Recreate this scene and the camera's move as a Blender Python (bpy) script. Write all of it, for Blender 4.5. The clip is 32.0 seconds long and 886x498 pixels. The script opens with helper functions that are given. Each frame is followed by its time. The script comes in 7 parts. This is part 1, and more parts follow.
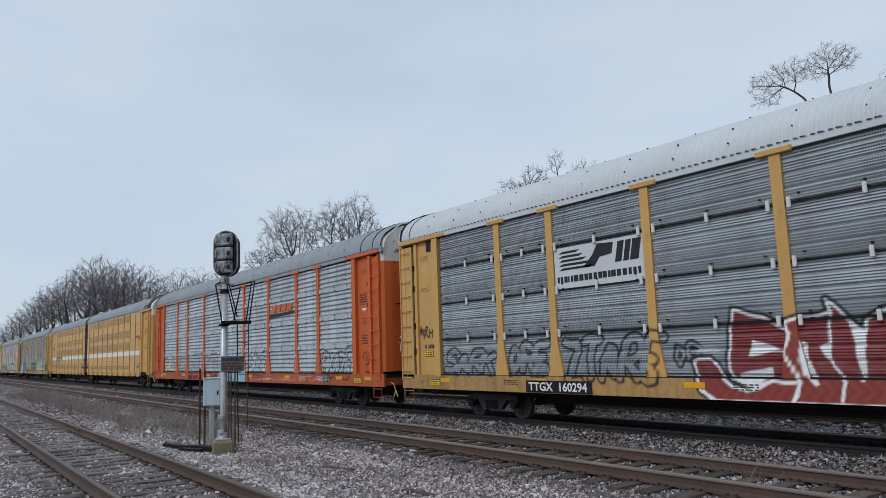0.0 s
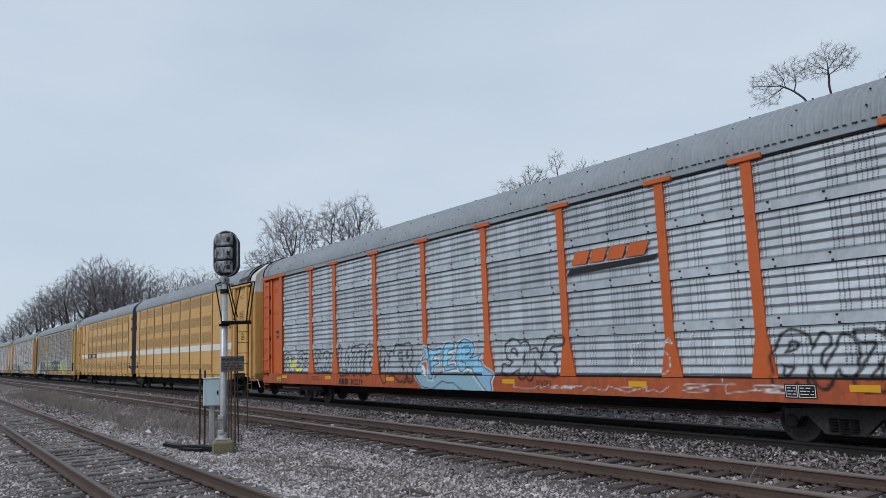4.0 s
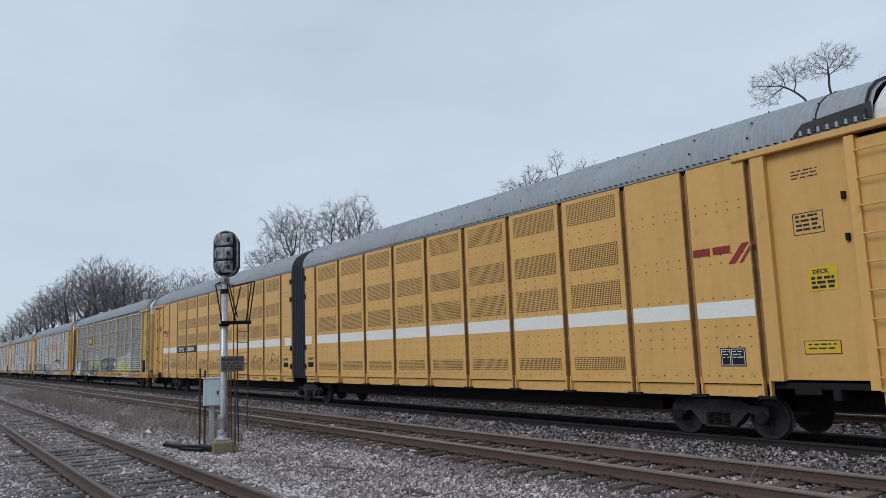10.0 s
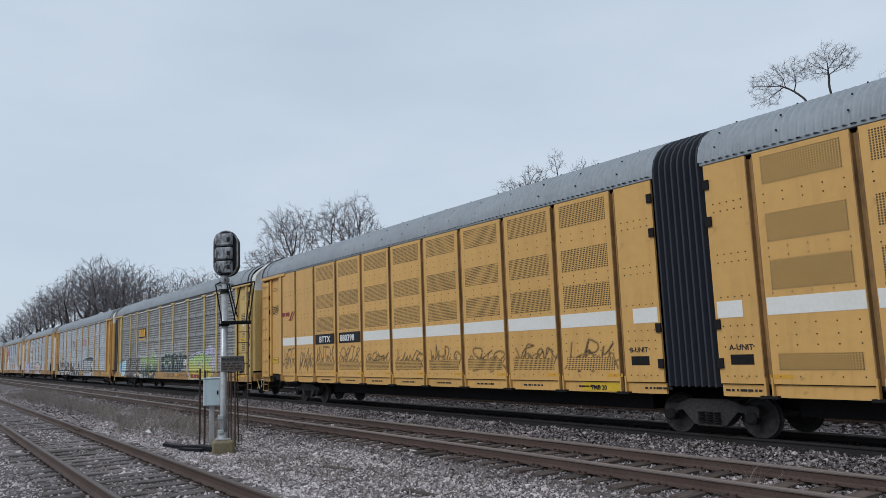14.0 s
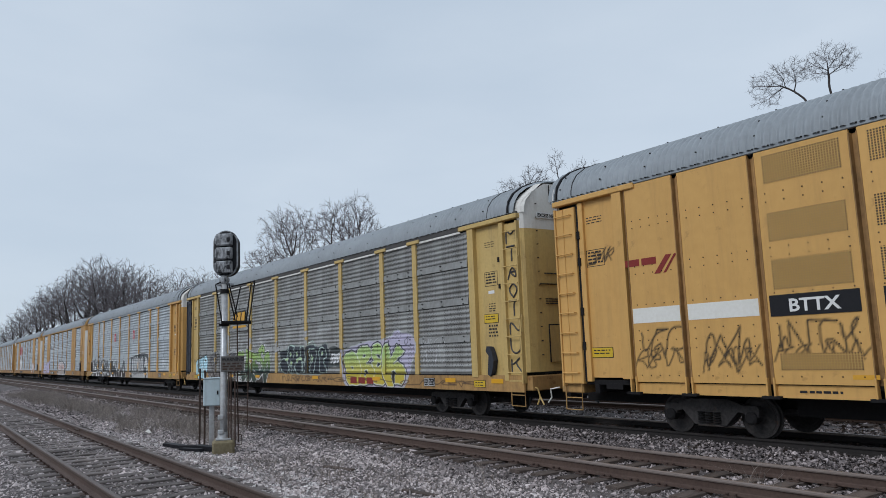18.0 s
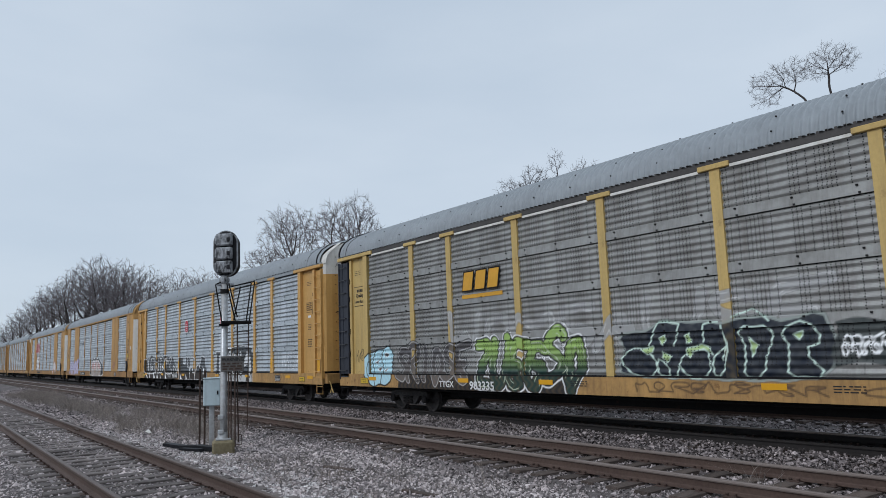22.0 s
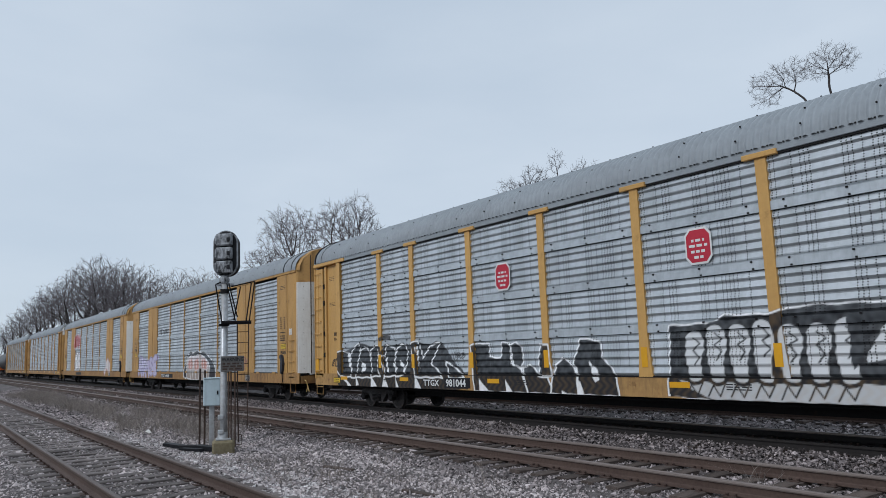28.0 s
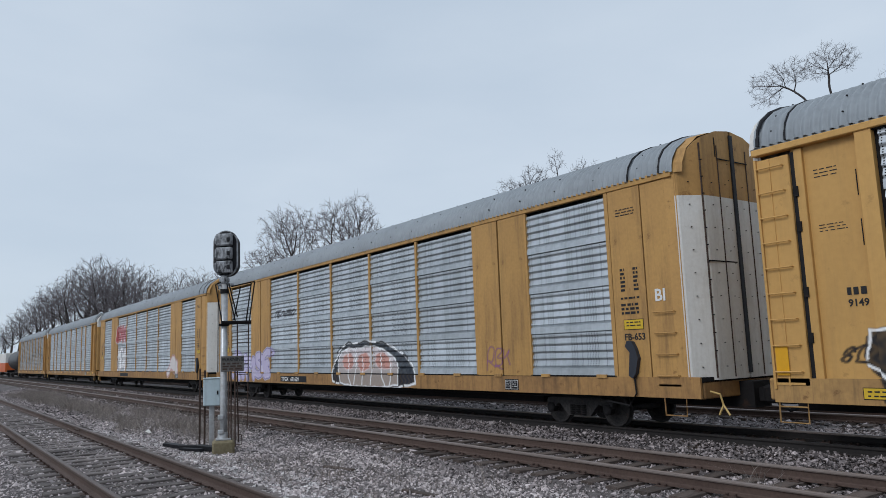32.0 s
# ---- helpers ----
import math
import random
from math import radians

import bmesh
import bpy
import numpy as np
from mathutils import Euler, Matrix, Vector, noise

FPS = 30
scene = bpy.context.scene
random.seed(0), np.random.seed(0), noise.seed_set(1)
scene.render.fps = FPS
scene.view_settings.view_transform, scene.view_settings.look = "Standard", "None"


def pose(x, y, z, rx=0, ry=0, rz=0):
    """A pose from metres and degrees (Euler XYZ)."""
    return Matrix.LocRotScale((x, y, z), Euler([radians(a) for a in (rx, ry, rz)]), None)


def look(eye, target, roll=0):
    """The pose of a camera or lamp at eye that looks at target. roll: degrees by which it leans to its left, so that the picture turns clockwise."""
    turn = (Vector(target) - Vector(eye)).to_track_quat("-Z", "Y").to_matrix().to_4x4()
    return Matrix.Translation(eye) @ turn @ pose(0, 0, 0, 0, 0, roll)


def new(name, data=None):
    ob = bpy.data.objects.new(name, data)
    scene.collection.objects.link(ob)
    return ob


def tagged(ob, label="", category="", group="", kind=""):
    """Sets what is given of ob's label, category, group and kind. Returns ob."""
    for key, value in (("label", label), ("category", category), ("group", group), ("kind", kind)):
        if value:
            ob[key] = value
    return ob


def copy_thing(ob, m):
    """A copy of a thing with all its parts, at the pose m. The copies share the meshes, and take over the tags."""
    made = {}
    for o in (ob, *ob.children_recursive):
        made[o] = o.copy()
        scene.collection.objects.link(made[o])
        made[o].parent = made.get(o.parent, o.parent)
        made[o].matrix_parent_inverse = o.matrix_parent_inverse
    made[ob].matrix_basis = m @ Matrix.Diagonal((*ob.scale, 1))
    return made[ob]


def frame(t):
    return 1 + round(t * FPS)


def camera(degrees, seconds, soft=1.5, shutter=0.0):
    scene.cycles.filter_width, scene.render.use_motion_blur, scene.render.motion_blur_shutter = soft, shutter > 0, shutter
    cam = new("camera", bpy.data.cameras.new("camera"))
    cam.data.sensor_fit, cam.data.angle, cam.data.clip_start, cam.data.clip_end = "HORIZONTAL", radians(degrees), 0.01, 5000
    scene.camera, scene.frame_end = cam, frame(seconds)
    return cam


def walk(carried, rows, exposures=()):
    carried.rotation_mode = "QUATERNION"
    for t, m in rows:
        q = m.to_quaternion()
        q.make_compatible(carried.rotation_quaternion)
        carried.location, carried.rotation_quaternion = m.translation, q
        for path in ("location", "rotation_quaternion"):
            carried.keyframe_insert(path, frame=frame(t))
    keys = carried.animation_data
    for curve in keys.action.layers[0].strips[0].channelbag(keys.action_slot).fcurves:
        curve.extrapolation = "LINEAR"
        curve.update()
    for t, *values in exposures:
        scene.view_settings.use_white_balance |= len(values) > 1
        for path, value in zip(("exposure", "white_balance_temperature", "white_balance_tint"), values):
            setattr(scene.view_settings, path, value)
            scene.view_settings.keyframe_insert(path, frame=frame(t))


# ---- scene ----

# ---------------------------------------------------------------- camera
# x runs along the tracks (the train rolls towards +x), y away from the camera, z = 0 at the top of the rails
EYE = (0.0, 0.0, 1.79)
YAW, PITCH, LEAN = radians(35.76), radians(7.92), -2.02
AIM = (-10 * math.cos(YAW) * math.cos(PITCH), 10 * math.sin(YAW) * math.cos(PITCH), EYE[2] + 10 * math.sin(PITCH))
cam = camera(62.49, 32.0, soft=0.5)
walk(cam, [(0.0, look(EYE, AIM, LEAN)), (32.0, look(EYE, AIM, LEAN))], exposures=[(0.0, 0.0), (32.0, 0.0)])

# ---------------------------------------------------------------- sky and sun (overcast)
SKY, SUN = 1.06, 1.3
world = bpy.data.worlds.new("world")
scene.world = world
world.use_nodes = True
wt = world.node_tree
wt.nodes.clear()


def wnode(kind, **values):
    nd = wt.nodes.new(kind)
    for k, v in values.items():
        nd.inputs[k].default_value = v
    return nd


sky = wt.nodes.new("ShaderNodeTexSky")
sky.sky_type = "NISHITA"
sky.sun_disc = False
sky.sun_elevation, sky.sun_rotation = radians(38), radians(200)
coord = wt.nodes.new("ShaderNodeTexCoord")
stretch = wt.nodes.new("ShaderNodeMapping")
stretch.inputs["Scale"].default_value = (1.0, 1.0, 3.2)
cloud = wnode("ShaderNodeTexNoise", Scale=1.7, Detail=5.0, Roughness=0.5)
ramp = wt.nodes.new("ShaderNodeValToRGB")
ramp.color_ramp.elements[0].position, ramp.color_ramp.elements[0].color = 0.3, (0.50, 0.595, 0.71, 1)
ramp.color_ramp.elements[1].position, ramp.color_ramp.elements[1].color = 0.72, (0.615, 0.70, 0.80, 1)
dim = wt.nodes.new("ShaderNodeVectorMath")
dim.operation = "SCALE"
dim.inputs["Scale"].default_value = 0.10
mixw = wt.nodes.new("ShaderNodeMix")
mixw.data_type = "RGBA"
mixw.inputs[0].default_value = 0.9
back = wnode("ShaderNodeBackground", Strength=SKY)
outw = wt.nodes.new("ShaderNodeOutputWorld")
wt.links.new(coord.outputs["Generated"], stretch.inputs["Vector"])
wt.links.new(stretch.outputs["Vector"], cloud.inputs["Vector"])
wt.links.new(cloud.outputs["Fac"], ramp.inputs["Fac"])
wt.links.new(sky.outputs["Color"], dim.inputs[0])
wt.links.new(dim.outputs["Vector"], mixw.inputs[6])
wt.links.new(ramp.outputs["Color"], mixw.inputs[7])
wt.links.new(mixw.outputs[2], back.inputs["Color"])
wt.links.new(back.outputs["Background"], outw.inputs["Surface"])

sun = new("sun", bpy.data.lights.new("sun", "SUN"))
sun.data.energy, sun.data.angle, sun.data.color = SUN, radians(25), (0.965, 0.975, 1.0)
sun.matrix_world = look((5, -40, 42), (0, 12, 0))


# ---------------------------------------------------------------- materials
def material(name, colour, rough=0.6, metal=0.0, dark=None, big=0.6, fine=14.0, amount=0.5, bump=0.15,
             streak=0.0, streak_colour=None, rust=0.0, island=0.0, random_ob=0.0, stretch_v=(1, 1, 1), paint=False, holes=None):
    """A painted or worn surface: two scales of noise, optional vertical streaks, rust spots, spray paint and rows of holes."""
    m = bpy.data.materials.new(name)
    m.use_nodes = True
    t = m.node_tree
    N, L = t.nodes, t.links
    b = N["Principled BSDF"]
    tc = N.new("ShaderNodeTexCoord")
    mp = N.new("ShaderNodeMapping")
    mp.inputs["Scale"].default_value = stretch_v
    L.new(tc.outputs["Object"], mp.inputs["Vector"])

    def noise_at(scale, detail=4.0, vec=None, rough_n=0.55):
        nd = N.new("ShaderNodeTexNoise")
        nd.inputs["Scale"].default_value, nd.inputs["Detail"].default_value, nd.inputs["Roughness"].default_value = scale, detail, rough_n
        L.new(vec or mp.outputs["Vector"], nd.inputs["Vector"])
        return nd.outputs["Fac"]

    def math_n(op, a, b_=None, c=None):
        nd = N.new("ShaderNodeMath")
        nd.operation = op
        for k, v in enumerate((a, b_, c)):
            if v is None:
                continue
            if isinstance(v, (int, float)):
                nd.inputs[k].default_value = v
            else:
                L.new(v, nd.inputs[k])
        return nd.outputs[0]

    def mix(fac, a, b_):
        nd = N.new("ShaderNodeMix")
        nd.data_type = "RGBA"
        for k, v in ((0, fac), (6, a), (7, b_)):
            if isinstance(v, (int, float)):
                nd.inputs[k].default_value = v
            elif isinstance(v, tuple):
                nd.inputs[k].default_value = (*v, 1)
            else:
                L.new(v, nd.inputs[k])
        return nd.outputs[2]

    def ramped(src, lo, hi):
        nd = N.new("ShaderNodeMapRange")
        nd.inputs["From Min"].default_value, nd.inputs["From Max"].default_value = lo, hi
        L.new(src, nd.inputs["Value"])
        return nd.outputs["Result"]

    dark = dark or tuple(c * 0.62 for c in colour)
    n1, n2 = noise_at(big), noise_at(fine)
    both = math_n("ADD", math_n("MULTIPLY", n1, 0.6), math_n("MULTIPLY", n2, 0.4))
    col = mix(math_n("MULTIPLY", ramped(both, 0.38, 0.66), amount), colour, dark)
    if streak:
        ms = N.new("ShaderNodeMapping")
        ms.inputs["Scale"].default_value = (4.3, 4.3, 0.45)
        L.new(tc.outputs["Object"], ms.inputs["Vector"])
        ns = noise_at(1.0, 9.0, ms.outputs["Vector"], 0.72)
        col = mix(math_n("MULTIPLY", ramped(ns, 0.48, 0.72), streak), col, streak_colour or tuple(c * 0.35 for c in colour))
    if rust:
        nr = noise_at(3.1, 8.0, None, 0.7)
        col = mix(math_n("MULTIPLY", ramped(nr, 0.6, 0.68), rust), col, (0.11, 0.045, 0.02))
    if island or random_ob:
        if island:
            g = N.new("ShaderNodeNewGeometry").outputs["Random Per Island"]
        else:
            g = N.new("ShaderNodeObjectInfo").outputs["Random"]
        hs = N.new("ShaderNodeHueSaturation")
        k = island or random_ob
        L.new(ramped(g, 0.0, 1.0), hs.inputs["Value"])
        mr = hs.inputs["Value"].links[0].from_node
        mr.inputs["To Min"].default_value, mr.inputs["To Max"].default_value = 1 - k, 1 + k
        L.new(col, hs.inputs["Color"])
        col = hs.outputs["Color"]
    if paint:
        at = N.new("ShaderNodeAttribute")
        at.attribute_name = "spray"
        cv = N.new("ShaderNodeAttribute")
        cv.attribute_name = "cover"
        col = mix(cv.outputs["Fac"], col, at.outputs["Color"])
    if holes:
        # rows of small punched holes: (pitch x, pitch z, size, patchiness)
        px, pz, size, patch = holes
        sp = N.new("ShaderNodeSeparateXYZ")
        L.new(tc.outputs["Object"], sp.inputs[0])
        fx = math_n("ABSOLUTE", math_n("SUBTRACT", math_n("FRACT", math_n("DIVIDE", sp.outputs["X"], px)), 0.5))
        fz = math_n("ABSOLUTE", math_n("SUBTRACT", math_n("FRACT", math_n("DIVIDE", sp.outputs["Z"], pz)), 0.5))
        inside = math_n("MULTIPLY", math_n("LESS_THAN", fx, size / px / 2), math_n("LESS_THAN", fz, size / pz / 2))
        if patch:
            cx = N.new("ShaderNodeCombineXYZ")
            L.new(math_n("FLOOR", math_n("DIVIDE", sp.outputs["X"], px)), cx.inputs["X"])
            L.new(math_n("FLOOR", sp.outputs["Z"]), cx.inputs["Z"])
            wn = N.new("ShaderNodeTexWhiteNoise")
            wn.noise_dimensions = "3D"
            L.new(cx.outputs[0], wn.inputs["Vector"])
            inside = math_n("MULTIPLY", inside, math_n("GREATER_THAN", wn.outputs["Value"], patch))
            inside = math_n("MULTIPLY", inside, math_n("GREATER_THAN", sp.outputs["Z"], 0.19))
        col = mix(inside, col, (0.012, 0.012, 0.014))
    L.new(col, b.inputs["Base Color"])
    b.inputs["Metallic"].default_value = metal
    b.inputs["Specular IOR Level"].default_value = 0.28
    if paint and metal:
        L.new(math_n("MULTIPLY", math_n("SUBTRACT", 1.0, cv.outputs["Fac"]), metal), b.inputs["Metallic"])
    rr = N.new("ShaderNodeMapRange")
    rr.inputs["To Min"].default_value, rr.inputs["To Max"].default_value = max(rough - 0.12, 0.05), min(rough + 0.12, 1)
    L.new(n2, rr.inputs["Value"])
    L.new(rr.outputs["Result"], b.inputs["Roughness"])
    if bump:
        bp = N.new("ShaderNodeBump")
        bp.inputs["Strength"].default_value, bp.inputs["Distance"].default_value = bump, 0.02
        L.new(both, bp.inputs["Height"])
        L.new(bp.outputs["Normal"], b.inputs["Normal"])
    return m


YELLOW = (0.58, 0.335, 0.11)
M = {}
M["yellow"] = material("yellow_paint", YELLOW, 0.5, dark=(0.45, 0.25, 0.08), big=0.5, fine=9, amount=0.6, bump=0.06, streak=0.22, streak_colour=(0.20, 0.125, 0.06), rust=0.25, random_ob=0.05, paint=True)
M["yellow_bright"] = material("ochre_yellow_paint", (0.64, 0.372, 0.122), 0.48, dark=(0.52, 0.29, 0.088), big=0.35, fine=5, amount=0.6, bump=0.05, streak=0.28, streak_colour=(0.28, 0.165, 0.07), rust=0.25, random_ob=0.05, paint=True)
M["yellow_pale"] = material("pale_yellow_paint", (0.57, 0.405, 0.155), 0.52, dark=(0.43, 0.29, 0.105), amount=0.7, bump=0.08, streak=0.45, streak_colour=(0.19, 0.14, 0.085), rust=0.25, random_ob=0.05, paint=True)
M["yellow_old"] = material("old_yellow_paint", (0.50, 0.285, 0.095), 0.6, dark=(0.36, 0.20, 0.075), amount=0.8, bump=0.1, streak=0.6, streak_colour=(0.13, 0.075, 0.04), rust=0.5, random_ob=0.06, paint=True)
M["yellow_sill"] = material("grimy_yellow_paint", (0.47, 0.275, 0.10), 0.6, dark=(0.27, 0.155, 0.065), big=0.8, fine=8, amount=0.9, bump=0.12, streak=0.7, streak_colour=(0.09, 0.06, 0.04), rust=0.6, paint=True)
M["yellow_old_sill"] = material("grimy_old_yellow_paint", (0.40, 0.22, 0.08), 0.65, dark=(0.22, 0.12, 0.055), big=0.8, fine=8, amount=0.9, bump=0.12, streak=0.8, streak_colour=(0.07, 0.045, 0.03), rust=0.7, paint=True)
M["orange_sill"] = material("grimy_orange_paint", (0.47, 0.105, 0.035), 0.6, dark=(0.27, 0.065, 0.03), big=0.8, fine=8, amount=0.9, bump=0.12, streak=0.6, streak_colour=(0.11, 0.04, 0.028), rust=0.5, paint=True)
M["orange"] = material("orange_paint", (0.58, 0.125, 0.03), 0.5, dark=(0.42, 0.085, 0.025), amount=0.6, bump=0.08, streak=0.25, streak_colour=(0.26, 0.07, 0.035), rust=0.3, random_ob=0.05, paint=True)
M["steel"] = material("galvanised_sheet", (0.53, 0.565, 0.595), 0.42, 0.5, dark=(0.33, 0.36, 0.385), big=1.1, fine=7, amount=0.7, bump=0.05, streak=0.3, streak_colour=(0.17, 0.17, 0.165), random_ob=0.10, paint=True, holes=(0.078, 0.046, 0.022, 0.48))
M["steel_dirty"] = material("dirty_galvanised_sheet", (0.36, 0.36, 0.35), 0.5, 0.4, dark=(0.22, 0.215, 0.205), big=1.1, fine=7, amount=0.8, bump=0.06, streak=0.5, streak_colour=(0.12, 0.105, 0.09), random_ob=0.10, paint=True, holes=(0.078, 0.046, 0.022, 0.42))
M["steel_fine"] = material("ribbed_galvanised_sheet", (0.45, 0.485, 0.515), 0.45, 0.45, dark=(0.29, 0.31, 0.335), big=1.1, fine=7, amount=0.7, bump=0.05, streak=0.35, streak_colour=(0.16, 0.16, 0.16), random_ob=0.08, paint=True, holes=(0.04, 0.0475, 0.016, 0.0))
M["roof_white"] = material("white_roof_sheet", (0.56, 0.59, 0.61), 0.62, 0.0, dark=(0.46, 0.49, 0.51), big=0.8, fine=6, amount=0.6, bump=0.05)
M["roof_grey"] = material("grey_roof_sheet", (0.30, 0.33, 0.355), 0.62, 0.1, dark=(0.23, 0.25, 0.268), big=0.8, fine=6, amount=0.7, bump=0.05, streak=0.2)
M["white"] = material("white_paint", (0.72, 0.71, 0.68), 0.5, dark=(0.55, 0.52, 0.47), amount=0.6, bump=0.06, streak=0.35, streak_colour=(0.25, 0.20, 0.15), rust=0.15, paint=True)
M["stripe"] = material("white_stripe", (0.74, 0.73, 0.69), 0.5, dark=(0.58, 0.55, 0.48), amount=0.6, bump=0.04, paint=True)
M["fascia"] = material("dark_eave_paint", (0.085, 0.08, 0.078), 0.7, dark=(0.055, 0.05, 0.048), amount=0.7, bump=0.06, streak=0.3)
M["black"] = material("black_rubber", (0.028, 0.032, 0.045), 0.6, dark=(0.04, 0.04, 0.042), amount=0.6, bump=0.1)
M["black_paint"] = material("black_paint", (0.010, 0.010, 0.013), 0.55, amount=0.5, bump=0.04)
M["vent"] = material("punched_yellow_sheet", (0.62, 0.365, 0.112), 0.5, dark=(0.50, 0.285, 0.085), amount=0.6, bump=0.06, random_ob=0.05, paint=True, holes=(0.045, 0.042, 0.027, 0.0))
# dirt plus the shade of the recess, mixed into one brown
M["channel"] = material("grimy_shaded_channel_paint", (0.40, 0.225, 0.085), 0.65, dark=(0.20, 0.115, 0.05), big=0.9, fine=7, amount=0.9, bump=0.1, streak=0.7, streak_colour=(0.08, 0.05, 0.03), rust=0.5, random_ob=0.15)
# grime, with the shade below the cars lowered into the base colour
M["under"] = material("grimy_shaded_steel", (0.011, 0.010, 0.011), 0.85, 0.0, dark=(0.006, 0.0055, 0.006), amount=0.7, bump=0.2, rust=0.2)
M["truck"] = material("cast_steel", (0.062, 0.056, 0.055), 0.75, 0.0, dark=(0.016, 0.015, 0.0155), amount=0.9, bump=0.3, rust=0.3, fine=16)
M["tread"] = material("worn_wheel_steel", (0.30, 0.27, 0.25), 0.4, 0.8, dark=(0.16, 0.13, 0.12), amount=0.6, bump=0.05)
M["ink"] = material("black_lettering", (0.02, 0.02, 0.022), 0.55, amount=0.3, bump=0.0)
M["letter_white"] = material("white_lettering", (0.72, 0.72, 0.71), 0.55, amount=0.3, bump=0.0)
M["red"] = material("red_paint", (0.50, 0.030, 0.055), 0.5, amount=0.4, bump=0.02)
M["maroon"] = material("maroon_lettering", (0.24, 0.03, 0.025), 0.5, amount=0.5, bump=0.02)
M["gold"] = material("gold_paint", (0.66, 0.34, 0.04), 0.5, amount=0.4, bump=0.02)
M["reflect"] = material("yellow_reflector", (0.72, 0.36, 0.02), 0.35, amount=0.3, bump=0.0)
M["sign_yellow"] = material("yellow_sign", (0.64, 0.42, 0.035), 0.45, amount=0.4, bump=0.0)
M["rail"] = material("rusty_rail", (0.105, 0.071, 0.058), 0.7, 0.2, dark=(0.05, 0.031, 0.026), amount=0.8, bump=0.2, fine=25)
# darker copy of the rail: the train's shade is put into this colour
M["rail_shaded"] = material("shaded_rail", (0.030, 0.026, 0.025), 0.75, 0.0, dark=(0.014, 0.012, 0.012), amount=0.7, bump=0.15, fine=25)
M["rail_head"] = material("worn_rail_head", (0.27, 0.225, 0.205), 0.45, 0.5, dark=(0.15, 0.11, 0.095), amount=0.6, bump=0.05, fine=12, stretch_v=(0.2, 4, 4))
M["rail_old"] = material("dull_rail_head", (0.135, 0.10, 0.085), 0.5, 0.5, dark=(0.085, 0.06, 0.05), amount=0.7, bump=0.1, fine=18)
M["tie"] = material("weathered_timber", (0.115, 0.090, 0.079), 0.9, dark=(0.034, 0.027, 0.024), amount=0.9, bump=0.7, fine=9, big=2.0, random_ob=0.35, stretch_v=(9, 0.8, 9))
M["tie_grey"] = material("bleached_timber", (0.20, 0.175, 0.166), 0.9, dark=(0.055, 0.046, 0.043), amount=0.9, bump=0.8, fine=9, big=2.0, random_ob=0.4, stretch_v=(9, 0.8, 9))
# base kept dark: shade between the strewn stones sits in this colour
M["ground"] = material("gravel_ground", (0.16, 0.141, 0.137), 0.95, dark=(0.048, 0.041, 0.040), amount=1.0, bump=1.0, fine=21, big=0.35)
M["stone"] = material("ballast_stone", (0.48, 0.428, 0.424), 0.9, dark=(0.20, 0.172, 0.168), amount=0.85, bump=0.4, fine=30, big=0.4, island=0.75)
M["stone_main"] = material("main_line_ballast", (0.32, 0.278, 0.275), 0.9, dark=(0.102, 0.088, 0.088), amount=0.85, bump=0.4, fine=30, big=0.4, island=0.95)
M["stone_pale"] = material("pale_gravel", (0.56, 0.53, 0.525), 0.9, dark=(0.30, 0.275, 0.27), amount=0.7, bump=0.4, fine=30, big=0.5, island=0.6)
# grease on the stones, and the shade under the train, both as colour
M["stone_black"] = material("shaded_greasy_stone", (0.085, 0.077, 0.077), 0.9, dark=(0.03, 0.027, 0.027), amount=0.8, bump=0.4, fine=30, island=0.6)
M["grass"] = material("dry_grass", (0.30, 0.262, 0.236), 0.9, dark=(0.13, 0.108, 0.096), amount=0.8, bump=0.0, island=0.5)
M["bark"] = material("grey_bark", (0.066, 0.058, 0.056), 0.95, dark=(0.035, 0.03, 0.029), amount=0.8, bump=0.5, fine=12, stretch_v=(1, 1, 0.3))
M["twig"] = material("bare_twigs", (0.15, 0.135, 0.142), 0.95, dark=(0.075, 0.066, 0.069), amount=0.6, bump=0.0, island=0.25)
M["mast"] = material("aluminium_paint", (0.50, 0.52, 0.54), 0.45, 0.4, dark=(0.25, 0.23, 0.21), amount=0.8, bump=0.1, fine=11, streak=0.5, streak_colour=(0.16, 0.12, 0.09), rust=0.5)
M["signal_black"] = material("weathered_black_paint", (0.020, 0.021, 0.024), 0.6, dark=(0.50, 0.52, 0.55), amount=1.0, bump=0.2, fine=24, big=9.0, stretch_v=(1, 1, 0.45), streak=0.55, streak_colour=(0.016, 0.017, 0.02))
M["rusty"] = material("rusty_iron", (0.085, 0.058, 0.047), 0.85, 0.2, dark=(0.045, 0.03, 0.025), amount=0.8, bump=0.3, fine=20)
M["board_grey"] = material("rusted_sign_sheet", (0.17, 0.165, 0.16), 0.75, 0.2, dark=(0.075, 0.06, 0.052), amount=0.9, bump=0.15, fine=14, rust=0.5)
M["case"] = material("pale_blue_grey_paint", (0.52, 0.625, 0.665), 0.5, dark=(0.40, 0.47, 0.50), amount=0.5, bump=0.05, streak=0.3, rust=0.15)
M["concrete"] = material("mossy_concrete", (0.26, 0.22, 0.14), 0.9, dark=(0.12, 0.10, 0.06), amount=0.9, bump=0.5, fine=16, rust=0.2)
M["tank"] = material("black_tank_paint", (0.03, 0.03, 0.033), 0.45, dark=(0.07, 0.065, 0.06), amount=0.6, bump=0.05, streak=0.3)
M["blue"] = material("blue_paint", (0.12, 0.27, 0.45), 0.5, amount=0.4, bump=0.03)


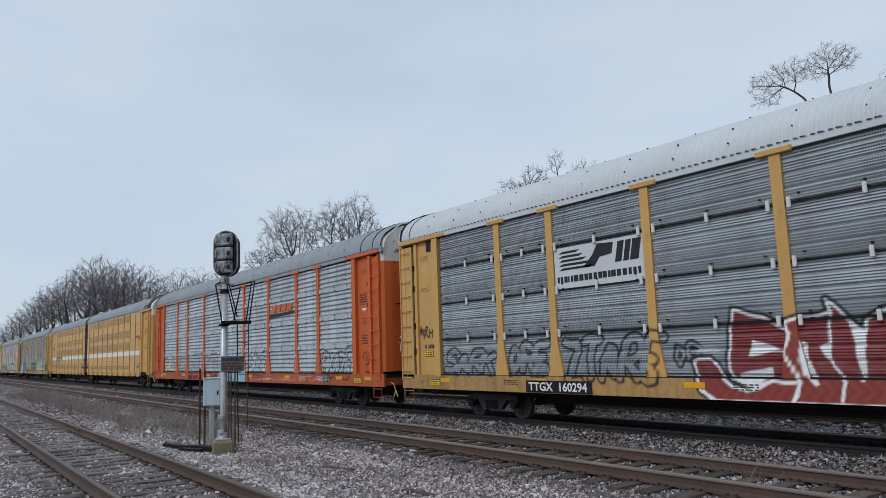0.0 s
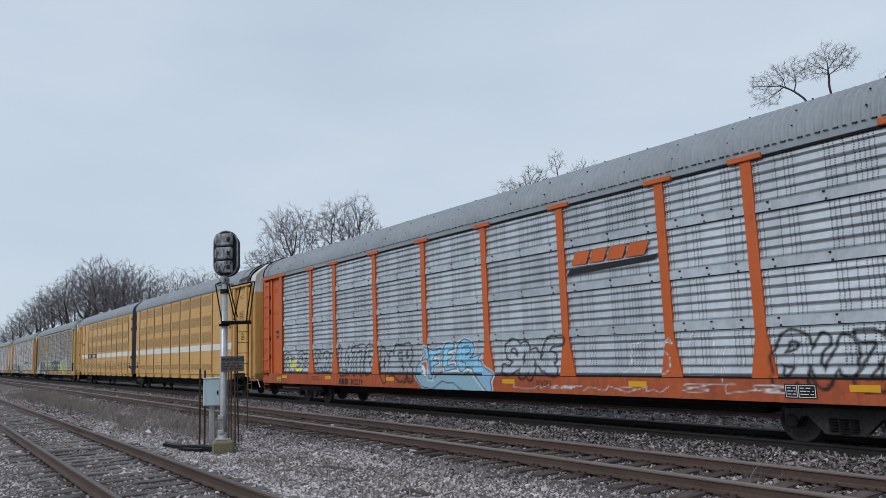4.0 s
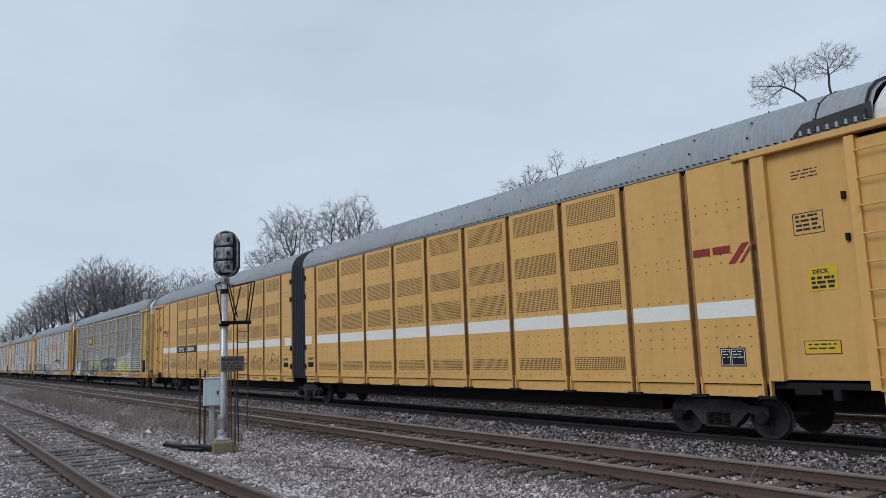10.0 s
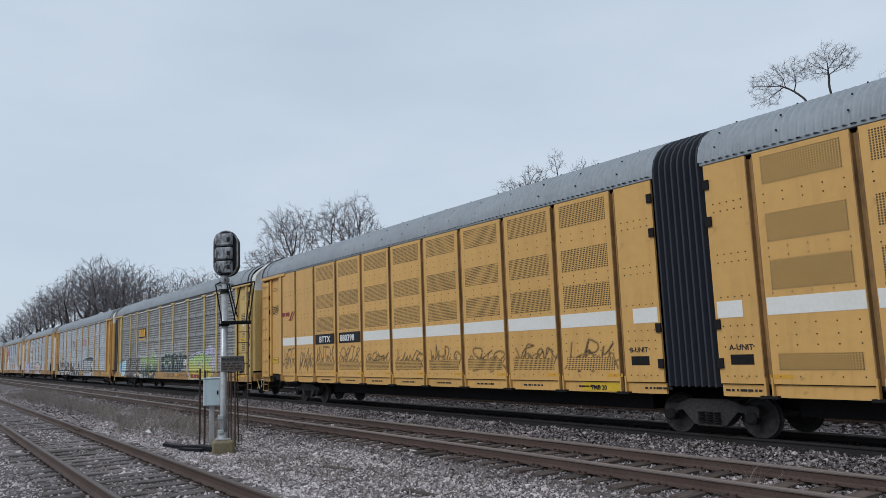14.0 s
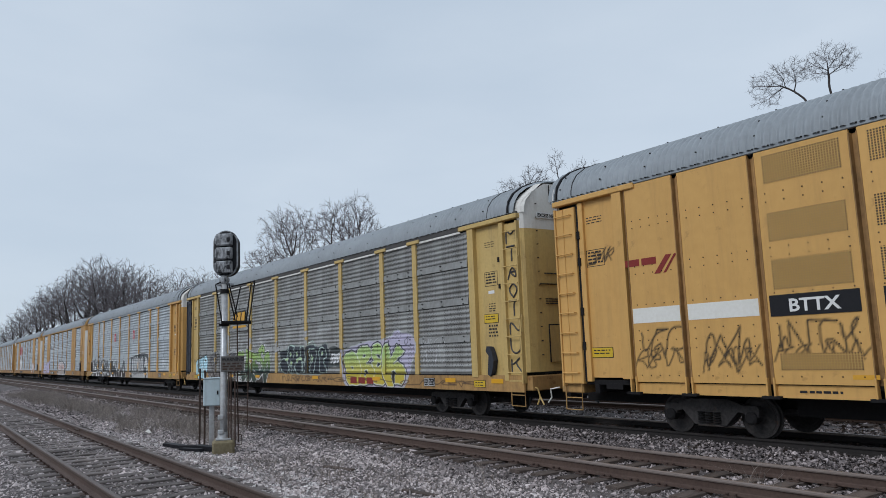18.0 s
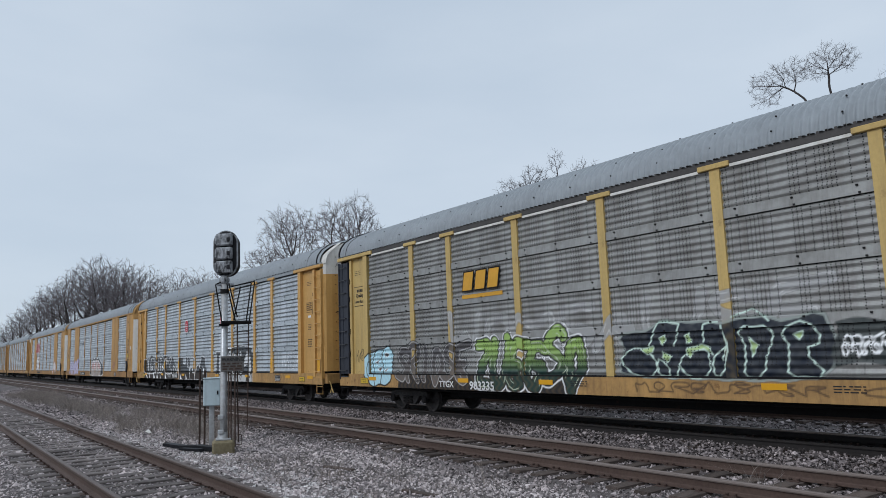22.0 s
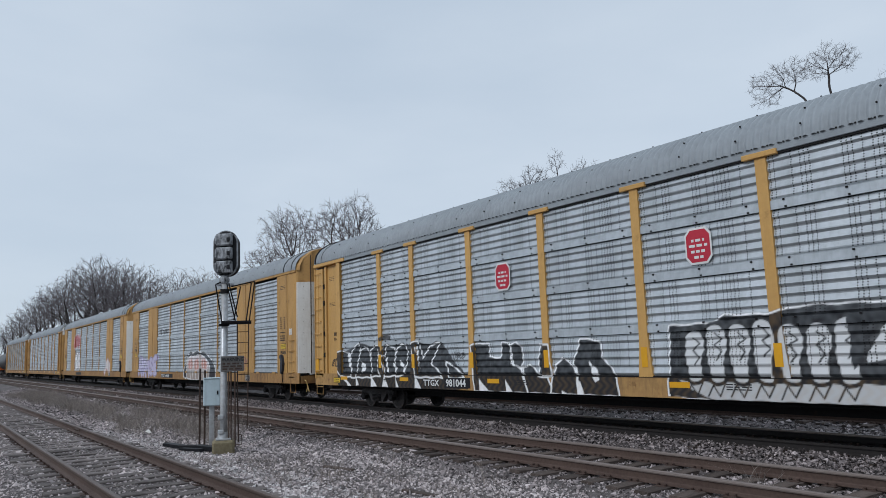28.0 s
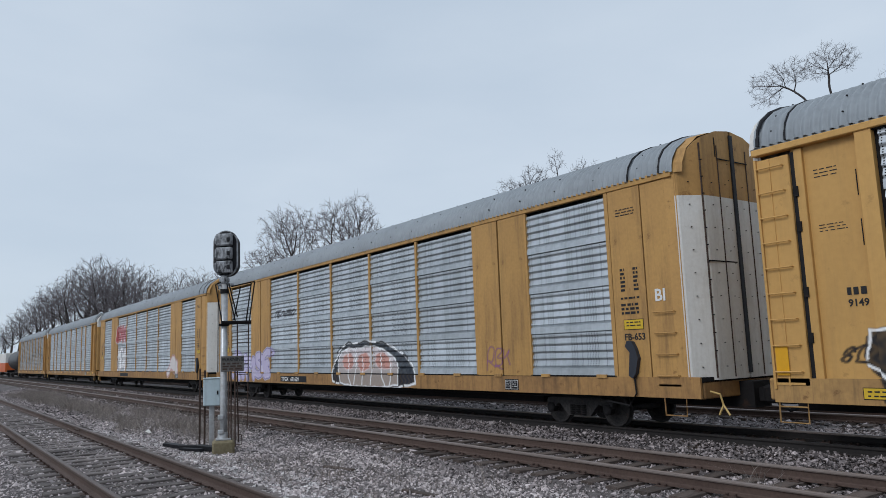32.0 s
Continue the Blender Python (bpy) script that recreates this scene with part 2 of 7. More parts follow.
# ---------------------------------------------------------------- mesh tools
class Shape:
    """Vertices and faces of one mesh."""

    def __init__(self):
        self.v, self.f = [], []

    def add(self, verts, faces):
        k = len(self.v)
        self.v.extend(tuple(map(float, p)) for p in verts)
        self.f.extend(tuple(k + i for i in face) for face in faces)
        return self

    def box(self, x0, x1, y0, y1, z0, z1, bev=0.0):
        if bev <= 0:
            return self.add([(x, y, z) for x in (x0, x1) for y in (y0, y1) for z in (z0, z1)],
                            [(0, 1, 3, 2), (4, 6, 7, 5), (0, 4, 5, 1), (2, 3, 7, 6), (0, 2, 6, 4), (1, 5, 7, 3)])
        bm = bmesh.new()
        bmesh.ops.create_cube(bm, size=1.0, matrix=Matrix.Translation(((x0 + x1) / 2, (y0 + y1) / 2, (z0 + z1) / 2)) @ Matrix.Diagonal((x1 - x0, y1 - y0, z1 - z0, 1)))
        bmesh.ops.bevel(bm, geom=bm.edges[:], offset=bev, segments=1, affect="EDGES")
        bm.verts.index_update()
        self.add([v.co for v in bm.verts], [[v.index for v in f.verts] for f in bm.faces])
        bm.free()
        return self

    def prism(self, outline, lo, hi, axis="y"):
        """A closed outline (two coordinates) pushed along an axis."""
        n = len(outline)
        put = {"y": lambda a, b, c: (a, c, b), "x": lambda a, b, c: (c, a, b), "z": lambda a, b, c: (a, b, c)}[axis]
        self.add([put(a, b, c) for c in (lo, hi) for a, b in outline],
                 [tuple(range(n - 1, -1, -1)), tuple(range(n, 2 * n))] + [(i, (i + 1) % n, n + (i + 1) % n, n + i) for i in range(n)])
        return self

    def tube(self, points, r, n=6, r2=None):
        pts = [Vector(p) for p in points]
        rings = []
        for i, p in enumerate(pts):
            d = (pts[min(i + 1, len(pts) - 1)] - pts[max(i - 1, 0)]).normalized()
            a = d.cross(Vector((0, 0, 1)) if abs(d.z) < 0.9 else Vector((1, 0, 0))).normalized()
            b = d.cross(a)
            q = r if r2 is None else r + (r2 - r) * i / max(len(pts) - 1, 1)
            rings.append([p + q * (math.cos(2 * math.pi * k / n) * a + math.sin(2 * math.pi * k / n) * b) for k in range(n)])
        m = len(pts)
        faces = [(i * n + k, i * n + (k + 1) % n, (i + 1) * n + (k + 1) % n, (i + 1) * n + k) for i in range(m - 1) for k in range(n)]
        faces += [tuple(range(n - 1, -1, -1)), tuple((m - 1) * n + k for k in range(n))]
        return self.add([v for ring in rings for v in ring], faces)

    def lathe(self, profile, centre, axis="y", n=24):
        """Turn (radius, along) pairs round an axis through centre."""
        cx, cy, cz = centre
        verts, m = [], len(profile)
        for r, a in profile:
            for k in range(n):
                c, s = r * math.cos(2 * math.pi * k / n), r * math.sin(2 * math.pi * k / n)
                verts.append((cx + c, cy + a, cz + s) if axis == "y" else (cx + c, cy + s, cz + a) if axis == "z" else (cx + a, cy + c, cz + s))
        faces = [(i * n + k, i * n + (k + 1) % n, (i + 1) * n + (k + 1) % n, (i + 1) * n + k) for i in range(m - 1) for k in range(n)]
        faces += [tuple(range(n)), tuple((m - 1) * n + k for k in range(n - 1, -1, -1))]
        return self.add(verts, faces)

    def mesh(self, name, smooth=False):
        me = bpy.data.meshes.new(name)
        me.from_pydata(self.v, [], self.f)
        bm = bmesh.new()
        bm.from_mesh(me)
        bmesh.ops.recalc_face_normals(bm, faces=bm.faces[:])
        bm.to_mesh(me)
        bm.free()
        if smooth:
            me.polygons.foreach_set("use_smooth", [True] * len(me.polygons))
        return me


def part(name, shape, mat, parent=None, label="", smooth=False, at=None):
    """Link a shape (or a ready mesh) as one mesh object under a thing or a part."""
    me = shape.mesh(name, smooth) if isinstance(shape, Shape) else shape
    if mat is not None and not me.materials:
        me.materials.append(M[mat])
    ob = new(name, me)
    if parent is not None:
        ob.parent = parent
    if at is not None:
        ob.matrix_basis = at
    if label:
        tagged(ob, label)
    return ob


def array_mesh(name, verts, faces, smooth=False):
    """A mesh from numpy arrays; all faces have the same number of corners."""
    me = bpy.data.meshes.new(name)
    nf, k = faces.shape
    me.vertices.add(len(verts))
    me.vertices.foreach_set("co", np.ascontiguousarray(verts, dtype=np.float32).ravel())
    me.loops.add(nf * k)
    me.loops.foreach_set("vertex_index", np.ascontiguousarray(faces, dtype=np.int32).ravel())
    me.polygons.add(nf)
    me.polygons.foreach_set("loop_start", np.arange(nf, dtype=np.int32) * k)
    me.polygons.foreach_set("use_smooth", np.full(nf, smooth, dtype=bool))
    me.update(calc_edges=True)
    return me


def empty(name, m, label, category, group="", kind=""):
    ob = new(name)
    ob.empty_display_size = 0.2
    ob.matrix_basis = m
    return tagged(ob, label, category, group, kind)

# ---------------------------------------------------------------- spray paint on the cars
GLYPHS = {
    "A": "00 38 60 14 54", "B": "00 08 58 67 55 04 54 63 51 00", "C": "67 48 17 04 11 40 61", "D": "00 08 38 66 62 30 00",
    "E": "68 08 00 60 04 44", "F": "00 08 68 04 44", "G": "67 48 17 04 11 40 62 64 34", "H": "00 08 04 64 68 60", "I": "30 38",
    "J": "68 62 40 11 03", "K": "00 08 03 68 25 60", "L": "08 00 60", "M": "00 08 34 68 60", "N": "00 08 60 68", "O": "30 04 38 64 30",
    "P": "00 08 58 66 53 04", "R": "00 08 58 66 54 04 24 60", "S": "67 48 17 15 44 63 51 20 01", "T": "08 68 38 30",
    "U": "08 02 20 40 62 68", "V": "08 30 68", "W": "08 10 35 50 68", "X": "08 60 34 00 68", "Y": "08 34 68 34 30", "Z": "08 68 00 60",
}


def glyph(ch, rnd=None, loose=0.0):
    pts = [(int(q[0]) / 6, int(q[1]) / 8) for q in GLYPHS[ch].split()]
    if rnd:
        pts = [(a + rnd.uniform(-loose, loose), b + rnd.uniform(-loose, loose)) for a, b in pts]
    for _ in range(2):                       # round the corners
        out = [pts[0]]
        for (ax, az), (bx, bz) in zip(pts, pts[1:]):
            out += [(ax * 0.75 + bx * 0.25, az * 0.75 + bz * 0.25), (ax * 0.25 + bx * 0.75, az * 0.25 + bz * 0.75)]
        pts = out + [pts[-1]]
    return pts


class Spray:
    """Fat sprayed letters: strokes with a fill, an edge line and an outer glow line; or a thin tag (fat = line alone)."""

    def __init__(self, word, x0, x1, z0, z1, fat=0.11, fill=None, edge=(0.012, 0.012, 0.014), line=0.035, halo=None, fade=None, seed=1, slant=0.1, panel=None, speck=0.0):
        rnd = random.Random(seed)
        self.fat, self.fill, self.edge, self.line, self.halo, self.fade, self.panel, self.speck = fat, fill, edge, line, halo, fade, panel, speck
        segs, w, last = [], (x1 - x0) / len(word), None
        for i, ch in enumerate(word):
            lift, squash, wide = rnd.uniform(-0.08, 0.08), rnd.uniform(0.84, 1.0), rnd.uniform(0.62, 1.1) if fat < 0.02 else rnd.uniform(0.80, 0.95)
            pts = [(x0 + w * (i + 0.12 + wide * a) + slant * (b - 0.5) + rnd.uniform(-0.012, 0.012), z0 + fat + (z1 - z0 - 2 * fat) * (b * squash + lift * 0.5 + 0.03)) for a, b in glyph(ch, rnd, 0.16 if fat < 0.02 else 0.05)]
            if fat < 0.02 and last:
                pts = [last] + pts
            last = pts[-1]
            segs += [(*p, *q) for p, q in zip(pts, pts[1:])]
        self.segs = np.array(segs)
        g = fat + line + 0.1
        self.box = (self.segs[:, [0, 2]].min() - g, self.segs[:, [0, 2]].max() + g, self.segs[:, [1, 3]].min() - g, self.segs[:, [1, 3]].max() + g)
        if panel:
            self.box = (min(self.box[0], panel[0]), max(self.box[1], panel[1]), min(self.box[2], panel[2]), max(self.box[3], panel[3]))

    def lay(self, x, z, rgb, cover):
        def put(mask, colour):
            mask = np.clip(mask, 0, 1)
            rgb[:] = rgb * (1 - mask)[:, None] + np.array(colour)[None, :] * mask[:, None]
            cover[:] = np.maximum(cover, mask)
        near = (x > self.box[0]) & (x < self.box[1]) & (z > self.box[2]) & (z < self.box[3])
        if not near.any():
            return
        d = np.full(len(x), 9.0)
        xs, zs = x[near], z[near]
        best = np.full(len(xs), 9.0)
        if self.fat > 0.02:                  # a shaky hand
            xs, zs = xs + 0.035 * np.sin(zs * 6.1 + xs * 1.3) + 0.012 * np.sin(zs * 17 + 2), zs + 0.03 * np.sin(xs * 4.7 + 0.6) + 0.012 * np.sin(xs * 15)
        for ax, az, bx, bz in self.segs:
            ux, uz = bx - ax, bz - az
            t = np.clip(((xs - ax) * ux + (zs - az) * uz) / max(ux * ux + uz * uz, 1e-9), 0, 1)
            best = np.minimum(best, np.hypot(xs - ax - t * ux, zs - az - t * uz))
        d[near] = best
        soft = max(0.014, GRAIN[0] * 0.95)
        if self.panel:
            p0, p1, q0, q1, colour = self.panel
            wob = 0.06 * np.sin(x * 5.1 + 1.7) + 0.05 * np.sin(z * 7.3)
            inside = np.minimum(np.minimum(x - p0 - wob, p1 + wob - x), np.minimum(z - q0 - wob, q1 + wob - z))
            put(inside / 0.03 + 0.5, colour)
        if self.halo is not None:
            put((self.fat + self.line + 0.035 - d) / soft + 0.5, self.halo)
        if self.fill is not None:
            put((self.fat + self.line - d) / soft + 0.5, self.edge)
            colour = np.array(self.fill)
            m = np.clip((self.fat - d) / soft + 0.5, 0, 1)
            if self.fade is not None:
                k = np.clip((z - self.box[2]) / (self.box[3] - self.box[2]) * 3.2 - 1.1, 0, 1)
                both = np.array(self.fade)[None, :] * (1 - k)[:, None] + colour[None, :] * k[:, None]
            else:
                both = np.repeat(colour[None, :], len(x), 0)
            rgb[:] = rgb * (1 - m)[:, None] + both * m[:, None]
            cover[:] = np.maximum(cover, m)
            if self.fat > 0.09:              # a broken highlight inside the stroke
                gate = np.clip(np.sin(x * 5.3 + z * 7.7 + self.segs[0, 0]) * 3 - 1.2, 0, 1)
                put(((0.011 - np.abs(d - self.fat * 0.62)) / 0.012 + 0.5) * gate, np.clip(colour * 0.4 + 0.42, 0, 0.85))
        else:
            put((self.line / 2 - np.abs(d - self.fat)) / soft + 0.5, self.edge)


class Piece(Spray):
    """Sprayed shapes with straight or bent outlines: a fill, an edge line on the outline and a halo round it; open shapes are lines alone."""

    def __init__(self, shapes, fill=None, edge=None, line=0.03, halo=None, glow=0.04, fade=None, round_=0, open_=False):
        self.fill, self.edge, self.line, self.halo, self.glow, self.fade, self.loose = fill, edge, line, halo, glow, fade, open_
        self.shapes = []
        for word in shapes:
            pts = [tuple(float(q) for q in p.split(",")) for p in word.split()]
            for _ in range(round_):
                ring = pts if open_ else pts + pts[:1]
                out = [p for (ax, az), (bx, bz) in zip(ring, ring[1:]) for p in ((ax * 0.75 + bx * 0.25, az * 0.75 + bz * 0.25), (ax * 0.25 + bx * 0.75, az * 0.25 + bz * 0.75))]
                pts = pts[:1] + out + pts[-1:] if open_ else out
            self.shapes.append(np.array(pts))
        every = np.concatenate(self.shapes)
        g = line + glow + 0.05
        self.box = (every[:, 0].min() - g, every[:, 0].max() + g, every[:, 1].min() - g, every[:, 1].max() + g)

    def lay(self, x, z, rgb, cover):
        near = (x > self.box[0]) & (x < self.box[1]) & (z > self.box[2]) & (z < self.box[3])
        if not near.any():
            return
        xs, zs = x[near] + 0.012 * np.sin(z[near] * 13 + 1), z[near] + 0.012 * np.sin(x[near] * 11)
        soft = max(0.012, GRAIN[0] * 0.8)
        all_d = []
        for pts in self.shapes:
            d, odd = np.full(len(xs), 9.0), np.zeros(len(xs), bool)
            ring = pts if self.loose else np.concatenate([pts, pts[:1]])
            for (ax, az), (bx, bz) in zip(ring, ring[1:]):
                ux, uz = bx - ax, bz - az
                t = np.clip(((xs - ax) * ux + (zs - az) * uz) / max(ux * ux + uz * uz, 1e-9), 0, 1)
                d = np.minimum(d, np.hypot(xs - ax - t * ux, zs - az - t * uz))
                if az != bz:
                    odd ^= ((az > zs) != (bz > zs)) & (xs < ux * (zs - az) / uz + ax)
            all_d.append(d if self.loose else np.where(odd, -d, d))
        sub, cov = rgb[near], cover[near]

        def put(mask, colour):
            mask = np.clip(mask, 0, 1)
            sub[:] = sub * (1 - mask)[:, None] + colour * mask[:, None]
            cov[:] = np.maximum(cov, mask)
        least = np.min(all_d, axis=0)
        if self.halo is not None:
            put((self.line / 2 + self.glow - least) / soft + 0.5, np.array(self.halo)[None, :])
        if self.fill is not None:
            tone = np.repeat(np.array(self.fill)[None, :], len(xs), 0)
            if self.fade is not None:
                k = np.clip((zs - self.box[2]) / (self.box[3] - self.box[2]) * 2.4 - 0.7, 0, 1)[:, None]
                tone = np.array(self.fade)[None, :] * (1 - k) + tone * k
            put(-least / soft + 0.5, tone)
        if self.edge is not None:
            put((self.line / 2 - np.min(np.abs(all_d), axis=0)) / soft + 0.5, np.array(self.edge)[None, :])
        rgb[near], cover[near] = sub, cov


PLATES = {}
GRAIN = [0.029]                         # width of the cells that carry spray paint, metres


def plate(name, parent, mat, x0, x1, z0, z1, y, depth=0.03, prof=None, nz=1, sprays=(), edges=None, label=""):
    """A sheet on the near side (or a post, or a sill): a front with a pressed profile, and returned edges. The paint lies in its colours."""
    hit = [s for s in sprays if s.box[0] < x1 and s.box[1] > x0 and s.box[2] < z1 and s.box[3] > z0]
    if hit:                                 # only where some paint really lands
        tx, tz = (q.ravel() for q in np.meshgrid(np.linspace(x0, x1, max(3, int((x1 - x0) / 0.05))), np.linspace(z0, z1, max(3, int((z1 - z0) / 0.05)))))
        tc = np.zeros(len(tx))
        for sp in hit:
            sp.lay(tx, tz, np.zeros((len(tx), 3)), tc)
        if tc.max() < 0.05:
            hit = []
    w, hgt = x1 - x0, z1 - z0
    key = (round(w, 3), round(hgt, 3), depth, id(prof), nz, mat, id(edges))
    if not hit and key in PLATES:
        return part(name, PLATES[key], None, parent, label, at=pose(x0, y, z0))
    nx = max(2, int(w / GRAIN[0])) if hit else 1
    if hit:
        nz = max(nz, int(hgt / GRAIN[0]))
    if edges:
        nz = max(nz, 12)
    s, zz = np.linspace(0, 1, nx + 1), np.linspace(0, hgt, nz + 1)
    yy = np.array([-(prof(v) if prof else 0.0) for v in zz])
    lo = np.array([edges(v, hgt)[0] if edges else 0.0 for v in zz])
    hi = np.array([edges(v, hgt)[1] if edges else w for v in zz])
    X = lo[None, :] + (hi - lo)[None, :] * s[:, None]
    Y = np.repeat(yy[None, :], nx + 1, 0)
    Z = np.repeat(zz[None, :], nx + 1, 0)
    front = np.stack([X, Y, Z], -1).reshape(-1, 3)
    idx = np.arange((nx + 1) * (nz + 1)).reshape(nx + 1, nz + 1)
    q = np.stack([idx[:-1, :-1], idx[1:, :-1], idx[1:, 1:], idx[:-1, 1:]], -1).reshape(-1, 4)
    ring = np.concatenate([idx[:, 0], idx[-1, 1:], idx[-2::-1, -1], idx[0, -2:0:-1]])
    backv = front[ring] + np.array([0, depth, 0]) - np.array([0, 1, 0]) * front[ring][:, 1:2]
    k, n = len(front), len(ring)
    a = np.arange(n)
    skirt = np.stack([ring, k + a, k + (a + 1) % n, ring[(a + 1) % n]], -1)
    me = array_mesh(name, np.concatenate([front, backv]), np.concatenate([q, skirt]))
    me.materials.append(M[mat])
    if hit:
        rgb, cover = np.zeros((k, 3)), np.zeros(k)
        for sp in hit:
            sp.lay(front[:, 0] + x0, front[:, 2] + z0, rgb, cover)
        spill = np.array([noise.noise(Vector((px * 9, pz * 9, 0.3))) for px, pz in front[:, [0, 2]]]) if k < 9000 else 0.5 * np.sin(front[:, 0] * 31 + np.sin(front[:, 2] * 23) * 2)
        cover = np.clip(cover * (0.93 + 0.12 * spill), 0, 1)
        total = k + n
        col = np.zeros((total, 4), np.float32)
        col[:k, :3], col[:, 3] = rgb, 1
        me.color_attributes.new("spray", "FLOAT_COLOR", "POINT").data.foreach_set("color", col.ravel())
        cv = np.zeros(total, np.float32)
        cv[:k] = cover
        me.attributes.new("cover", "FLOAT", "POINT").data.foreach_set("value", cv)
    else:
        PLATES[key] = me
    return part(name, me, None, parent, label, at=pose(x0, y, z0))


TEXTS = {}


def lettering(text, x, y, z, size, mat, parent, name="lettering", wide=1.0):
    """Words in the built-in font, standing on the near side at (x, y, z), read from -y."""
    key = (text, mat)
    if key not in TEXTS:
        cu = bpy.data.curves.new("lettering", "FONT")
        cu.body, cu.extrude, cu.resolution_u, cu.offset = text, 0.002, 2, 0.022
        ob = new("lettering", cu)
        me = bpy.data.meshes.new_from_object(ob.evaluated_get(bpy.context.evaluated_depsgraph_get()))
        bpy.data.objects.remove(ob)
        me.materials.append(M[mat])
        TEXTS[key] = me
    ob = new(name, TEXTS[key])
    ob.parent = parent
    ob.matrix_basis = Matrix.Translation((x, y, z)) @ Matrix.Rotation(radians(90), 4, "X") @ Matrix.Diagonal((size * wide, size, 1, 1))
    return ob


def bars(parent, mat, x, y, z, w, rows, h=0.025, gap=0.05, name="lettering", seed=3):
    """Small writing that cannot be read: rows of short bars."""
    rnd, g = random.Random(seed), Shape()
    for r in range(rows):
        a = x
        while a < x + w - 0.02:
            b = min(a + rnd.uniform(0.04, 0.14), x + w)
            g.box(a, b, y - 0.003, y, z - r * gap - h, z - r * gap)
            a = b + rnd.uniform(0.015, 0.05)
    return tagged(part(name, g, mat, parent), kind="stuff")


# ---------------------------------------------------------------- ground and tracks
TRACKS = [("near", 2.95, 0.08), ("middle", 9.40, 0.0), ("far", 13.41, 0.0), ("outer", 18.95, -0.05)]      # centre line y, height of the rail tops


def ground_z(x, y):
    z = -0.36 + 0.05 * math.sin(x * 0.21) * math.sin(y * 0.6 + 1)
    for _, c, top in TRACKS:
        d = abs(y - c)
        z = max(z, top - (0.218 if top > 0.05 else 0.238) - max(0.0, d - 1.45) * 0.35)
    if y > 24:
        z = max(-1.2, -0.36 - (y - 24) * 0.15)
    if y < 0.6:
        z = max(-0.6, -0.2 - (0.6 - y) * 0.2)
    return z + 0.018 * noise.noise(Vector((x * 1.7, y * 1.7, 0)))


xs = np.unique(np.concatenate([-np.geomspace(40, 3000, 26), np.arange(-40, 10.1, 0.5), np.geomspace(10.5, 3000, 24)]))
ys = np.unique(np.concatenate([-np.geomspace(2, 3000, 22), np.arange(-1.5, 18.1, 0.25), np.geomspace(18.5, 3000, 26)]))
GX, GY = np.meshgrid(xs, ys, indexing="ij")
GZ = np.array([ground_z(a, b) for a, b in zip(GX.ravel(), GY.ravel())])
gi = np.arange(len(xs) * len(ys)).reshape(len(xs), len(ys))
gme = array_mesh("ground", np.stack([GX.ravel(), GY.ravel(), GZ], -1), np.stack([gi[:-1, :-1], gi[1:, :-1], gi[1:, 1:], gi[:-1, 1:]], -1).reshape(-1, 4), True)
gme.materials.append(M["ground"])
tagged(new("ground", gme), "grey-brown gravel ground beside the railway tracks", "ground", kind="structure")


def rail_shape(x0, x1):
    """A flat-bottomed rail: foot and web."""
    half = [(0.068, -0.18), (0.068, -0.168), (0.02, -0.15), (0.009, -0.135), (0.009, -0.05), (0.03, -0.042)]
    out = half + [(-a, b) for a, b in reversed(half)]
    return Shape().prism(out, x0, x1, "x")


def rail_head(x0, x1):
    out = [(0.031, -0.046), (0.0365, -0.03), (0.0345, -0.008), (0.022, 0.0), (-0.022, 0.0), (-0.0345, -0.008), (-0.0365, -0.03), (-0.031, -0.046)]
    return Shape().prism(out, x0, x1, "x")


def tie_shape(seed):
    rnd = random.Random(seed)
    g = Shape()
    n = 7
    ring = []
    for i in range(n):
        y = -1.3 + 2.6 * i / (n - 1)
        dz = rnd.uniform(-0.012, 0.012)
        w = 0.112 + rnd.uniform(-0.008, 0.008)
        ring.append([(-w, y, -0.3), (w, y, -0.3), (w, y, -0.192 + dz), (w - 0.02, y, -0.18 + dz), (-w + 0.02, y, -0.18 + dz + rnd.uniform(-.006, .006)), (-w, y, -0.195 + dz)])
    g.add([p for r in ring for p in r], [(i * 6 + k, i * 6 + (k + 1) % 6, i * 6 + 6 + (k + 1) % 6, i * 6 + 6 + k) for i in range(n - 1) for k in range(6)] + [(0, 1, 2, 3, 4, 5), tuple(n * 6 - 6 + k for k in (5, 4, 3, 2, 1, 0))])
    return g


TIES, BLEACHED = ([tie_shape(k).mesh("tie") for k in range(6)] for _ in range(2))
for me in TIES:
    me.materials.append(M["tie"])
for me in BLEACHED:
    me.materials.append(M["tie_grey"])
fix = Shape()                                     # tie plate with its spikes
fix.box(-0.09, 0.09, -0.17, 0.17, -0.186, -0.176)
for sx in (-0.06, 0.06):
    for sy in (-0.095, 0.095):
        fix.box(sx - 0.012, sx + 0.012, sy - 0.012, sy + 0.012, -0.176, -0.155)
        fix.box(sx - 0.018, sx + 0.018, sy - 0.022, sy + 0.016, -0.158, -0.146)
FIX = fix.mesh("tie_plate")
FIX.materials.append(M["rail"])
bar = Shape()                                     # joint bar with bolts
bar.prism([(0.012, -0.14), (0.03, -0.125), (0.03, -0.06), (0.014, -0.05)], -0.32, 0.32, "x").prism([(-0.012, -0.14), (-0.03, -0.125), (-0.03, -0.06), (-0.014, -0.05)], -0.32, 0.32, "x")
for k in range(4):
    bar.lathe([(0.016, -0.055), (0.016, 0.055)], (-0.24 + 0.16 * k, 0, -0.093), n=6)
BAR = bar.mesh("joint_bar")
BAR.materials.append(M["rail_old"])

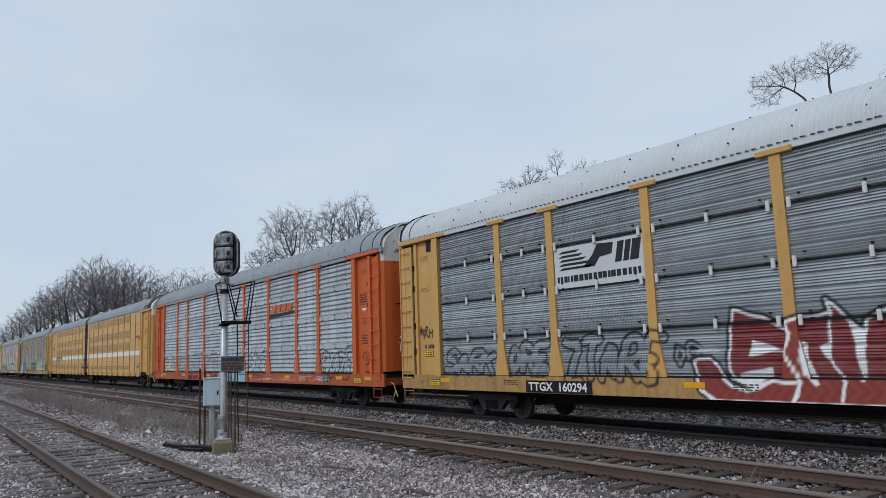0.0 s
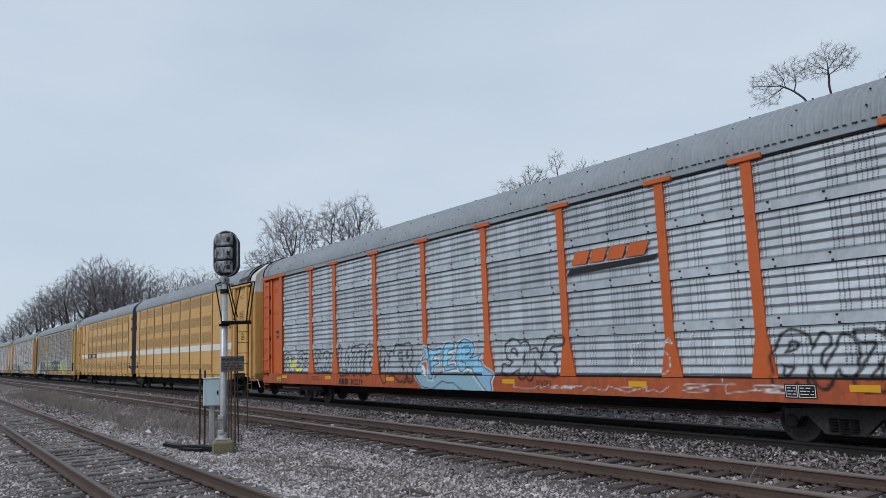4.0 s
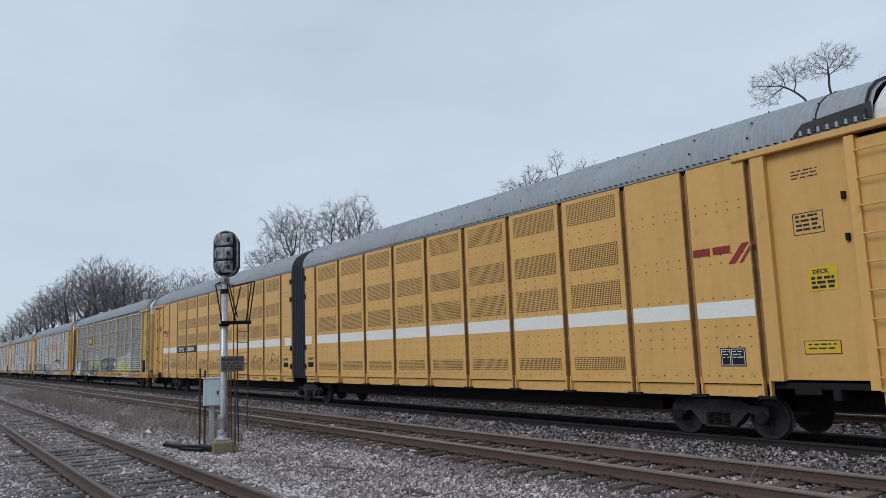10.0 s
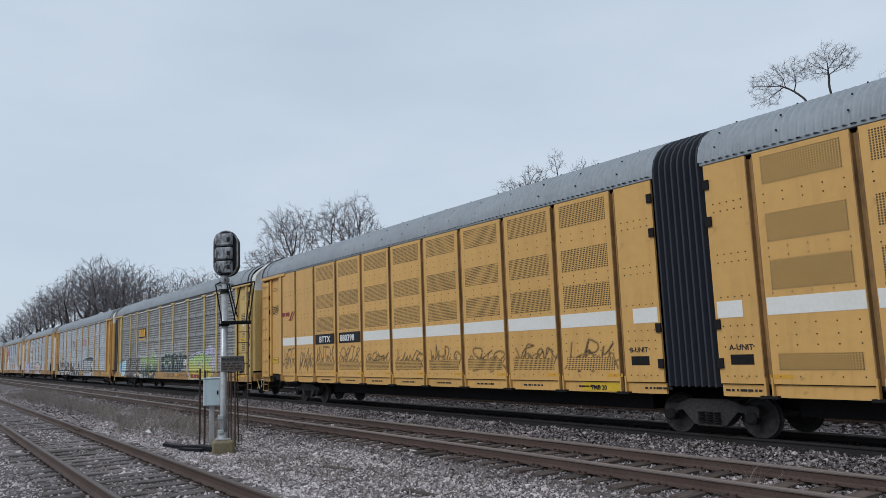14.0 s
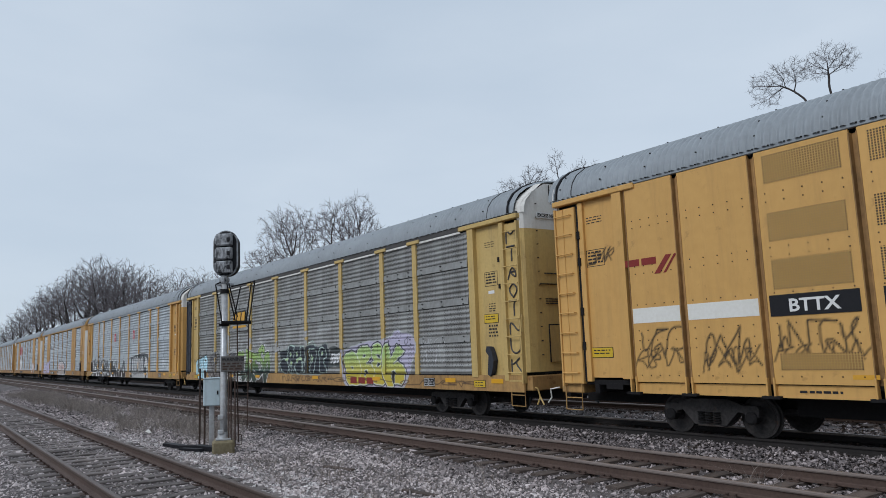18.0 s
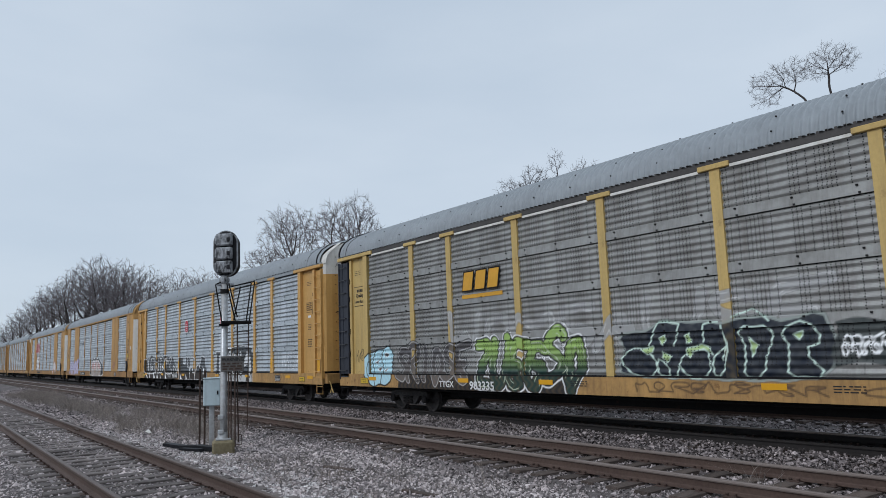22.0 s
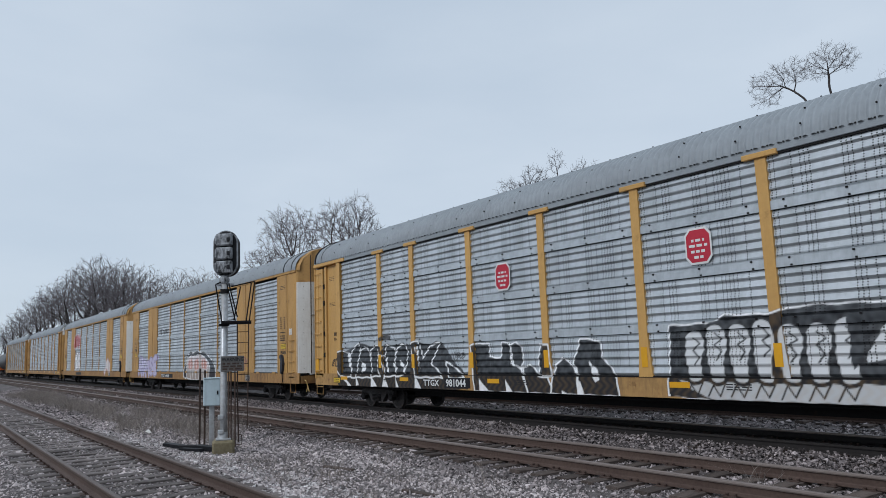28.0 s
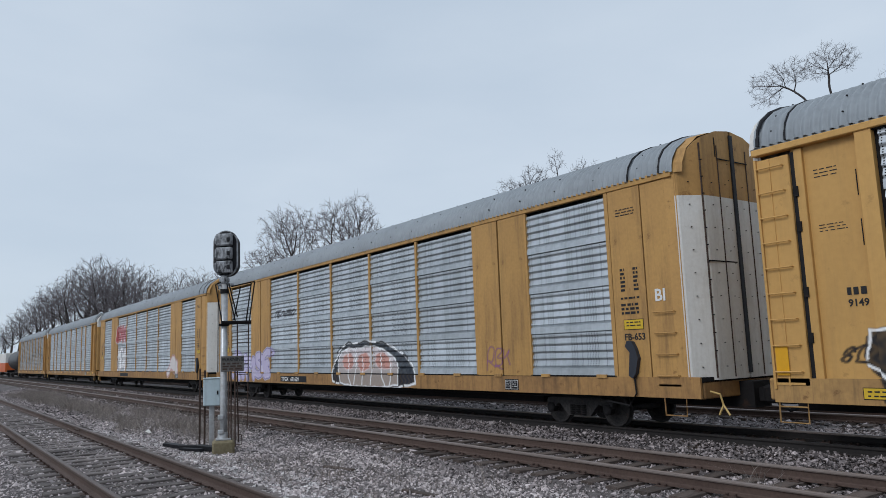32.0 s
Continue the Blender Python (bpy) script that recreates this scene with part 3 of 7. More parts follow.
rnd = random.Random(5)
for kind, c, top in TRACKS:
    head = "rail_old" if kind == "near" else "rail_head"
    track = empty("railway_track", pose(0, c, top), {"near": "rusty siding track with weathered timber ties", "middle": "worn main line track on grey ballast", "far": "main line track under the rolling train", "outer": "further track beyond the train"}[kind], "railway track", "railway tracks", "structure")
    for side in (-0.7525, 0.7525):
        # far track takes the dark copy, its shade painted in
        r = part("rail", rail_shape(-900, 60), "rail_shaded" if kind == "far" else "rail", track, at=pose(0, side, 0))
        part("rail_head", rail_head(-900, 60), "rail_shaded" if kind == "far" and side < 0 else head, r)
    x0, x1 = {"near": (-34, 4), "middle": (-60, 2), "far": (-42, 2), "outer": (-40, 0)}[kind]
    n = int((x1 - x0) / 0.52)
    for k in range(n):
        x = x1 - 0.52 * k + rnd.uniform(-0.03, 0.03)
        t = part("tie", (BLEACHED if kind == "near" else TIES)[rnd.randrange(6)], None, track, at=pose(x, rnd.uniform(-0.05, 0.05), rnd.uniform(-0.012, 0.004), 0, 0, rnd.uniform(-1.5, 1.5)))
        if x > x0 + 10:
            for side in (-0.7525, 0.7525):
                part("tie_plate", FIX, None, track, at=pose(x, side, 0))
    for side, x in {"near": ((0.7525, -22.6),), "middle": ((-0.7525, -19.0),)}.get(kind, ()):
        part("joint_bar", BAR, None, track, at=pose(x, side, 0))
    # ties further off, in one piece
    g = Shape()
    for k in range(int((x0 + 220) / 0.52)):
        g.box(x0 - 0.52 * k - 0.11, x0 - 0.52 * k + 0.11, -1.3, 1.3, -0.3, -0.185)
    tagged(part("distant_ties", g, "tie_grey" if kind == "near" else "tie", track), kind="stuff")


def stones(name, mat, label, n, spots, size, seed):
    """Loose angular stones, uneven wedges, strewn over spots (x, y, z arrays)."""
    r = np.random.RandomState(seed)
    base = np.array([[1, 0, 0], [-0.5, 0.87, 0], [-0.5, -0.87, 0], [0.1, 0, 0.9], [0, 0.1, -0.9]], float)
    tri = np.array([[0, 1, 3], [1, 2, 3], [2, 0, 3], [1, 0, 4], [2, 1, 4], [0, 2, 4]])
    px, py, pz = spots(r, n)
    sz = size * r.lognormal(0, 0.32, n)
    v = base[None] * (0.65 + 0.7 * r.rand(n, 5, 1)) + 0.4 * (r.rand(n, 5, 3) - 0.5)
    v *= (sz[:, None] * (0.7 + 0.6 * r.rand(n, 3)))[:, None, :]
    q = r.randn(n, 4)
    q /= np.linalg.norm(q, axis=1)[:, None]
    w, x, y, z = q.T
    R = np.stack([1 - 2 * (y * y + z * z), 2 * (x * y - z * w), 2 * (x * z + y * w), 2 * (x * y + z * w), 1 - 2 * (x * x + z * z), 2 * (y * z - x * w), 2 * (x * z - y * w), 2 * (y * z + x * w), 1 - 2 * (x * x + y * y)], -1).reshape(n, 3, 3)
    v = np.einsum("nij,nkj->nki", R, v)
    v[..., 2] *= 0.8
    v += np.stack([px, py, pz + sz * 0.25], -1)[:, None, :]
    f = (tri[None] + 5 * np.arange(n)[:, None, None]).reshape(-1, 3)
    me = array_mesh(name, v.reshape(-1, 3), f)
    me.materials.append(M[mat])
    return tagged(new(name, me), label, "gravel", kind="stuff")


def heights(px, py):
    """The ground's height at many places, from the rows of the sheet."""
    i = np.clip(np.searchsorted(xs, px) - 1, 0, len(xs) - 2)
    j = np.clip(np.searchsorted(ys, py) - 1, 0, len(ys) - 2)
    a, b = (px - xs[i]) / (xs[i + 1] - xs[i]), (py - ys[j]) / (ys[j + 1] - ys[j])
    Z = GZ.reshape(len(xs), len(ys))
    return Z[i, j] * (1 - a) * (1 - b) + Z[i + 1, j] * a * (1 - b) + Z[i, j + 1] * (1 - a) * b + Z[i + 1, j + 1] * a * b


def strewn(x0, x1, y0, y1, lean=1.0, lift=0.0):
    def go(r, n):
        px = x1 - (x1 - x0) * r.rand(n) ** lean
        py = y0 + (y1 - y0) * r.rand(n)
        return px, py, heights(px, py) + lift * r.rand(n)
    return go


stones("ballast", "stone", "pale grey angular stones beside the siding", 50000, strewn(-34, 1, 4.3, 7.8, 1.6), 0.025, 11)
stones("ballast", "stone_main", "grey and brown angular ballast stones of the main line", 62000, strewn(-36, 1, 7.6, 12.4, 1.4), 0.025, 21)
stones("ballast", "stone_main", "grey ballast stones of the track beyond the train", 22000, strewn(-40, -2, 16.35, 22.0, 1.2), 0.042, 12)
stones("ballast", "stone", "grey ballast stones between the ties of the siding", 30000, strewn(-26, -1.0, 1.0, 4.7, 1.5), 0.023, 13)
stones("ballast", "stone_main", "grey ballast heaped over the tie ends of the main line", 26000, strewn(-40, 0, 11.0, 12.55, 1.3, 0.13), 0.026, 24)
stones("greasy_ballast", "stone_black", "greasy ballast under the train, darkened in colour for its shade", 22000, strewn(-34, 0, 12.5, 16.45, 1.2), 0.034, 15)
stones("ballast", "stone_main", "brown-grey stones along the siding further off", 26000, strewn(-75, -22, 4.2, 8.3, 0.8), 0.032, 16)
stones("ballast", "stone_main", "brown-grey stones between the main tracks further off", 18000, strewn(-80, -32, 7.8, 12.3, 0.8), 0.042, 17)
stones("ballast", "stone", "brown-grey stones in the siding further off", 9000, strewn(-60, -22, 1.0, 4.6, 0.8), 0.03, 18)
stones("pale_gravel", "stone_pale", "pale crushed stones along the siding", 9000, strewn(-24, -1.5, 4.1, 5.6, 1.5), 0.024, 14)


# ---------------------------------------------------------------- rail cars
def tooth(v, pitch, amp):
    """A rib: a short undercut face, then a long one leaning back up."""
    u = (v / pitch) % 1.0
    return amp * (2 * min(u / 0.3, (1 - u) / 0.7) - 1)


def wave(v):
    """Pressed sheet, 1 m high: a proud flat band over the lap, five ribs above it."""
    return 0.036 - 0.05 * v if v < 0.16 else tooth(v - 0.16, 0.167, 0.021)


def low_wave(v):
    return tooth(v, 0.167, 0.021)


def soft_wave(v):
    """An older sheet with six rounded ribs above the band."""
    return 0.034 - 0.05 * v if v < 0.18 else 0.016 * math.sin(2 * math.pi * (v - 0.18) / 0.137 - 1.57)


def low_soft_wave(v):
    return 0.016 * math.sin(2 * math.pi * v / 0.137 - 1.57)


def fine_wave(v):
    """Rows of small ribs with a wide groove after every fourth."""
    u = (v / 0.245) % 1.0
    return -0.03 if u < 0.13 else 0.011 * math.sin(2 * math.pi * v / 0.049)


LOW = {wave: low_wave, soft_wave: low_soft_wave, fine_wave: fine_wave}


ROOF = [(1.555, 5.125), (1.545, 5.26), (1.49, 5.43), (1.34, 5.63), (1.06, 5.82), (0.70, 5.96), (0.35, 6.05), (0.0, 6.09)]
ROOFS = {}


def roof_mesh(length, mat, pitch=0.148, amp=0.023):
    """Ribbed roof sheets bent over the car, ribs from eave to eave."""
    key = (round(length, 2), mat)
    if key not in ROOFS:
        n = int(length / pitch)
        pitch = length / (n - 0.2)
        prof = np.array(ROOF + [(-a, b) for a, b in reversed(ROOF[:-1])])
        cen = np.array([0, 4.6])
        steps, press = np.array([0.0, 0.30, 0.5, 0.80]), np.array([1.0, 1.0, -1.0, -1.0])
        x = (-length / 2 + pitch * (np.arange(n)[:, None] + steps[None, :])).ravel()
        a = np.tile(press, n) * amp
        n = len(x) - 1
        out = (prof - cen) / np.linalg.norm(prof - cen, axis=1)[:, None]
        k = np.ones(len(prof))
        V = np.stack([np.repeat(x[:, None], len(prof), 1), prof[None, :, 0] + out[None, :, 0] * a[:, None] * k, prof[None, :, 1] + out[None, :, 1] * a[:, None] * k], -1)
        m = len(prof)
        i = np.arange((n + 1) * m).reshape(n + 1, m)
        q = np.stack([i[:-1, :-1], i[:-1, 1:], i[1:, 1:], i[1:, :-1]], -1).reshape(-1, 4)
        ROOFS[key] = array_mesh("roof", V.reshape(-1, 3), q, True)
        ROOFS[key].materials.append(M[mat])
    return ROOFS[key]


def roof_bolts(car, x0, x1):
    """Rows of dark bolts where the roof sheets lap."""
    g = Shape()
    for k in range(int((x1 - x0) / 1.215) + 1):
        x = x0 + 1.215 * k
        for (ya, za), (yb, zb), f in ((ROOF[1], ROOF[2], 0.5), (ROOF[3], ROOF[4], 0.1), (ROOF[5], ROOF[6], 0.0)):
            y, z = -(ya + (yb - ya) * f), za + (zb - za) * f
            g.box(x - 0.011, x + 0.011, y - 0.022, y + 0.010, z + 0.008, z + 0.034)
    tagged(part("roof_bolts", g, "under", car), kind="stuff")


def wheelset_shape():
    g = Shape()
    g.lathe([(0.07, -0.95), (0.075, 0.95)], (0, 0, 0), n=12)
    for s in (-1, 1):
        g.lathe([(0.09, s * 0.66), (0.11, s * 0.70), (0.28, s * 0.745), (0.33, s * 0.70), (0.405, s * 0.695), (0.405, s * 0.715), (0.382, s * 0.73), (0.378, s * 0.80), (0.33, s * 0.81), (0.30, s * 0.775), (0.13, s * 0.80), (0.09, s * 0.86)], (0, 0, 0), n=28)
        for k in range(3):
            a = 2 * math.pi * k / 3
            g.box(0.045 * math.cos(a) - 0.014, 0.045 * math.cos(a) + 0.014, min(s * 0.95, s * 0.97), max(s * 0.95, s * 0.97), 0.045 * math.sin(a) - 0.014, 0.045 * math.sin(a) + 0.014)
    return g


WHEEL = wheelset_shape().mesh("wheelset", False)
WHEEL.materials.append(M["truck"])
side = [(-1.02, 0.50), (-0.98, 0.56), (-0.70, 0.56), (-0.42, 0.66), (0.42, 0.66), (0.70, 0.56), (0.98, 0.56), (1.02, 0.50), (1.0, 0.36), (0.78, 0.33), (0.72, 0.42), (0.60, 0.44), (0.34, 0.18), (-0.34, 0.18), (-0.60, 0.44), (-0.72, 0.42), (-0.78, 0.33), (-1.0, 0.36)]
FRAME = Shape()
for s in (-1, 1):
    lo, hi = sorted((s * 0.92, s * 1.06))
    FRAME.prism([(a, b + 0.04) for a, b in side], lo, hi, "y")
FRAME.box(-0.20, 0.20, -1.0, 1.0, 0.42, 0.62)
FRAME = FRAME.mesh("side_frame")
FRAME.materials.append(M["truck"])
SPRING = Shape()
for s in (-1, 1):
    for x in (-0.17, 0.0, 0.17):
        for k in range(5):
            SPRING.lathe([(0.068, -0.012), (0.078, 0.0), (0.068, 0.012)], (x, s * 1.075, 0.27 + 0.045 * k), "z", 10)
SPRING = SPRING.mesh("spring_nest")
SPRING.materials.append(M["under"])
BOXES = Shape().lathe([(0.115, -0.09), (0.12, 0.06), (0.08, 0.09)], (0, 0, 0), n=12).mesh("bearing_box")
BOXES.materials.append(M["under"])
WHEELSETS = []


def truck(car, x):
    t = part("truck", FRAME, None, car, "dark cast steel truck", at=pose(x, 0, 0))
    tagged(part("spring_nest", SPRING, None, t), kind="stuff")
    for dx in (-0.875, 0.875):
        part("bearing_box", BOXES, None, t, at=pose(dx, -1.04, 0.38, 0, 0, 180))
        part("bearing_box", BOXES, None, t, at=pose(dx, 1.04, 0.38))
    for dx in (-0.875, 0.875):
        WHEELSETS.append(part("wheelset", WHEEL, None, t, at=pose(dx, 0, 0.38)))


RUNGS = {}


def ladder(car, mat, x0, x1, y, z0, z1, rungs, name="ladder"):
    top = part(name, Shape().box(min(x0, x1) - 0.02, max(x0, x1) + 0.02, y + 0.05, y + 0.07, z0, z0 + 0.04), mat, car)
    key = (round(x1 - x0, 3), mat)
    if key not in RUNGS:
        RUNGS[key] = Shape().tube([(0, 0.06, 0), (0, 0, 0), (x1 - x0, 0, 0), (x1 - x0, 0.06, 0)], 0.014, 6).mesh("rung")
        RUNGS[key].materials.append(M[mat])
    for k in range(rungs):
        part("rung", RUNGS[key], None, top, at=pose(x0, y, z0 + (z1 - z0) * (k + 0.5) / rungs))
    return top


CAP = [(1.47, 5.12), (1.46, 5.27), (1.40, 5.43), (1.20, 5.62), (0.82, 5.90), (0.40, 5.93), (0.0, 5.94)]
ARCH = [(1.50, 5.10), (1.47, 5.30), (1.30, 5.60), (0.90, 5.89), (0.50, 6.02), (0.0, 6.09)]
WRAP = [(-0.05, 1.47), (0.03, 1.45), (0.09, 1.38), (0.13, 1.15), (0.16, 0.70), (0.18, 0.03)]
FOLD = [(-0.03, 1.49), (0.03, 1.44), (0.24, 1.08), (0.30, 0.96), (0.32, 0.50), (0.32, 0.03)]


def top_of(ring, y):
    """Height of a roof outline at y."""
    pts = ring[::-1]
    for (a, b), (c, d) in zip(pts, pts[1:]):
        if a <= y <= c:
            return b + (d - b) * (y - a) / max(c - a, 1e-6)
    return ring[0][1]


def end_door(car, s, mat_low, mat_high, split, z0, xl, plan=WRAP, ring=CAP):
    """The doors that close the rack and wrap round its corner, from xl on: a lower and an upper skin, the seam, the roof cap and its black seal."""
    low = 1.0 if s > 0 else 0.88
    for sy in (-1, 1):
        for nm, lo, hi, mat in (("end_door", z0, split, mat_low), ("end_door_top", split, None, mat_high)):
            vs, fs = [], []
            for dx, y in plan:
                ht = 4.6 + (top_of(ring, y) - 4.6) * low - 0.02 if hi is None else hi
                x = xl + dx
                vs += [(s * x, sy * y, lo), (s * x, sy * y, ht), (s * (x - 0.04), sy * (y - 0.02), lo), (s * (x - 0.04), sy * (y - 0.02), ht)]
            for i in range(len(plan) - 1):
                a, b = 4 * i, 4 * i + 4
                fs += [(a, b, b + 1, a + 1), (a + 2, a + 3, b + 3, b + 2), (a + 1, b + 1, b + 3, a + 3), (a, a + 2, b + 2, b)]
            part(nm, Shape().add(vs, fs), mat, car)
    front = xl + plan[-1][0]
    part("door_seam", Shape().box(*sorted((s * (front - 0.02), s * (front + 0.035))), -0.05, 0.05, z0 + 0.1, 4.6 + (ring[-1][1] - 4.6) * low - 0.12), "black_paint", car)
    if s > 0:
        part("door_fold", Shape().box(front - 0.03, front + 0.004, -1.0, -0.1, 3.328, 3.352), "under", car)
        for y0, y1, z in ((-0.52, -0.12, 5.42), (0.10, 0.5, 5.42)):
            part("lock_rod", Shape().tube([(front + 0.02, y0, z), (front + 0.03, y1, z)], 0.014, 5), "under", car)
        part("lock_rod", Shape().tube([(front + 0.0, -0.55, 5.46), (front + 0.0, -0.55, 5.86)], 0.014, 5), "under", car)
        bolt = Shape()
        for k in range(12):
            for yy in (-1.02, -0.16):
                bolt.box(front - 0.04, front + 0.006, yy - 0.01, yy + 0.01, 1.6 + 0.34 * k, 1.62 + 0.34 * k)
        tagged(part("door_bolts", bolt, "under", car), kind="stuff")
    # roof cap over the doors
    both = ring + [(-a, b) for a, b in reversed(ring[:-1])]
    pts = []
    for dx, k, lift in ((-0.26, 0.0, 0.90), (-0.20, 0.0, 0.985), (-0.02, 0.0, 1.0), (0.06, 0.012, 1.0), (0.15, 0.05, 0.995)):
        pts.append([(s * (xl + dx), y * (1 - k), 4.6 + (z - 4.6) * lift * low) for y, z in both])
    n = len(both)
    part("roof_cap", Shape().add([p for r_ in pts for p in r_], [(i * n + k, i * n + k + 1, (i + 1) * n + k + 1, (i + 1) * n + k) for i in range(4) for k in range(n - 1)]), mat_high, car)
    pr = ROOF + [(-a, b) for a, b in reversed(ROOF[:-1])]
    for dx, r_ in ((0.12, 0.034), (0.62, 0.018)) if s < 0 else ((0.30, 0.03), (1.1, 0.018)):
        part("roof_seal", Shape().tube([(s * (xl - dx), y * 1.006, z + 0.02) for y, z in pr], r_, 6), "black_paint", car)
    if s < 0:                            # pale end hoop beyond the seal
        part("end_hoop", Shape().add([(s * (xl + dx), y * q, 4.6 + (z - 4.6) * q) for dx, q in ((-0.06, 1.0), (0.05, 0.985), (0.05, 0.93)) for y, z in pr],
                                     [(i * len(pr) + k, i * len(pr) + k + 1, (i + 1) * len(pr) + k + 1, (i + 1) * len(pr) + k) for i in range(2) for k in range(len(pr) - 1)]), "white", car)


BAYS = [-11.62, -8.97, -7.06, -4.25, -1.42, 1.42, 4.25, 7.06, 8.97, 11.62]
HALF = 1.525
YC = 13.41


def flared(k):
    """Outline of a post that widens towards its foot by k on each side."""
    if k not in FLARES:
        FLARES[k] = lambda v, hgt: (-k * max(0.0, 1 - v / 0.75), 0.21 + k * max(0.0, 1 - v / 0.75))
    return FLARES[k]


FLARES = {}


def underframe(car, half, mat, sprays, trucks, sill_top=1.13):
    mat = {"yellow": "yellow_sill", "yellow_pale": "yellow_sill", "yellow_old": "yellow_old_sill", "orange": "orange_sill"}[mat]
    plate("side_sill", car, mat, -half, half, 0.73, sill_top, -HALF, 0.05, sprays=sprays)
    # solid near-black strip drawn for the shaded gap between sill and sheets
    part("deck_edge", Shape().box(-11.6, 11.6, -HALF - 0.006, -HALF + 0.05, sill_top - 0.012, sill_top + 0.022), "under", car)
    g = Shape().box(-half, half, 1.44, 1.50, 0.73, sill_top)
    part("side_sill", g, mat, car)
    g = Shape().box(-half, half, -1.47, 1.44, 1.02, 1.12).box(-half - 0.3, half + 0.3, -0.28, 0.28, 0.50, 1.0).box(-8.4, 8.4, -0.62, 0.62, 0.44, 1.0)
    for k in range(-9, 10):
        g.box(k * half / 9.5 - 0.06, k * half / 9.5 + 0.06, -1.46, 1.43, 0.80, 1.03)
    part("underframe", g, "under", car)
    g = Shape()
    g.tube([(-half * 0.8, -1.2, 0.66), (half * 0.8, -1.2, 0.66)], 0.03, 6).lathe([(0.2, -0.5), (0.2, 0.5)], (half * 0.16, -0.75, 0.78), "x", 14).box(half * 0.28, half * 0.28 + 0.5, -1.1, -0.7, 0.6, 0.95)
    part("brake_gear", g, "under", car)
    for s in (-1, 1):
        g = Shape()
        g.box(*sorted((s * half, s * (half + 0.55))), -0.12, 0.12, 0.62, 0.88).box(*sorted((s * (half + 0.4), s * (half + 0.78))), -0.17, 0.17, 0.58, 0.92, 0.05)
        part("coupler", g, "under", car)
        g = Shape().tube([(s * (half + 0.3), 0.25, 0.75), (s * (half + 0.5), 0.28, 0.5), (s * (half + 0.75), 0.2, 0.42)], 0.03, 6)
        part("air_hose", g, "black", car)
        g = Shape().tube([(s * (half + 0.05), -1.3, 0.86), (s * (half + 0.28), -1.35, 0.82), (s * (half + 0.3), -1.3, 0.62), (s * (half + 0.42), -1.3, 0.44)], 0.02, 5).tube([(s * (half + 0.3), -1.3, 0.62), (s * (half + 0.2), -1.3, 0.44)], 0.02, 5)
        if s > 0:
            part("uncoupling_lever", g, "yellow_pale", car)
    for x in trucks:
        truck(car, x)


def far_side(car, half, mat, body):
    g = Shape()
    g.prism([(HALF - 0.06 + (0.012 if k % 2 else 0.0), 1.14 + 0.095 * k) for k in range(41)] + [(HALF - 0.1, 4.94), (HALF - 0.1, 1.14)], -half, half, "x")
    part("side_wall", g, mat, car, "far side wall of pressed sheet")


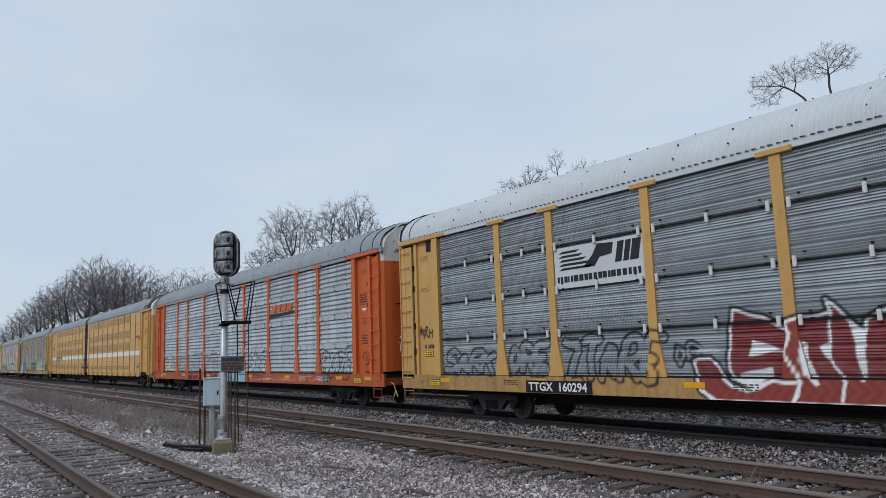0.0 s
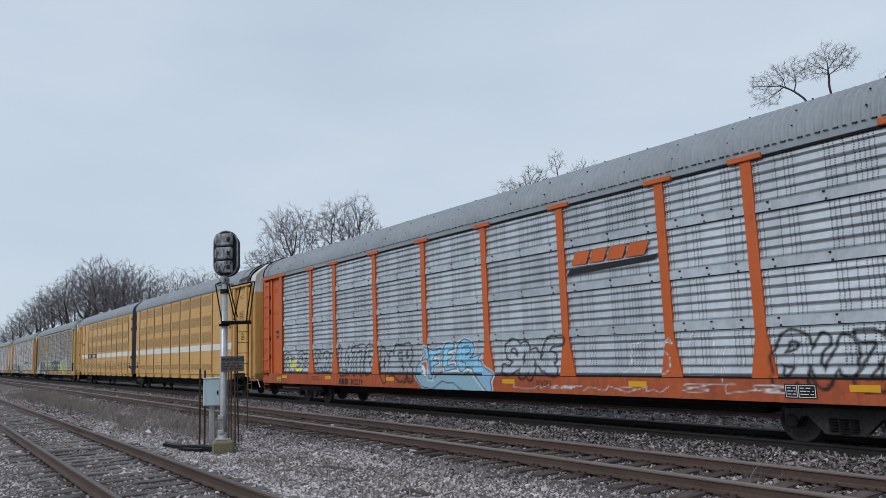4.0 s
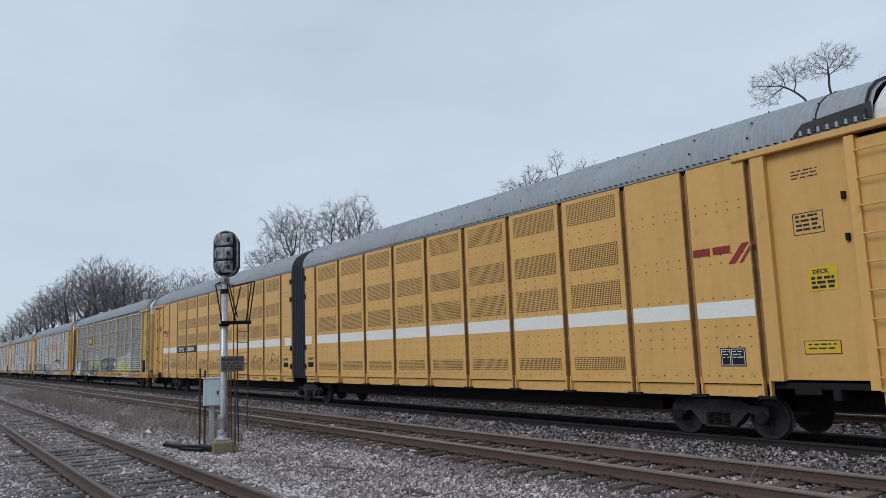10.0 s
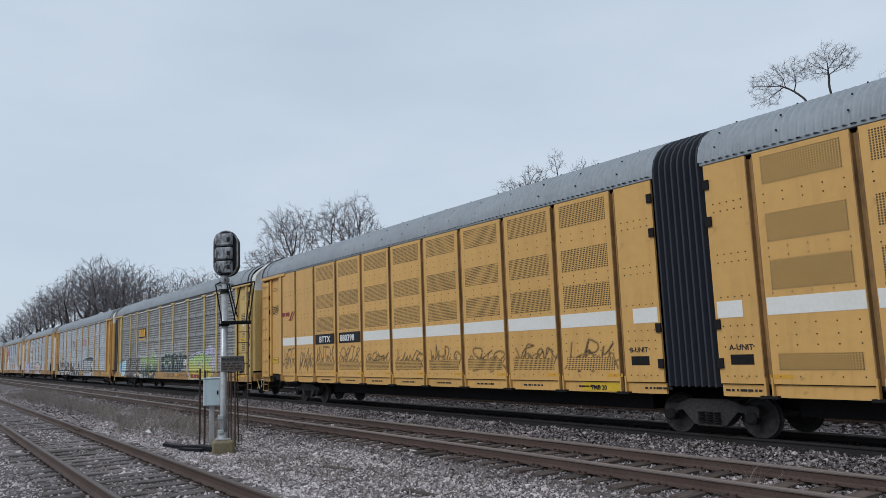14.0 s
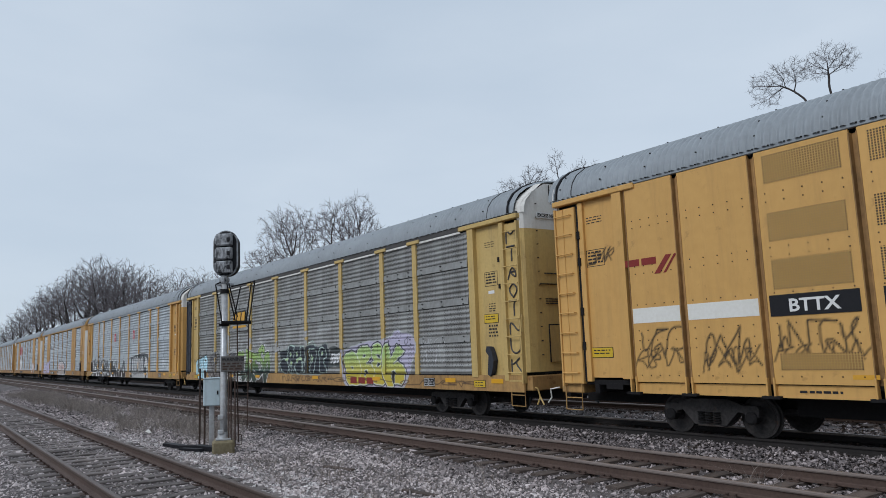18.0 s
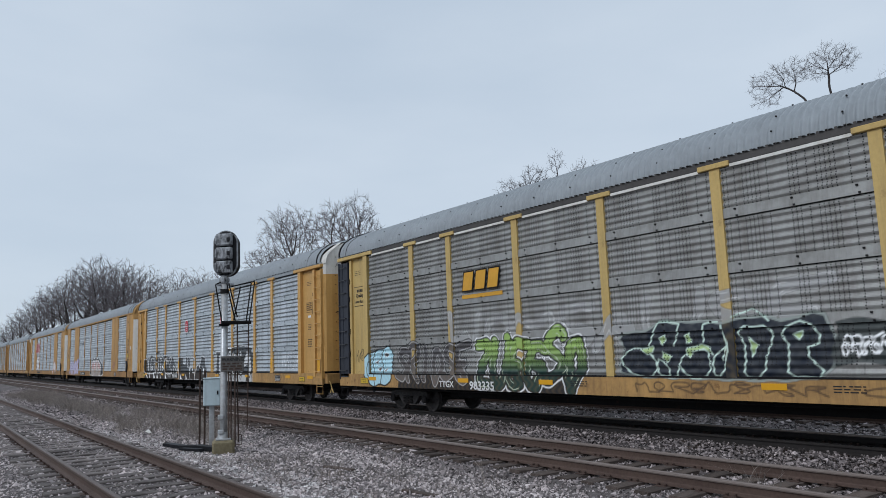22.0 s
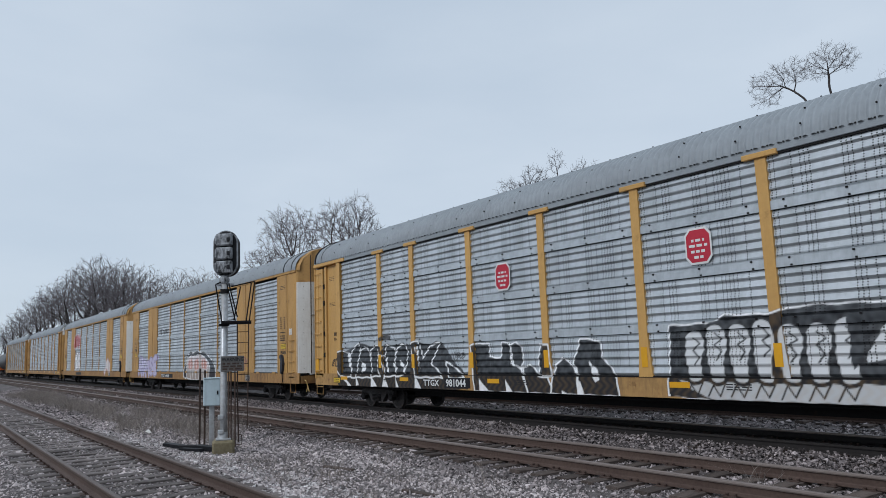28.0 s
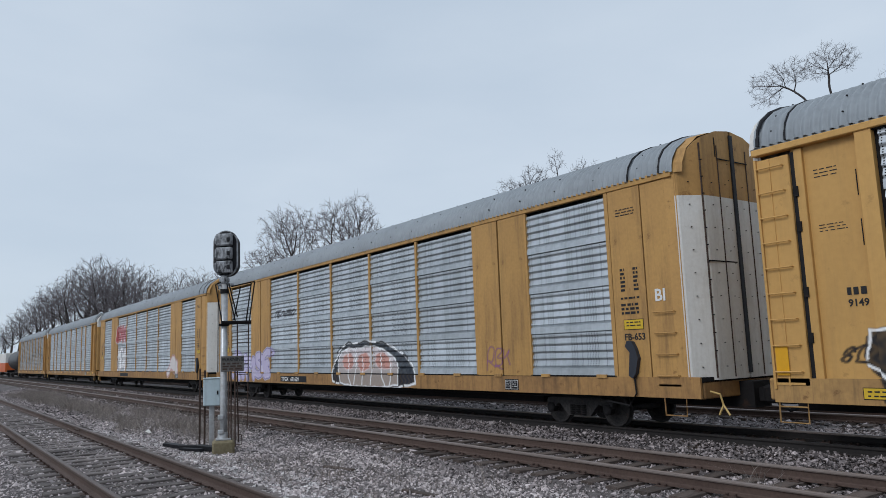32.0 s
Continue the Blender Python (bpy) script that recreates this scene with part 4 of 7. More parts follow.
def car_end(car, s, mat, sprays, x0, xl, foot=1.0, housing=None):
    """One end of the near side, from the corner post at x0 to the outer edge of the ladder at xl."""
    a, b = sorted((s * (x0 + 0.12), s * (xl - 0.62)))
    plate("end_panel", car, mat, a, b, 1.10, 4.98, -HALF + 0.10, 0.05, nz=2, sprays=sprays)
    part("end_panel", Shape().box(a, b, 1.42, 1.47, 1.13, 4.98), mat, car)
    a, b = sorted((s * x0, s * (x0 + 0.25)))
    plate("corner_post", car, mat, a, b, 1.08, 5.0, -HALF - 0.02, 0.12, sprays=sprays)
    a, b = sorted((s * (x0 - 0.36), s * (xl + 0.02)))
    part("top_beam", Shape().box(a, b, -HALF - 0.05, -HALF + 0.12, 4.98, 5.10, 0.015), mat, car)
    rung_mat = "tank" if housing else mat
    if s > 0:
        a, b = xl - 0.70, xl - 0.55
        plate("corner_post", car, mat, a, b, foot, 4.95, -HALF - 0.02, 0.22, sprays=sprays)
        part("ladder_panel", Shape().box(xl - 0.55, xl - 0.04, -HALF + 0.06, -HALF + 0.10, foot, 4.9), mat, car)
        part("ladder_rail", Shape().box(xl - 0.05, xl, -HALF - 0.04, -HALF + 0.10, foot - 0.06, 4.92, 0.006), mat, car)
        ladder(car, rung_mat, xl - 0.55, xl - 0.02, -HALF - 0.055, foot - 0.02, 4.9, 9)
        for z in (4.45, 2.6):
            part("grab_iron", Shape().tube([(xl, -HALF - 0.03, z), (xl + 0.05, -HALF - 0.04, z), (xl + 0.05, -HALF - 0.04, z - 0.42), (xl, -HALF - 0.03, z - 0.42)], 0.011, 5), mat, car)
        lock = Shape().box(xl - 0.86, xl - 0.80, -HALF + 0.04, -HALF + 0.10, 3.98, 4.10)
        part("door_lock", Shape().box(xl - 0.86, xl - 0.80, -HALF + 0.04, -HALF + 0.10, 3.30, 3.42), "under", car)
    else:
        part("ladder_panel", Shape().box(-xl + 0.04, -xl + 0.62, -HALF + 0.0, -HALF + 0.24, foot, 4.9, 0.012), housing or mat, car, "dark blue-black ladder housing" if housing else "")
        part("ladder_rail", Shape().box(-xl, -xl + 0.045, -HALF - 0.03, -HALF + 0.24, foot - 0.05, 4.92, 0.006), housing or mat, car)
        part("ladder_rail", Shape().box(-xl + 0.26, -xl + 0.285, -HALF - 0.012, -HALF, foot, 4.88), housing or mat, car)
        ladder(car, rung_mat, -xl + 0.06, -xl + 0.52, -HALF - 0.06, foot + 0.02, 4.95, 9)
        part("door_gap", Shape().box(-xl + 0.62, -xl + 0.70, -HALF + 0.06, -HALF + 0.22, foot + 0.05, 4.93), "black_paint", car)
        part("inner_post", Shape().box(-xl + 0.70, -xl + 0.84, -HALF + 0.03, -HALF + 0.12, foot + 0.05, 4.96, 0.008), mat, car)
        lock = Shape().box(-xl + 0.66, -xl + 0.735, -HALF + 0.0, -HALF + 0.11, 4.15, 4.32)
        for z in (3.55, 2.45, 1.7):
            part("door_lock", Shape().box(-xl + 0.66, -xl + 0.735, -HALF + 0.0, -HALF + 0.11, z, z + 0.17), "under", car)
    part("door_lock", lock, "under", car)
    if s < 0:
        for z in (3.2, 4.0):
            part("panel_latch", Shape().box(-x0 - 0.34, -x0 - 0.325, -HALF + 0.09, -HALF + 0.102, z, z + 0.42), "under", car)
    part("end_sill", Shape().box(*sorted((s * (xl - 0.5), s * (xl + 0.16))), -HALF + 0.1, HALF - 0.1, 0.76, 1.12, 0.02), {"yellow": "yellow_sill", "yellow_pale": "yellow_sill", "yellow_bright": "yellow_sill", "yellow_old": "yellow_old_sill", "orange": "orange_sill"}[mat], car)
    part("sill_step", Shape().tube([(s * (xl - 0.04), -HALF + 0.03, foot), (s * (xl - 0.03), -HALF + 0.03, 0.40), (s * (xl - 0.52), -HALF + 0.03, 0.40), (s * (xl - 0.53), -HALF + 0.03, foot)], 0.017, 5).tube([(s * (xl - 0.03), -HALF + 0.03, 0.66), (s * (xl - 0.52), -HALF + 0.03, 0.66)], 0.013, 5), "under" if housing else {"orange": "orange_sill"}.get(mat, "yellow_sill"), car)


def rack_ends(car, mat, sprays, cap_front="white", cap_rear="white", split=4.72, low=None, black_ladder=0, front=13.62, rear=13.58):
    """The plain end panels beside the doors, their ladders, the beam on top and the end doors."""
    for s, xl in ((-1, rear), (1, front)):
        car_end(car, s, mat, sprays, 11.60, xl, housing="black" if black_ladder == s else None)
        end_door(car, s, low or mat, cap_front if s > 0 else cap_rear, split, 1.2, xl)


def autorack(x, body, sheet, label, roof="roof_grey", sprays=(), prof=wave, flare=0.14, reflect=True, laps=(1.15, 2.0, 3.0, 4.0, 4.975), dark_eave=False, marks=(-11.4, -7.6, -3.4, 2.2, 6.2, 10.6, 12.6), **ends):
    car = empty("autorack_car", pose(x, YC, 0), label, "freight car", "cars of the train")
    underframe(car, 13.6, body, sprays, (-10.0, 10.0))
    for i, (a, b) in enumerate(zip(BAYS, BAYS[1:])):
        for k in range(4):
            plate("side_panel", car, sheet, a + 0.10, b - 0.10, laps[k], laps[k + 1] - 0.012, -HALF + 0.04, 0.05, prof if k else LOW[prof], 60 if prof is fine_wave else 44, sprays)
        if dark_eave:
            part("eave_strip", Shape().box(a + 0.33, b - 0.33, -HALF - 0.016, -HALF + 0.03, 4.93, 4.985), "white", car)
    # added plate: blocks sky through the gaps, dark like the shaded inside
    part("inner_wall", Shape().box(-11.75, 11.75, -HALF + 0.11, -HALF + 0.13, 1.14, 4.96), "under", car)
    for i, a in enumerate(BAYS[1:-1]):
        plate("post", car, body, a - 0.105, a + 0.105, 1.13, 4.99, -HALF - 0.008, 0.07, sprays=sprays, edges=flared(flare))
        part("post_cap", Shape().box(a - 0.33, a + 0.33, -HALF - 0.05, -HALF + 0.04, 4.95, 5.05, 0.01), body, car)
    clip = Shape()
    for i, (a, b) in enumerate(zip(BAYS, BAYS[1:])):
        for k in range(1, 4):
            for q in np.linspace(a + 0.35, b - 0.35, 3):
                for dq, dz in ((0.0, 0.145), (0.03, 0.02)):
                    clip.box(q + dq - 0.017, q + dq + 0.017, -HALF - 0.012, -HALF + 0.05, laps[k] + dz - 0.015, laps[k] + dz + 0.015)
    tagged(part("sheet_bolts", clip, "under", car), kind="stuff")
    part("roof_rail", Shape().box(-13.6, 13.6, -HALF - 0.01, -HALF + 0.08, 4.99, 5.16, 0.01), "fascia" if dark_eave else roof, car)
    part("eave_gap", Shape().box(-11.6, 11.6, -HALF + 0.01, -HALF + 0.06, 4.955, 4.989), "under", car)
    part("roof_rail", Shape().box(-13.6, 13.6, HALF - 0.08, HALF + 0.01, 5.02, 5.2), roof, car)
    part("roof", roof_mesh(27.05, roof), None, car)
    roof_bolts(car, -13.2, 13.0)
    g = Shape()
    for k in range(90):
        g.box(-13.35 + 0.296 * k, -13.325 + 0.296 * k, -HALF - 0.036, -HALF - 0.012, 5.122, 5.14)
    tagged(part("roof_clips", g, "under", car), kind="stuff")
    far_side(car, 11.6, sheet, body)
    rack_ends(car, body, sprays, **ends)
    if reflect:
        for q in marks:
            part("reflector", Shape().box(q - 0.23, q + 0.23, -HALF - 0.008, -HALF, 0.93, 1.04), "reflect", car)
    return car

# the train, first car to last: place of each car's middle at 0 s
CARS = {}
RED, WHITE, INKY = (0.24, 0.035, 0.035), (0.84, 0.85, 0.86), (0.014, 0.014, 0.016)


def tags(words, x0, x1, z0, z1, colour=INKY, line=0.056, seed=1, fat=0.0):
    """A row of thin or hollow sprayed words."""
    out, step = [], (x1 - x0) / len(words)
    rnd = random.Random(seed)
    for i, w in enumerate(words):
        a = x0 + step * i
        out.append(Spray(w, a + 0.04 * step, a + 0.95 * step, z0 + rnd.uniform(0, 0.12), z1 - rnd.uniform(0, 0.15), max(fat, 0.001), None, colour, line, seed=seed + i, slant=rnd.uniform(-0.05, 0.22)))
    return out


FIRST_LAPS = (1.15, 2.09, 3.07, 4.07, 4.975)
S0 = tags(["SARK"], -11.5, -9.15, 1.08, 1.98, fat=0.10, line=0.056) + tags(["ORE"], -8.85, -7.25, 1.08, 1.98, fat=0.11, line=0.056, seed=4)
S0 += tags(["ZTARE"], -6.95, -3.95, 0.90, 2.12, fat=0.11, line=0.056, seed=7) + tags(["OG"], -3.9, -3.3, 1.3, 1.9, fat=0.06, seed=9) + tags(["ZOZO"], -3.35, -2.8, 1.56, 1.78, WHITE, 0.03, 3)
S0 += [Piece(["-3.40,1.42 -3.28,1.48 -3.04,1.46 -2.90,1.34 -2.78,1.13 -2.57,0.96 -2.35,0.90 -2.08,0.97 -1.83,1.07 -1.34,1.06 -1.42,0.85 -1.55,0.71 -2.98,0.71 -3.27,0.90",
              "-2.51,2.33 -1.96,2.17 -1.57,1.97 -1.46,1.89 -1.52,1.75 -1.60,1.58 -1.52,1.41 -1.42,1.20 -1.34,1.06 -1.83,1.07 -2.24,0.98 -2.60,1.14 -2.67,1.30 -2.60,1.82",
              "-1.53,2.08 -0.78,2.18 -0.82,2.39 -0.49,2.06 -0.26,1.83 -0.21,2.03 0.09,2.20 0.8,2.0 1.7,2.3 2.6,2.1 3.4,2.4 3.6,0.71 -1.55,0.71 -1.34,1.04 -1.52,1.41 -1.60,1.58 -1.47,1.88"], RED, WHITE, 0.055, INKY, 0.06)]
S0 += [Piece(["-2.18,1.80 -1.61,1.59 -2.25,1.50", "-2.49,1.18 -2.21,1.27 -1.85,1.30 -1.83,1.16 -2.07,1.04 -2.40,1.00", "-1.30,1.73 -1.21,1.70 -1.17,1.40 -1.06,1.11 -1.02,1.04 -1.09,1.01 -1.32,1.22 -1.33,1.41", "-1.01,1.67 -0.81,1.71 -0.79,1.31", "-0.48,2.00 -0.26,1.83 -0.32,1.10 -0.38,1.10", "0.5,1.8 0.9,1.7 0.8,1.1", "1.6,1.9 2.1,1.3 1.5,1.2"], WHITE, line=0.001, glow=0.0)]
S0 += [Piece(["-0.77,2.18 -0.82,1.71", "-0.79,1.31 -0.61,1.07 -0.71,0.77", "-3.07,0.71 -3.21,0.90", "0.3,2.1 0.2,0.8", "1.2,2.1 1.3,1.4 1.1,0.8"], None, WHITE, 0.05, open_=True)]
S0 += tags(["NOCH"], -12.80, -12.08, 2.06, 2.62, line=0.055, seed=2)
CARS["first"] = (-5.2, autorack(-5.2, "yellow", "steel_fine", "yellow autorack with dark ribbed steel sides and white roof", "roof_white", S0, fine_wave, laps=FIRST_LAPS))
BLUE = (0.16, 0.43, 0.66)
S1 = tags(["RASP"], -11.55, -9.15, 1.12, 2.05, fat=0.09, line=0.056) + tags(["SARA"], -8.8, -7.2, 1.12, 2.1, fat=0.09, line=0.056, seed=5) + tags(["LOTTE"], -6.9, -4.4, 0.95, 2.25, fat=0.10, line=0.056, seed=6)
S1 += tags(["OAER"], -4.1, -2.1, 0.88, 2.22, fat=0.12, line=0.056, seed=8) + [Spray("VL", -11.05, -9.85, 1.18, 1.75, 0.06, (0.66, 0.66, 0.06), (0.66, 0.66, 0.06), 0.01, seed=3)]
S1 += [Piece(["-1.98,1.32 -1.66,1.55 -1.55,1.28 -1.10,1.01 -0.49,1.28 -0.01,1.31 0.42,1.11 0.66,1.31 1.14,1.24 1.61,1.12 1.43,0.70 -1.15,0.70 -1.69,0.81 -1.95,1.04"], (0.26, 0.46, 0.56), INKY, 0.03, (0.34, 0.42, 0.46), 0.05),
       Piece(["-1.58,1.96 -1.13,1.81 -0.65,1.85 -0.62,1.72 -1.06,1.66 -1.07,1.54 -0.81,1.54 -0.82,1.43 -1.06,1.39 -1.10,1.01 -1.30,1.01 -1.29,1.55 -1.66,1.55 -1.40,1.70", "-0.56,1.83 -0.47,1.99 -0.26,2.01 -0.03,1.93 -0.08,1.81 -0.36,1.79 -0.37,1.68 -0.17,1.67 -0.18,1.56 -0.39,1.53 -0.40,1.39 -0.08,1.41 -0.01,1.28 -0.54,1.24 -0.65,1.42",
              "0.04,1.81 0.17,1.98 0.45,2.07 0.70,2.04 0.83,1.92 0.81,1.71 0.62,1.58 0.80,1.61 1.08,1.64 1.00,1.51 1.28,1.34 1.64,1.14 1.50,0.96 1.53,0.70 1.34,0.70 1.10,0.88 0.66,1.31 0.44,1.31 0.25,1.21 0.10,1.28 -0.02,1.56"], (0.26, 0.58, 0.80), INKY, 0.035, (0.62, 0.68, 0.72), 0.05, (0.24, 0.48, 0.66)),
       Piece(["0.35,1.85 0.6,1.9 0.66,1.75 0.42,1.62", "0.2,1.5 0.45,1.42", "-1.2,0.72 -0.6,0.95 -0.1,0.9 0.3,0.72"], None, INKY, 0.03, open_=True), Piece(["-1.66,1.45 -1.45,1.40 -1.40,1.05 -1.55,1.1"], WHITE, INKY, 0.02)]
S1 += tags(["SONE"], 1.95, 4.1, 1.0, 2.15, fat=0.12, line=0.056, seed=11) + tags(["UENS", "TIN"], 5.6, 8.7, 1.12, 1.98, WHITE, 0.028, 12) + tags(["BKAZE"], 9.1, 11.5, 0.92, 2.1, fat=0.10, line=0.056, seed=14)
S1 += tags(["LIME", "NOW", "STE"], 2.2, 9.5, 0.78, 1.05, WHITE, 0.022, 17)
CARS["second"] = (-33.48, autorack(-33.48, "orange", "steel", "orange autorack with bright galvanised pressed steel sides", "roof_grey", S1, front=13.42))


def art_unit(car, s, sprays):
    """One half of the articulated car: flat yellow sheets between recessed channels, punched vents and a white stripe."""
    posts = [0.62, 1.65, 3.45, 5.28, 7.10, 8.92, 10.75, 12.58, 14.40, 16.17, 17.80, 19.12] if s < 0 else [0.62, 1.55, 3.37, 5.19, 7.01, 8.83, 10.65, 12.5, 14.35, 16.2, 17.72, 19.07]
    for i, (a, b) in enumerate(zip(posts, posts[1:])):
        lo, hi = sorted((s * (a + (0.07 if i else 0)), s * (b - 0.07)))
        plate("side_panel", car, "yellow_bright", lo, hi, 1.03, 5.06, -HALF, 0.05, nz=4, sprays=sprays)
        if 1 <= i <= 8:
            for z0, z1 in ((4.47, 4.97), (3.45, 3.95), (2.62, 3.14), (1.26, 1.54)):
                plate("vent", car, "vent", lo + 0.14, hi - 0.14, z0, z1, -HALF - 0.004, 0.004, nz=1)
        if s < 0 and i in (7, 8):           # the number plates take the stripe's place
            pass
        elif i:
            plate("white_stripe", car, "stripe", lo + 0.02, hi - 0.02, 2.20, 2.50, -HALF - 0.005, 0.005, sprays=sprays)
        else:
            plate("white_stripe", car, "stripe", lo + (0.05 if s > 0 else 0.3), hi - (0.3 if s > 0 else 0.05), 2.20, 2.50, -HALF - 0.005, 0.005)
        g = Shape()
        for z in (4.3, 4.15, 3.35, 3.2, 2.57, 2.05, 1.85, 1.68, 1.16):
            for q in np.linspace(lo + 0.15, hi - 0.15, 5):
                g.box(q - 0.009, q + 0.009, -HALF - 0.010, -HALF, z - 0.010, z + 0.010)
        tagged(part("rivets", g, "under", car), kind="stuff")
        # sill pocket under the sheet
        plate("side_sill", car, "yellow_bright", lo, hi, 0.80, 1.01, -HALF + 0.05, 0.05, sprays=sprays)
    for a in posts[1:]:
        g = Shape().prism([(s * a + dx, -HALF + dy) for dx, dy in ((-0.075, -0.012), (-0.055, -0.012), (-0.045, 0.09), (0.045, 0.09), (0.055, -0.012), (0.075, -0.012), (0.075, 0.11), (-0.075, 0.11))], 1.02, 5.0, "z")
        part("post", g, "channel", car, "grimy recessed channel, darkened in colour for its shade")
        for dx in (-0.085, 0.05):
            part("post_leg", Shape().box(s * a + dx, s * a + dx + 0.035, -HALF - 0.03, -HALF + 0.08, 0.82, 1.14, 0.006), "yellow_bright", car)
        part("post_foot", Shape().box(s * a - 0.16, s * a + 0.16, -HALF - 0.05, -HALF + 0.05, 0.78, 0.83), "under", car)
    xl = 21.47 if s > 0 else 21.14
    car_end(car, s, "yellow_bright", sprays, 19.14, xl, 0.96)
    part("floor_notch", Shape().box(*sorted((s * 19.5, s * 19.95)), -HALF + 0.085, -HALF + 0.11, 0.86, 0.98), "under", car)
    end_door(car, s, "yellow_bright", "white", 4.66, 0.98, xl)
    lo, hi = sorted((s * 0.55, s * 21.25))
    part("roof_rail", Shape().box(lo, hi, -HALF - 0.01, -HALF + 0.08, 5.07, 5.16, 0.01), "roof_grey", car)
    part("roof", roof_mesh(20.7, "roof_grey"), None, car, at=pose(s * 10.9, 0, 0))
    roof_bolts(car, *sorted((s * 0.9, s * 20.9)))
    g = Shape()
    for k in range(70):
        g.box(s * (0.7 + 0.296 * k) - 0.013, s * (0.7 + 0.296 * k) + 0.013, -HALF - 0.036, -HALF - 0.012, 5.122, 5.14)
    tagged(part("roof_clips", g, "under", car), kind="stuff")
    part("side_wall", Shape().box(lo, hi, HALF - 0.08, HALF - 0.02, 1.0, 5.1), "yellow_bright", car)
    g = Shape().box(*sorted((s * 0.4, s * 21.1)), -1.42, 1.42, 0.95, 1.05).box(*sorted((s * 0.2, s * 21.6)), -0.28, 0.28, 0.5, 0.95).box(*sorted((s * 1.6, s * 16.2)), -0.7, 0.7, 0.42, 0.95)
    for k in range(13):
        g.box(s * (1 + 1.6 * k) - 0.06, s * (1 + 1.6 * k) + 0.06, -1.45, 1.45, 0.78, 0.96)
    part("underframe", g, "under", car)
    part("coupler", Shape().box(*sorted((s * 21.5, s * 22.1)), -0.13, 0.13, 0.62, 0.88, 0.03), "under", car)
    g = Shape().tube([(s * 21.5, -1.3, 0.86), (s * 21.75, -1.35, 0.82), (s * 21.78, -1.3, 0.62), (s * 21.9, -1.3, 0.50)], 0.018, 5)
    part("uncoupling_lever", g, "stripe", car)
    truck(car, s * 17.75)


S2 = []
for k, w in enumerate(("VER", "OXA", "WIEK", "RETS", "SPMK", "VAXE", "WHZO", "SKO", "XEON", "WRK")):
    a = -19.1 + 1.5 * k if k < 2 else -16.1 + 1.83 * (k - 2)
    S2 += tags([w], a + 0.05, a + (1.3 if k < 2 else 1.6), 1.30, 2.14 if k < 4 else 1.95, line=0.034, seed=20 + k)
    S2 += tags([w[::-1] + "VX"[k % 2]], a + 0.0, a + (1.4 if k < 2 else 1.7), 1.22, 1.75, line=0.028, seed=50 + k)
S2 += tags(["SAVR"], -20.18, -19.52, 3.50, 3.95, line=0.03, seed=44)
art = empty("articulated_autorack_car", pose(-69.9, YC, 0), "long yellow two-unit autorack with white stripe and black bellows", "freight car", "cars of the train")
for s in (1, -1):
    art_unit(art, s, S2)
truck(art, 0.0)
bell = Shape()
ring = [(1.50, 0.95)] + [(a * 0.985, b + 0.02) for a, b in ROOF] + [(-a * 0.985, b + 0.02) for a, b in reversed(ROOF[:-1])] + [(-1.50, 0.95)]
nb, nr = 33, len(ring)
bell.add([(-0.58 + 1.16 * i / (nb - 1), y * (1.0 if i % 4 in (1, 2) else 0.93), 2 + (z - 2) * (1.0 if i % 4 in (1, 2) else 0.98)) for i in range(nb) for y, z in ring],
         [(i * nr + k, i * nr + k + 1, (i + 1) * nr + k + 1, (i + 1) * nr + k) for i in range(nb - 1) for k in range(nr - 1)])
part("bellows", bell, "black", art, "black ribbed rubber bellows")
for s in (-1, 1):
    g = Shape()
    for z in (1.3, 2.0, 3.9, 4.6):
        g.box(*sorted((s * 0.60, s * 0.72)), -HALF - 0.04, -HALF, z, z + 0.18)
    part("door_hinge", g, "under", art)
CARS["third"] = (-69.9, art)

S3 = [Spray("I", -9.8, -4.2, 0.8, 0.9, 0.001, INKY, INKY, 0.001, panel=(-9.9, -2.6, 0.70, 1.12, (0.022, 0.022, 0.024)))]
S3 += [Spray("WOMSAUSE", -7.2, 3.4, 1.6, 2.85, 0.10, (0.34, 0.34, 0.34), (0.42, 0.42, 0.42), 0.02, seed=70)]
S3 += [Piece(["-12.01,1.53 -11.74,1.74 -11.21,1.87 -10.72,1.92 -10.41,2.01 -10.24,1.86 -10.12,1.73 -10.18,1.47 -10.24,1.20 -10.23,0.94 -10.56,0.77 -10.90,0.82 -11.28,0.74 -11.59,0.77 -11.65,0.98 -11.89,1.01 -11.99,1.27"], (0.46, 0.72, 0.82), INKY, 0.05, round_=1),
       Piece(["-10.70,1.71 -10.59,1.78 -10.39,1.74 -10.50,1.64", "-11.21,1.51 -10.98,1.55 -11.06,1.42", "-11.12,1.27 -10.85,1.34 -10.94,1.20", "-10.71,1.27 -10.50,1.30 -10.58,1.20"], INKY, WHITE, 0.02), Piece(["-11.21,1.87 -11.44,1.52 -11.31,1.27 -11.28,0.78", "-10.72,1.92 -10.90,1.61 -10.70,1.40 -10.90,0.82", "-11.62,1.0 -11.75,1.25 -11.6,1.5"], None, INKY, 0.04, round_=1, open_=True)]
S3 += [Spray("SRIOSE", -9.95, -6.35, 0.86, 2.05, 0.09, (0.075, 0.07, 0.075), (0.50, 0.49, 0.49), 0.026, INKY, (0.13, 0.115, 0.11), seed=3)]
S3 += [Spray("ZUEGSO", -6.05, -2.2, 0.74, 2.2, 0.13, (0.30, 0.46, 0.12), INKY, 0.04, WHITE, (0.015, 0.045, 0.04), seed=4, slant=0.2)]
NAVY, MINT = (0.012, 0.018, 0.03), (0.62, 0.78, 0.70)
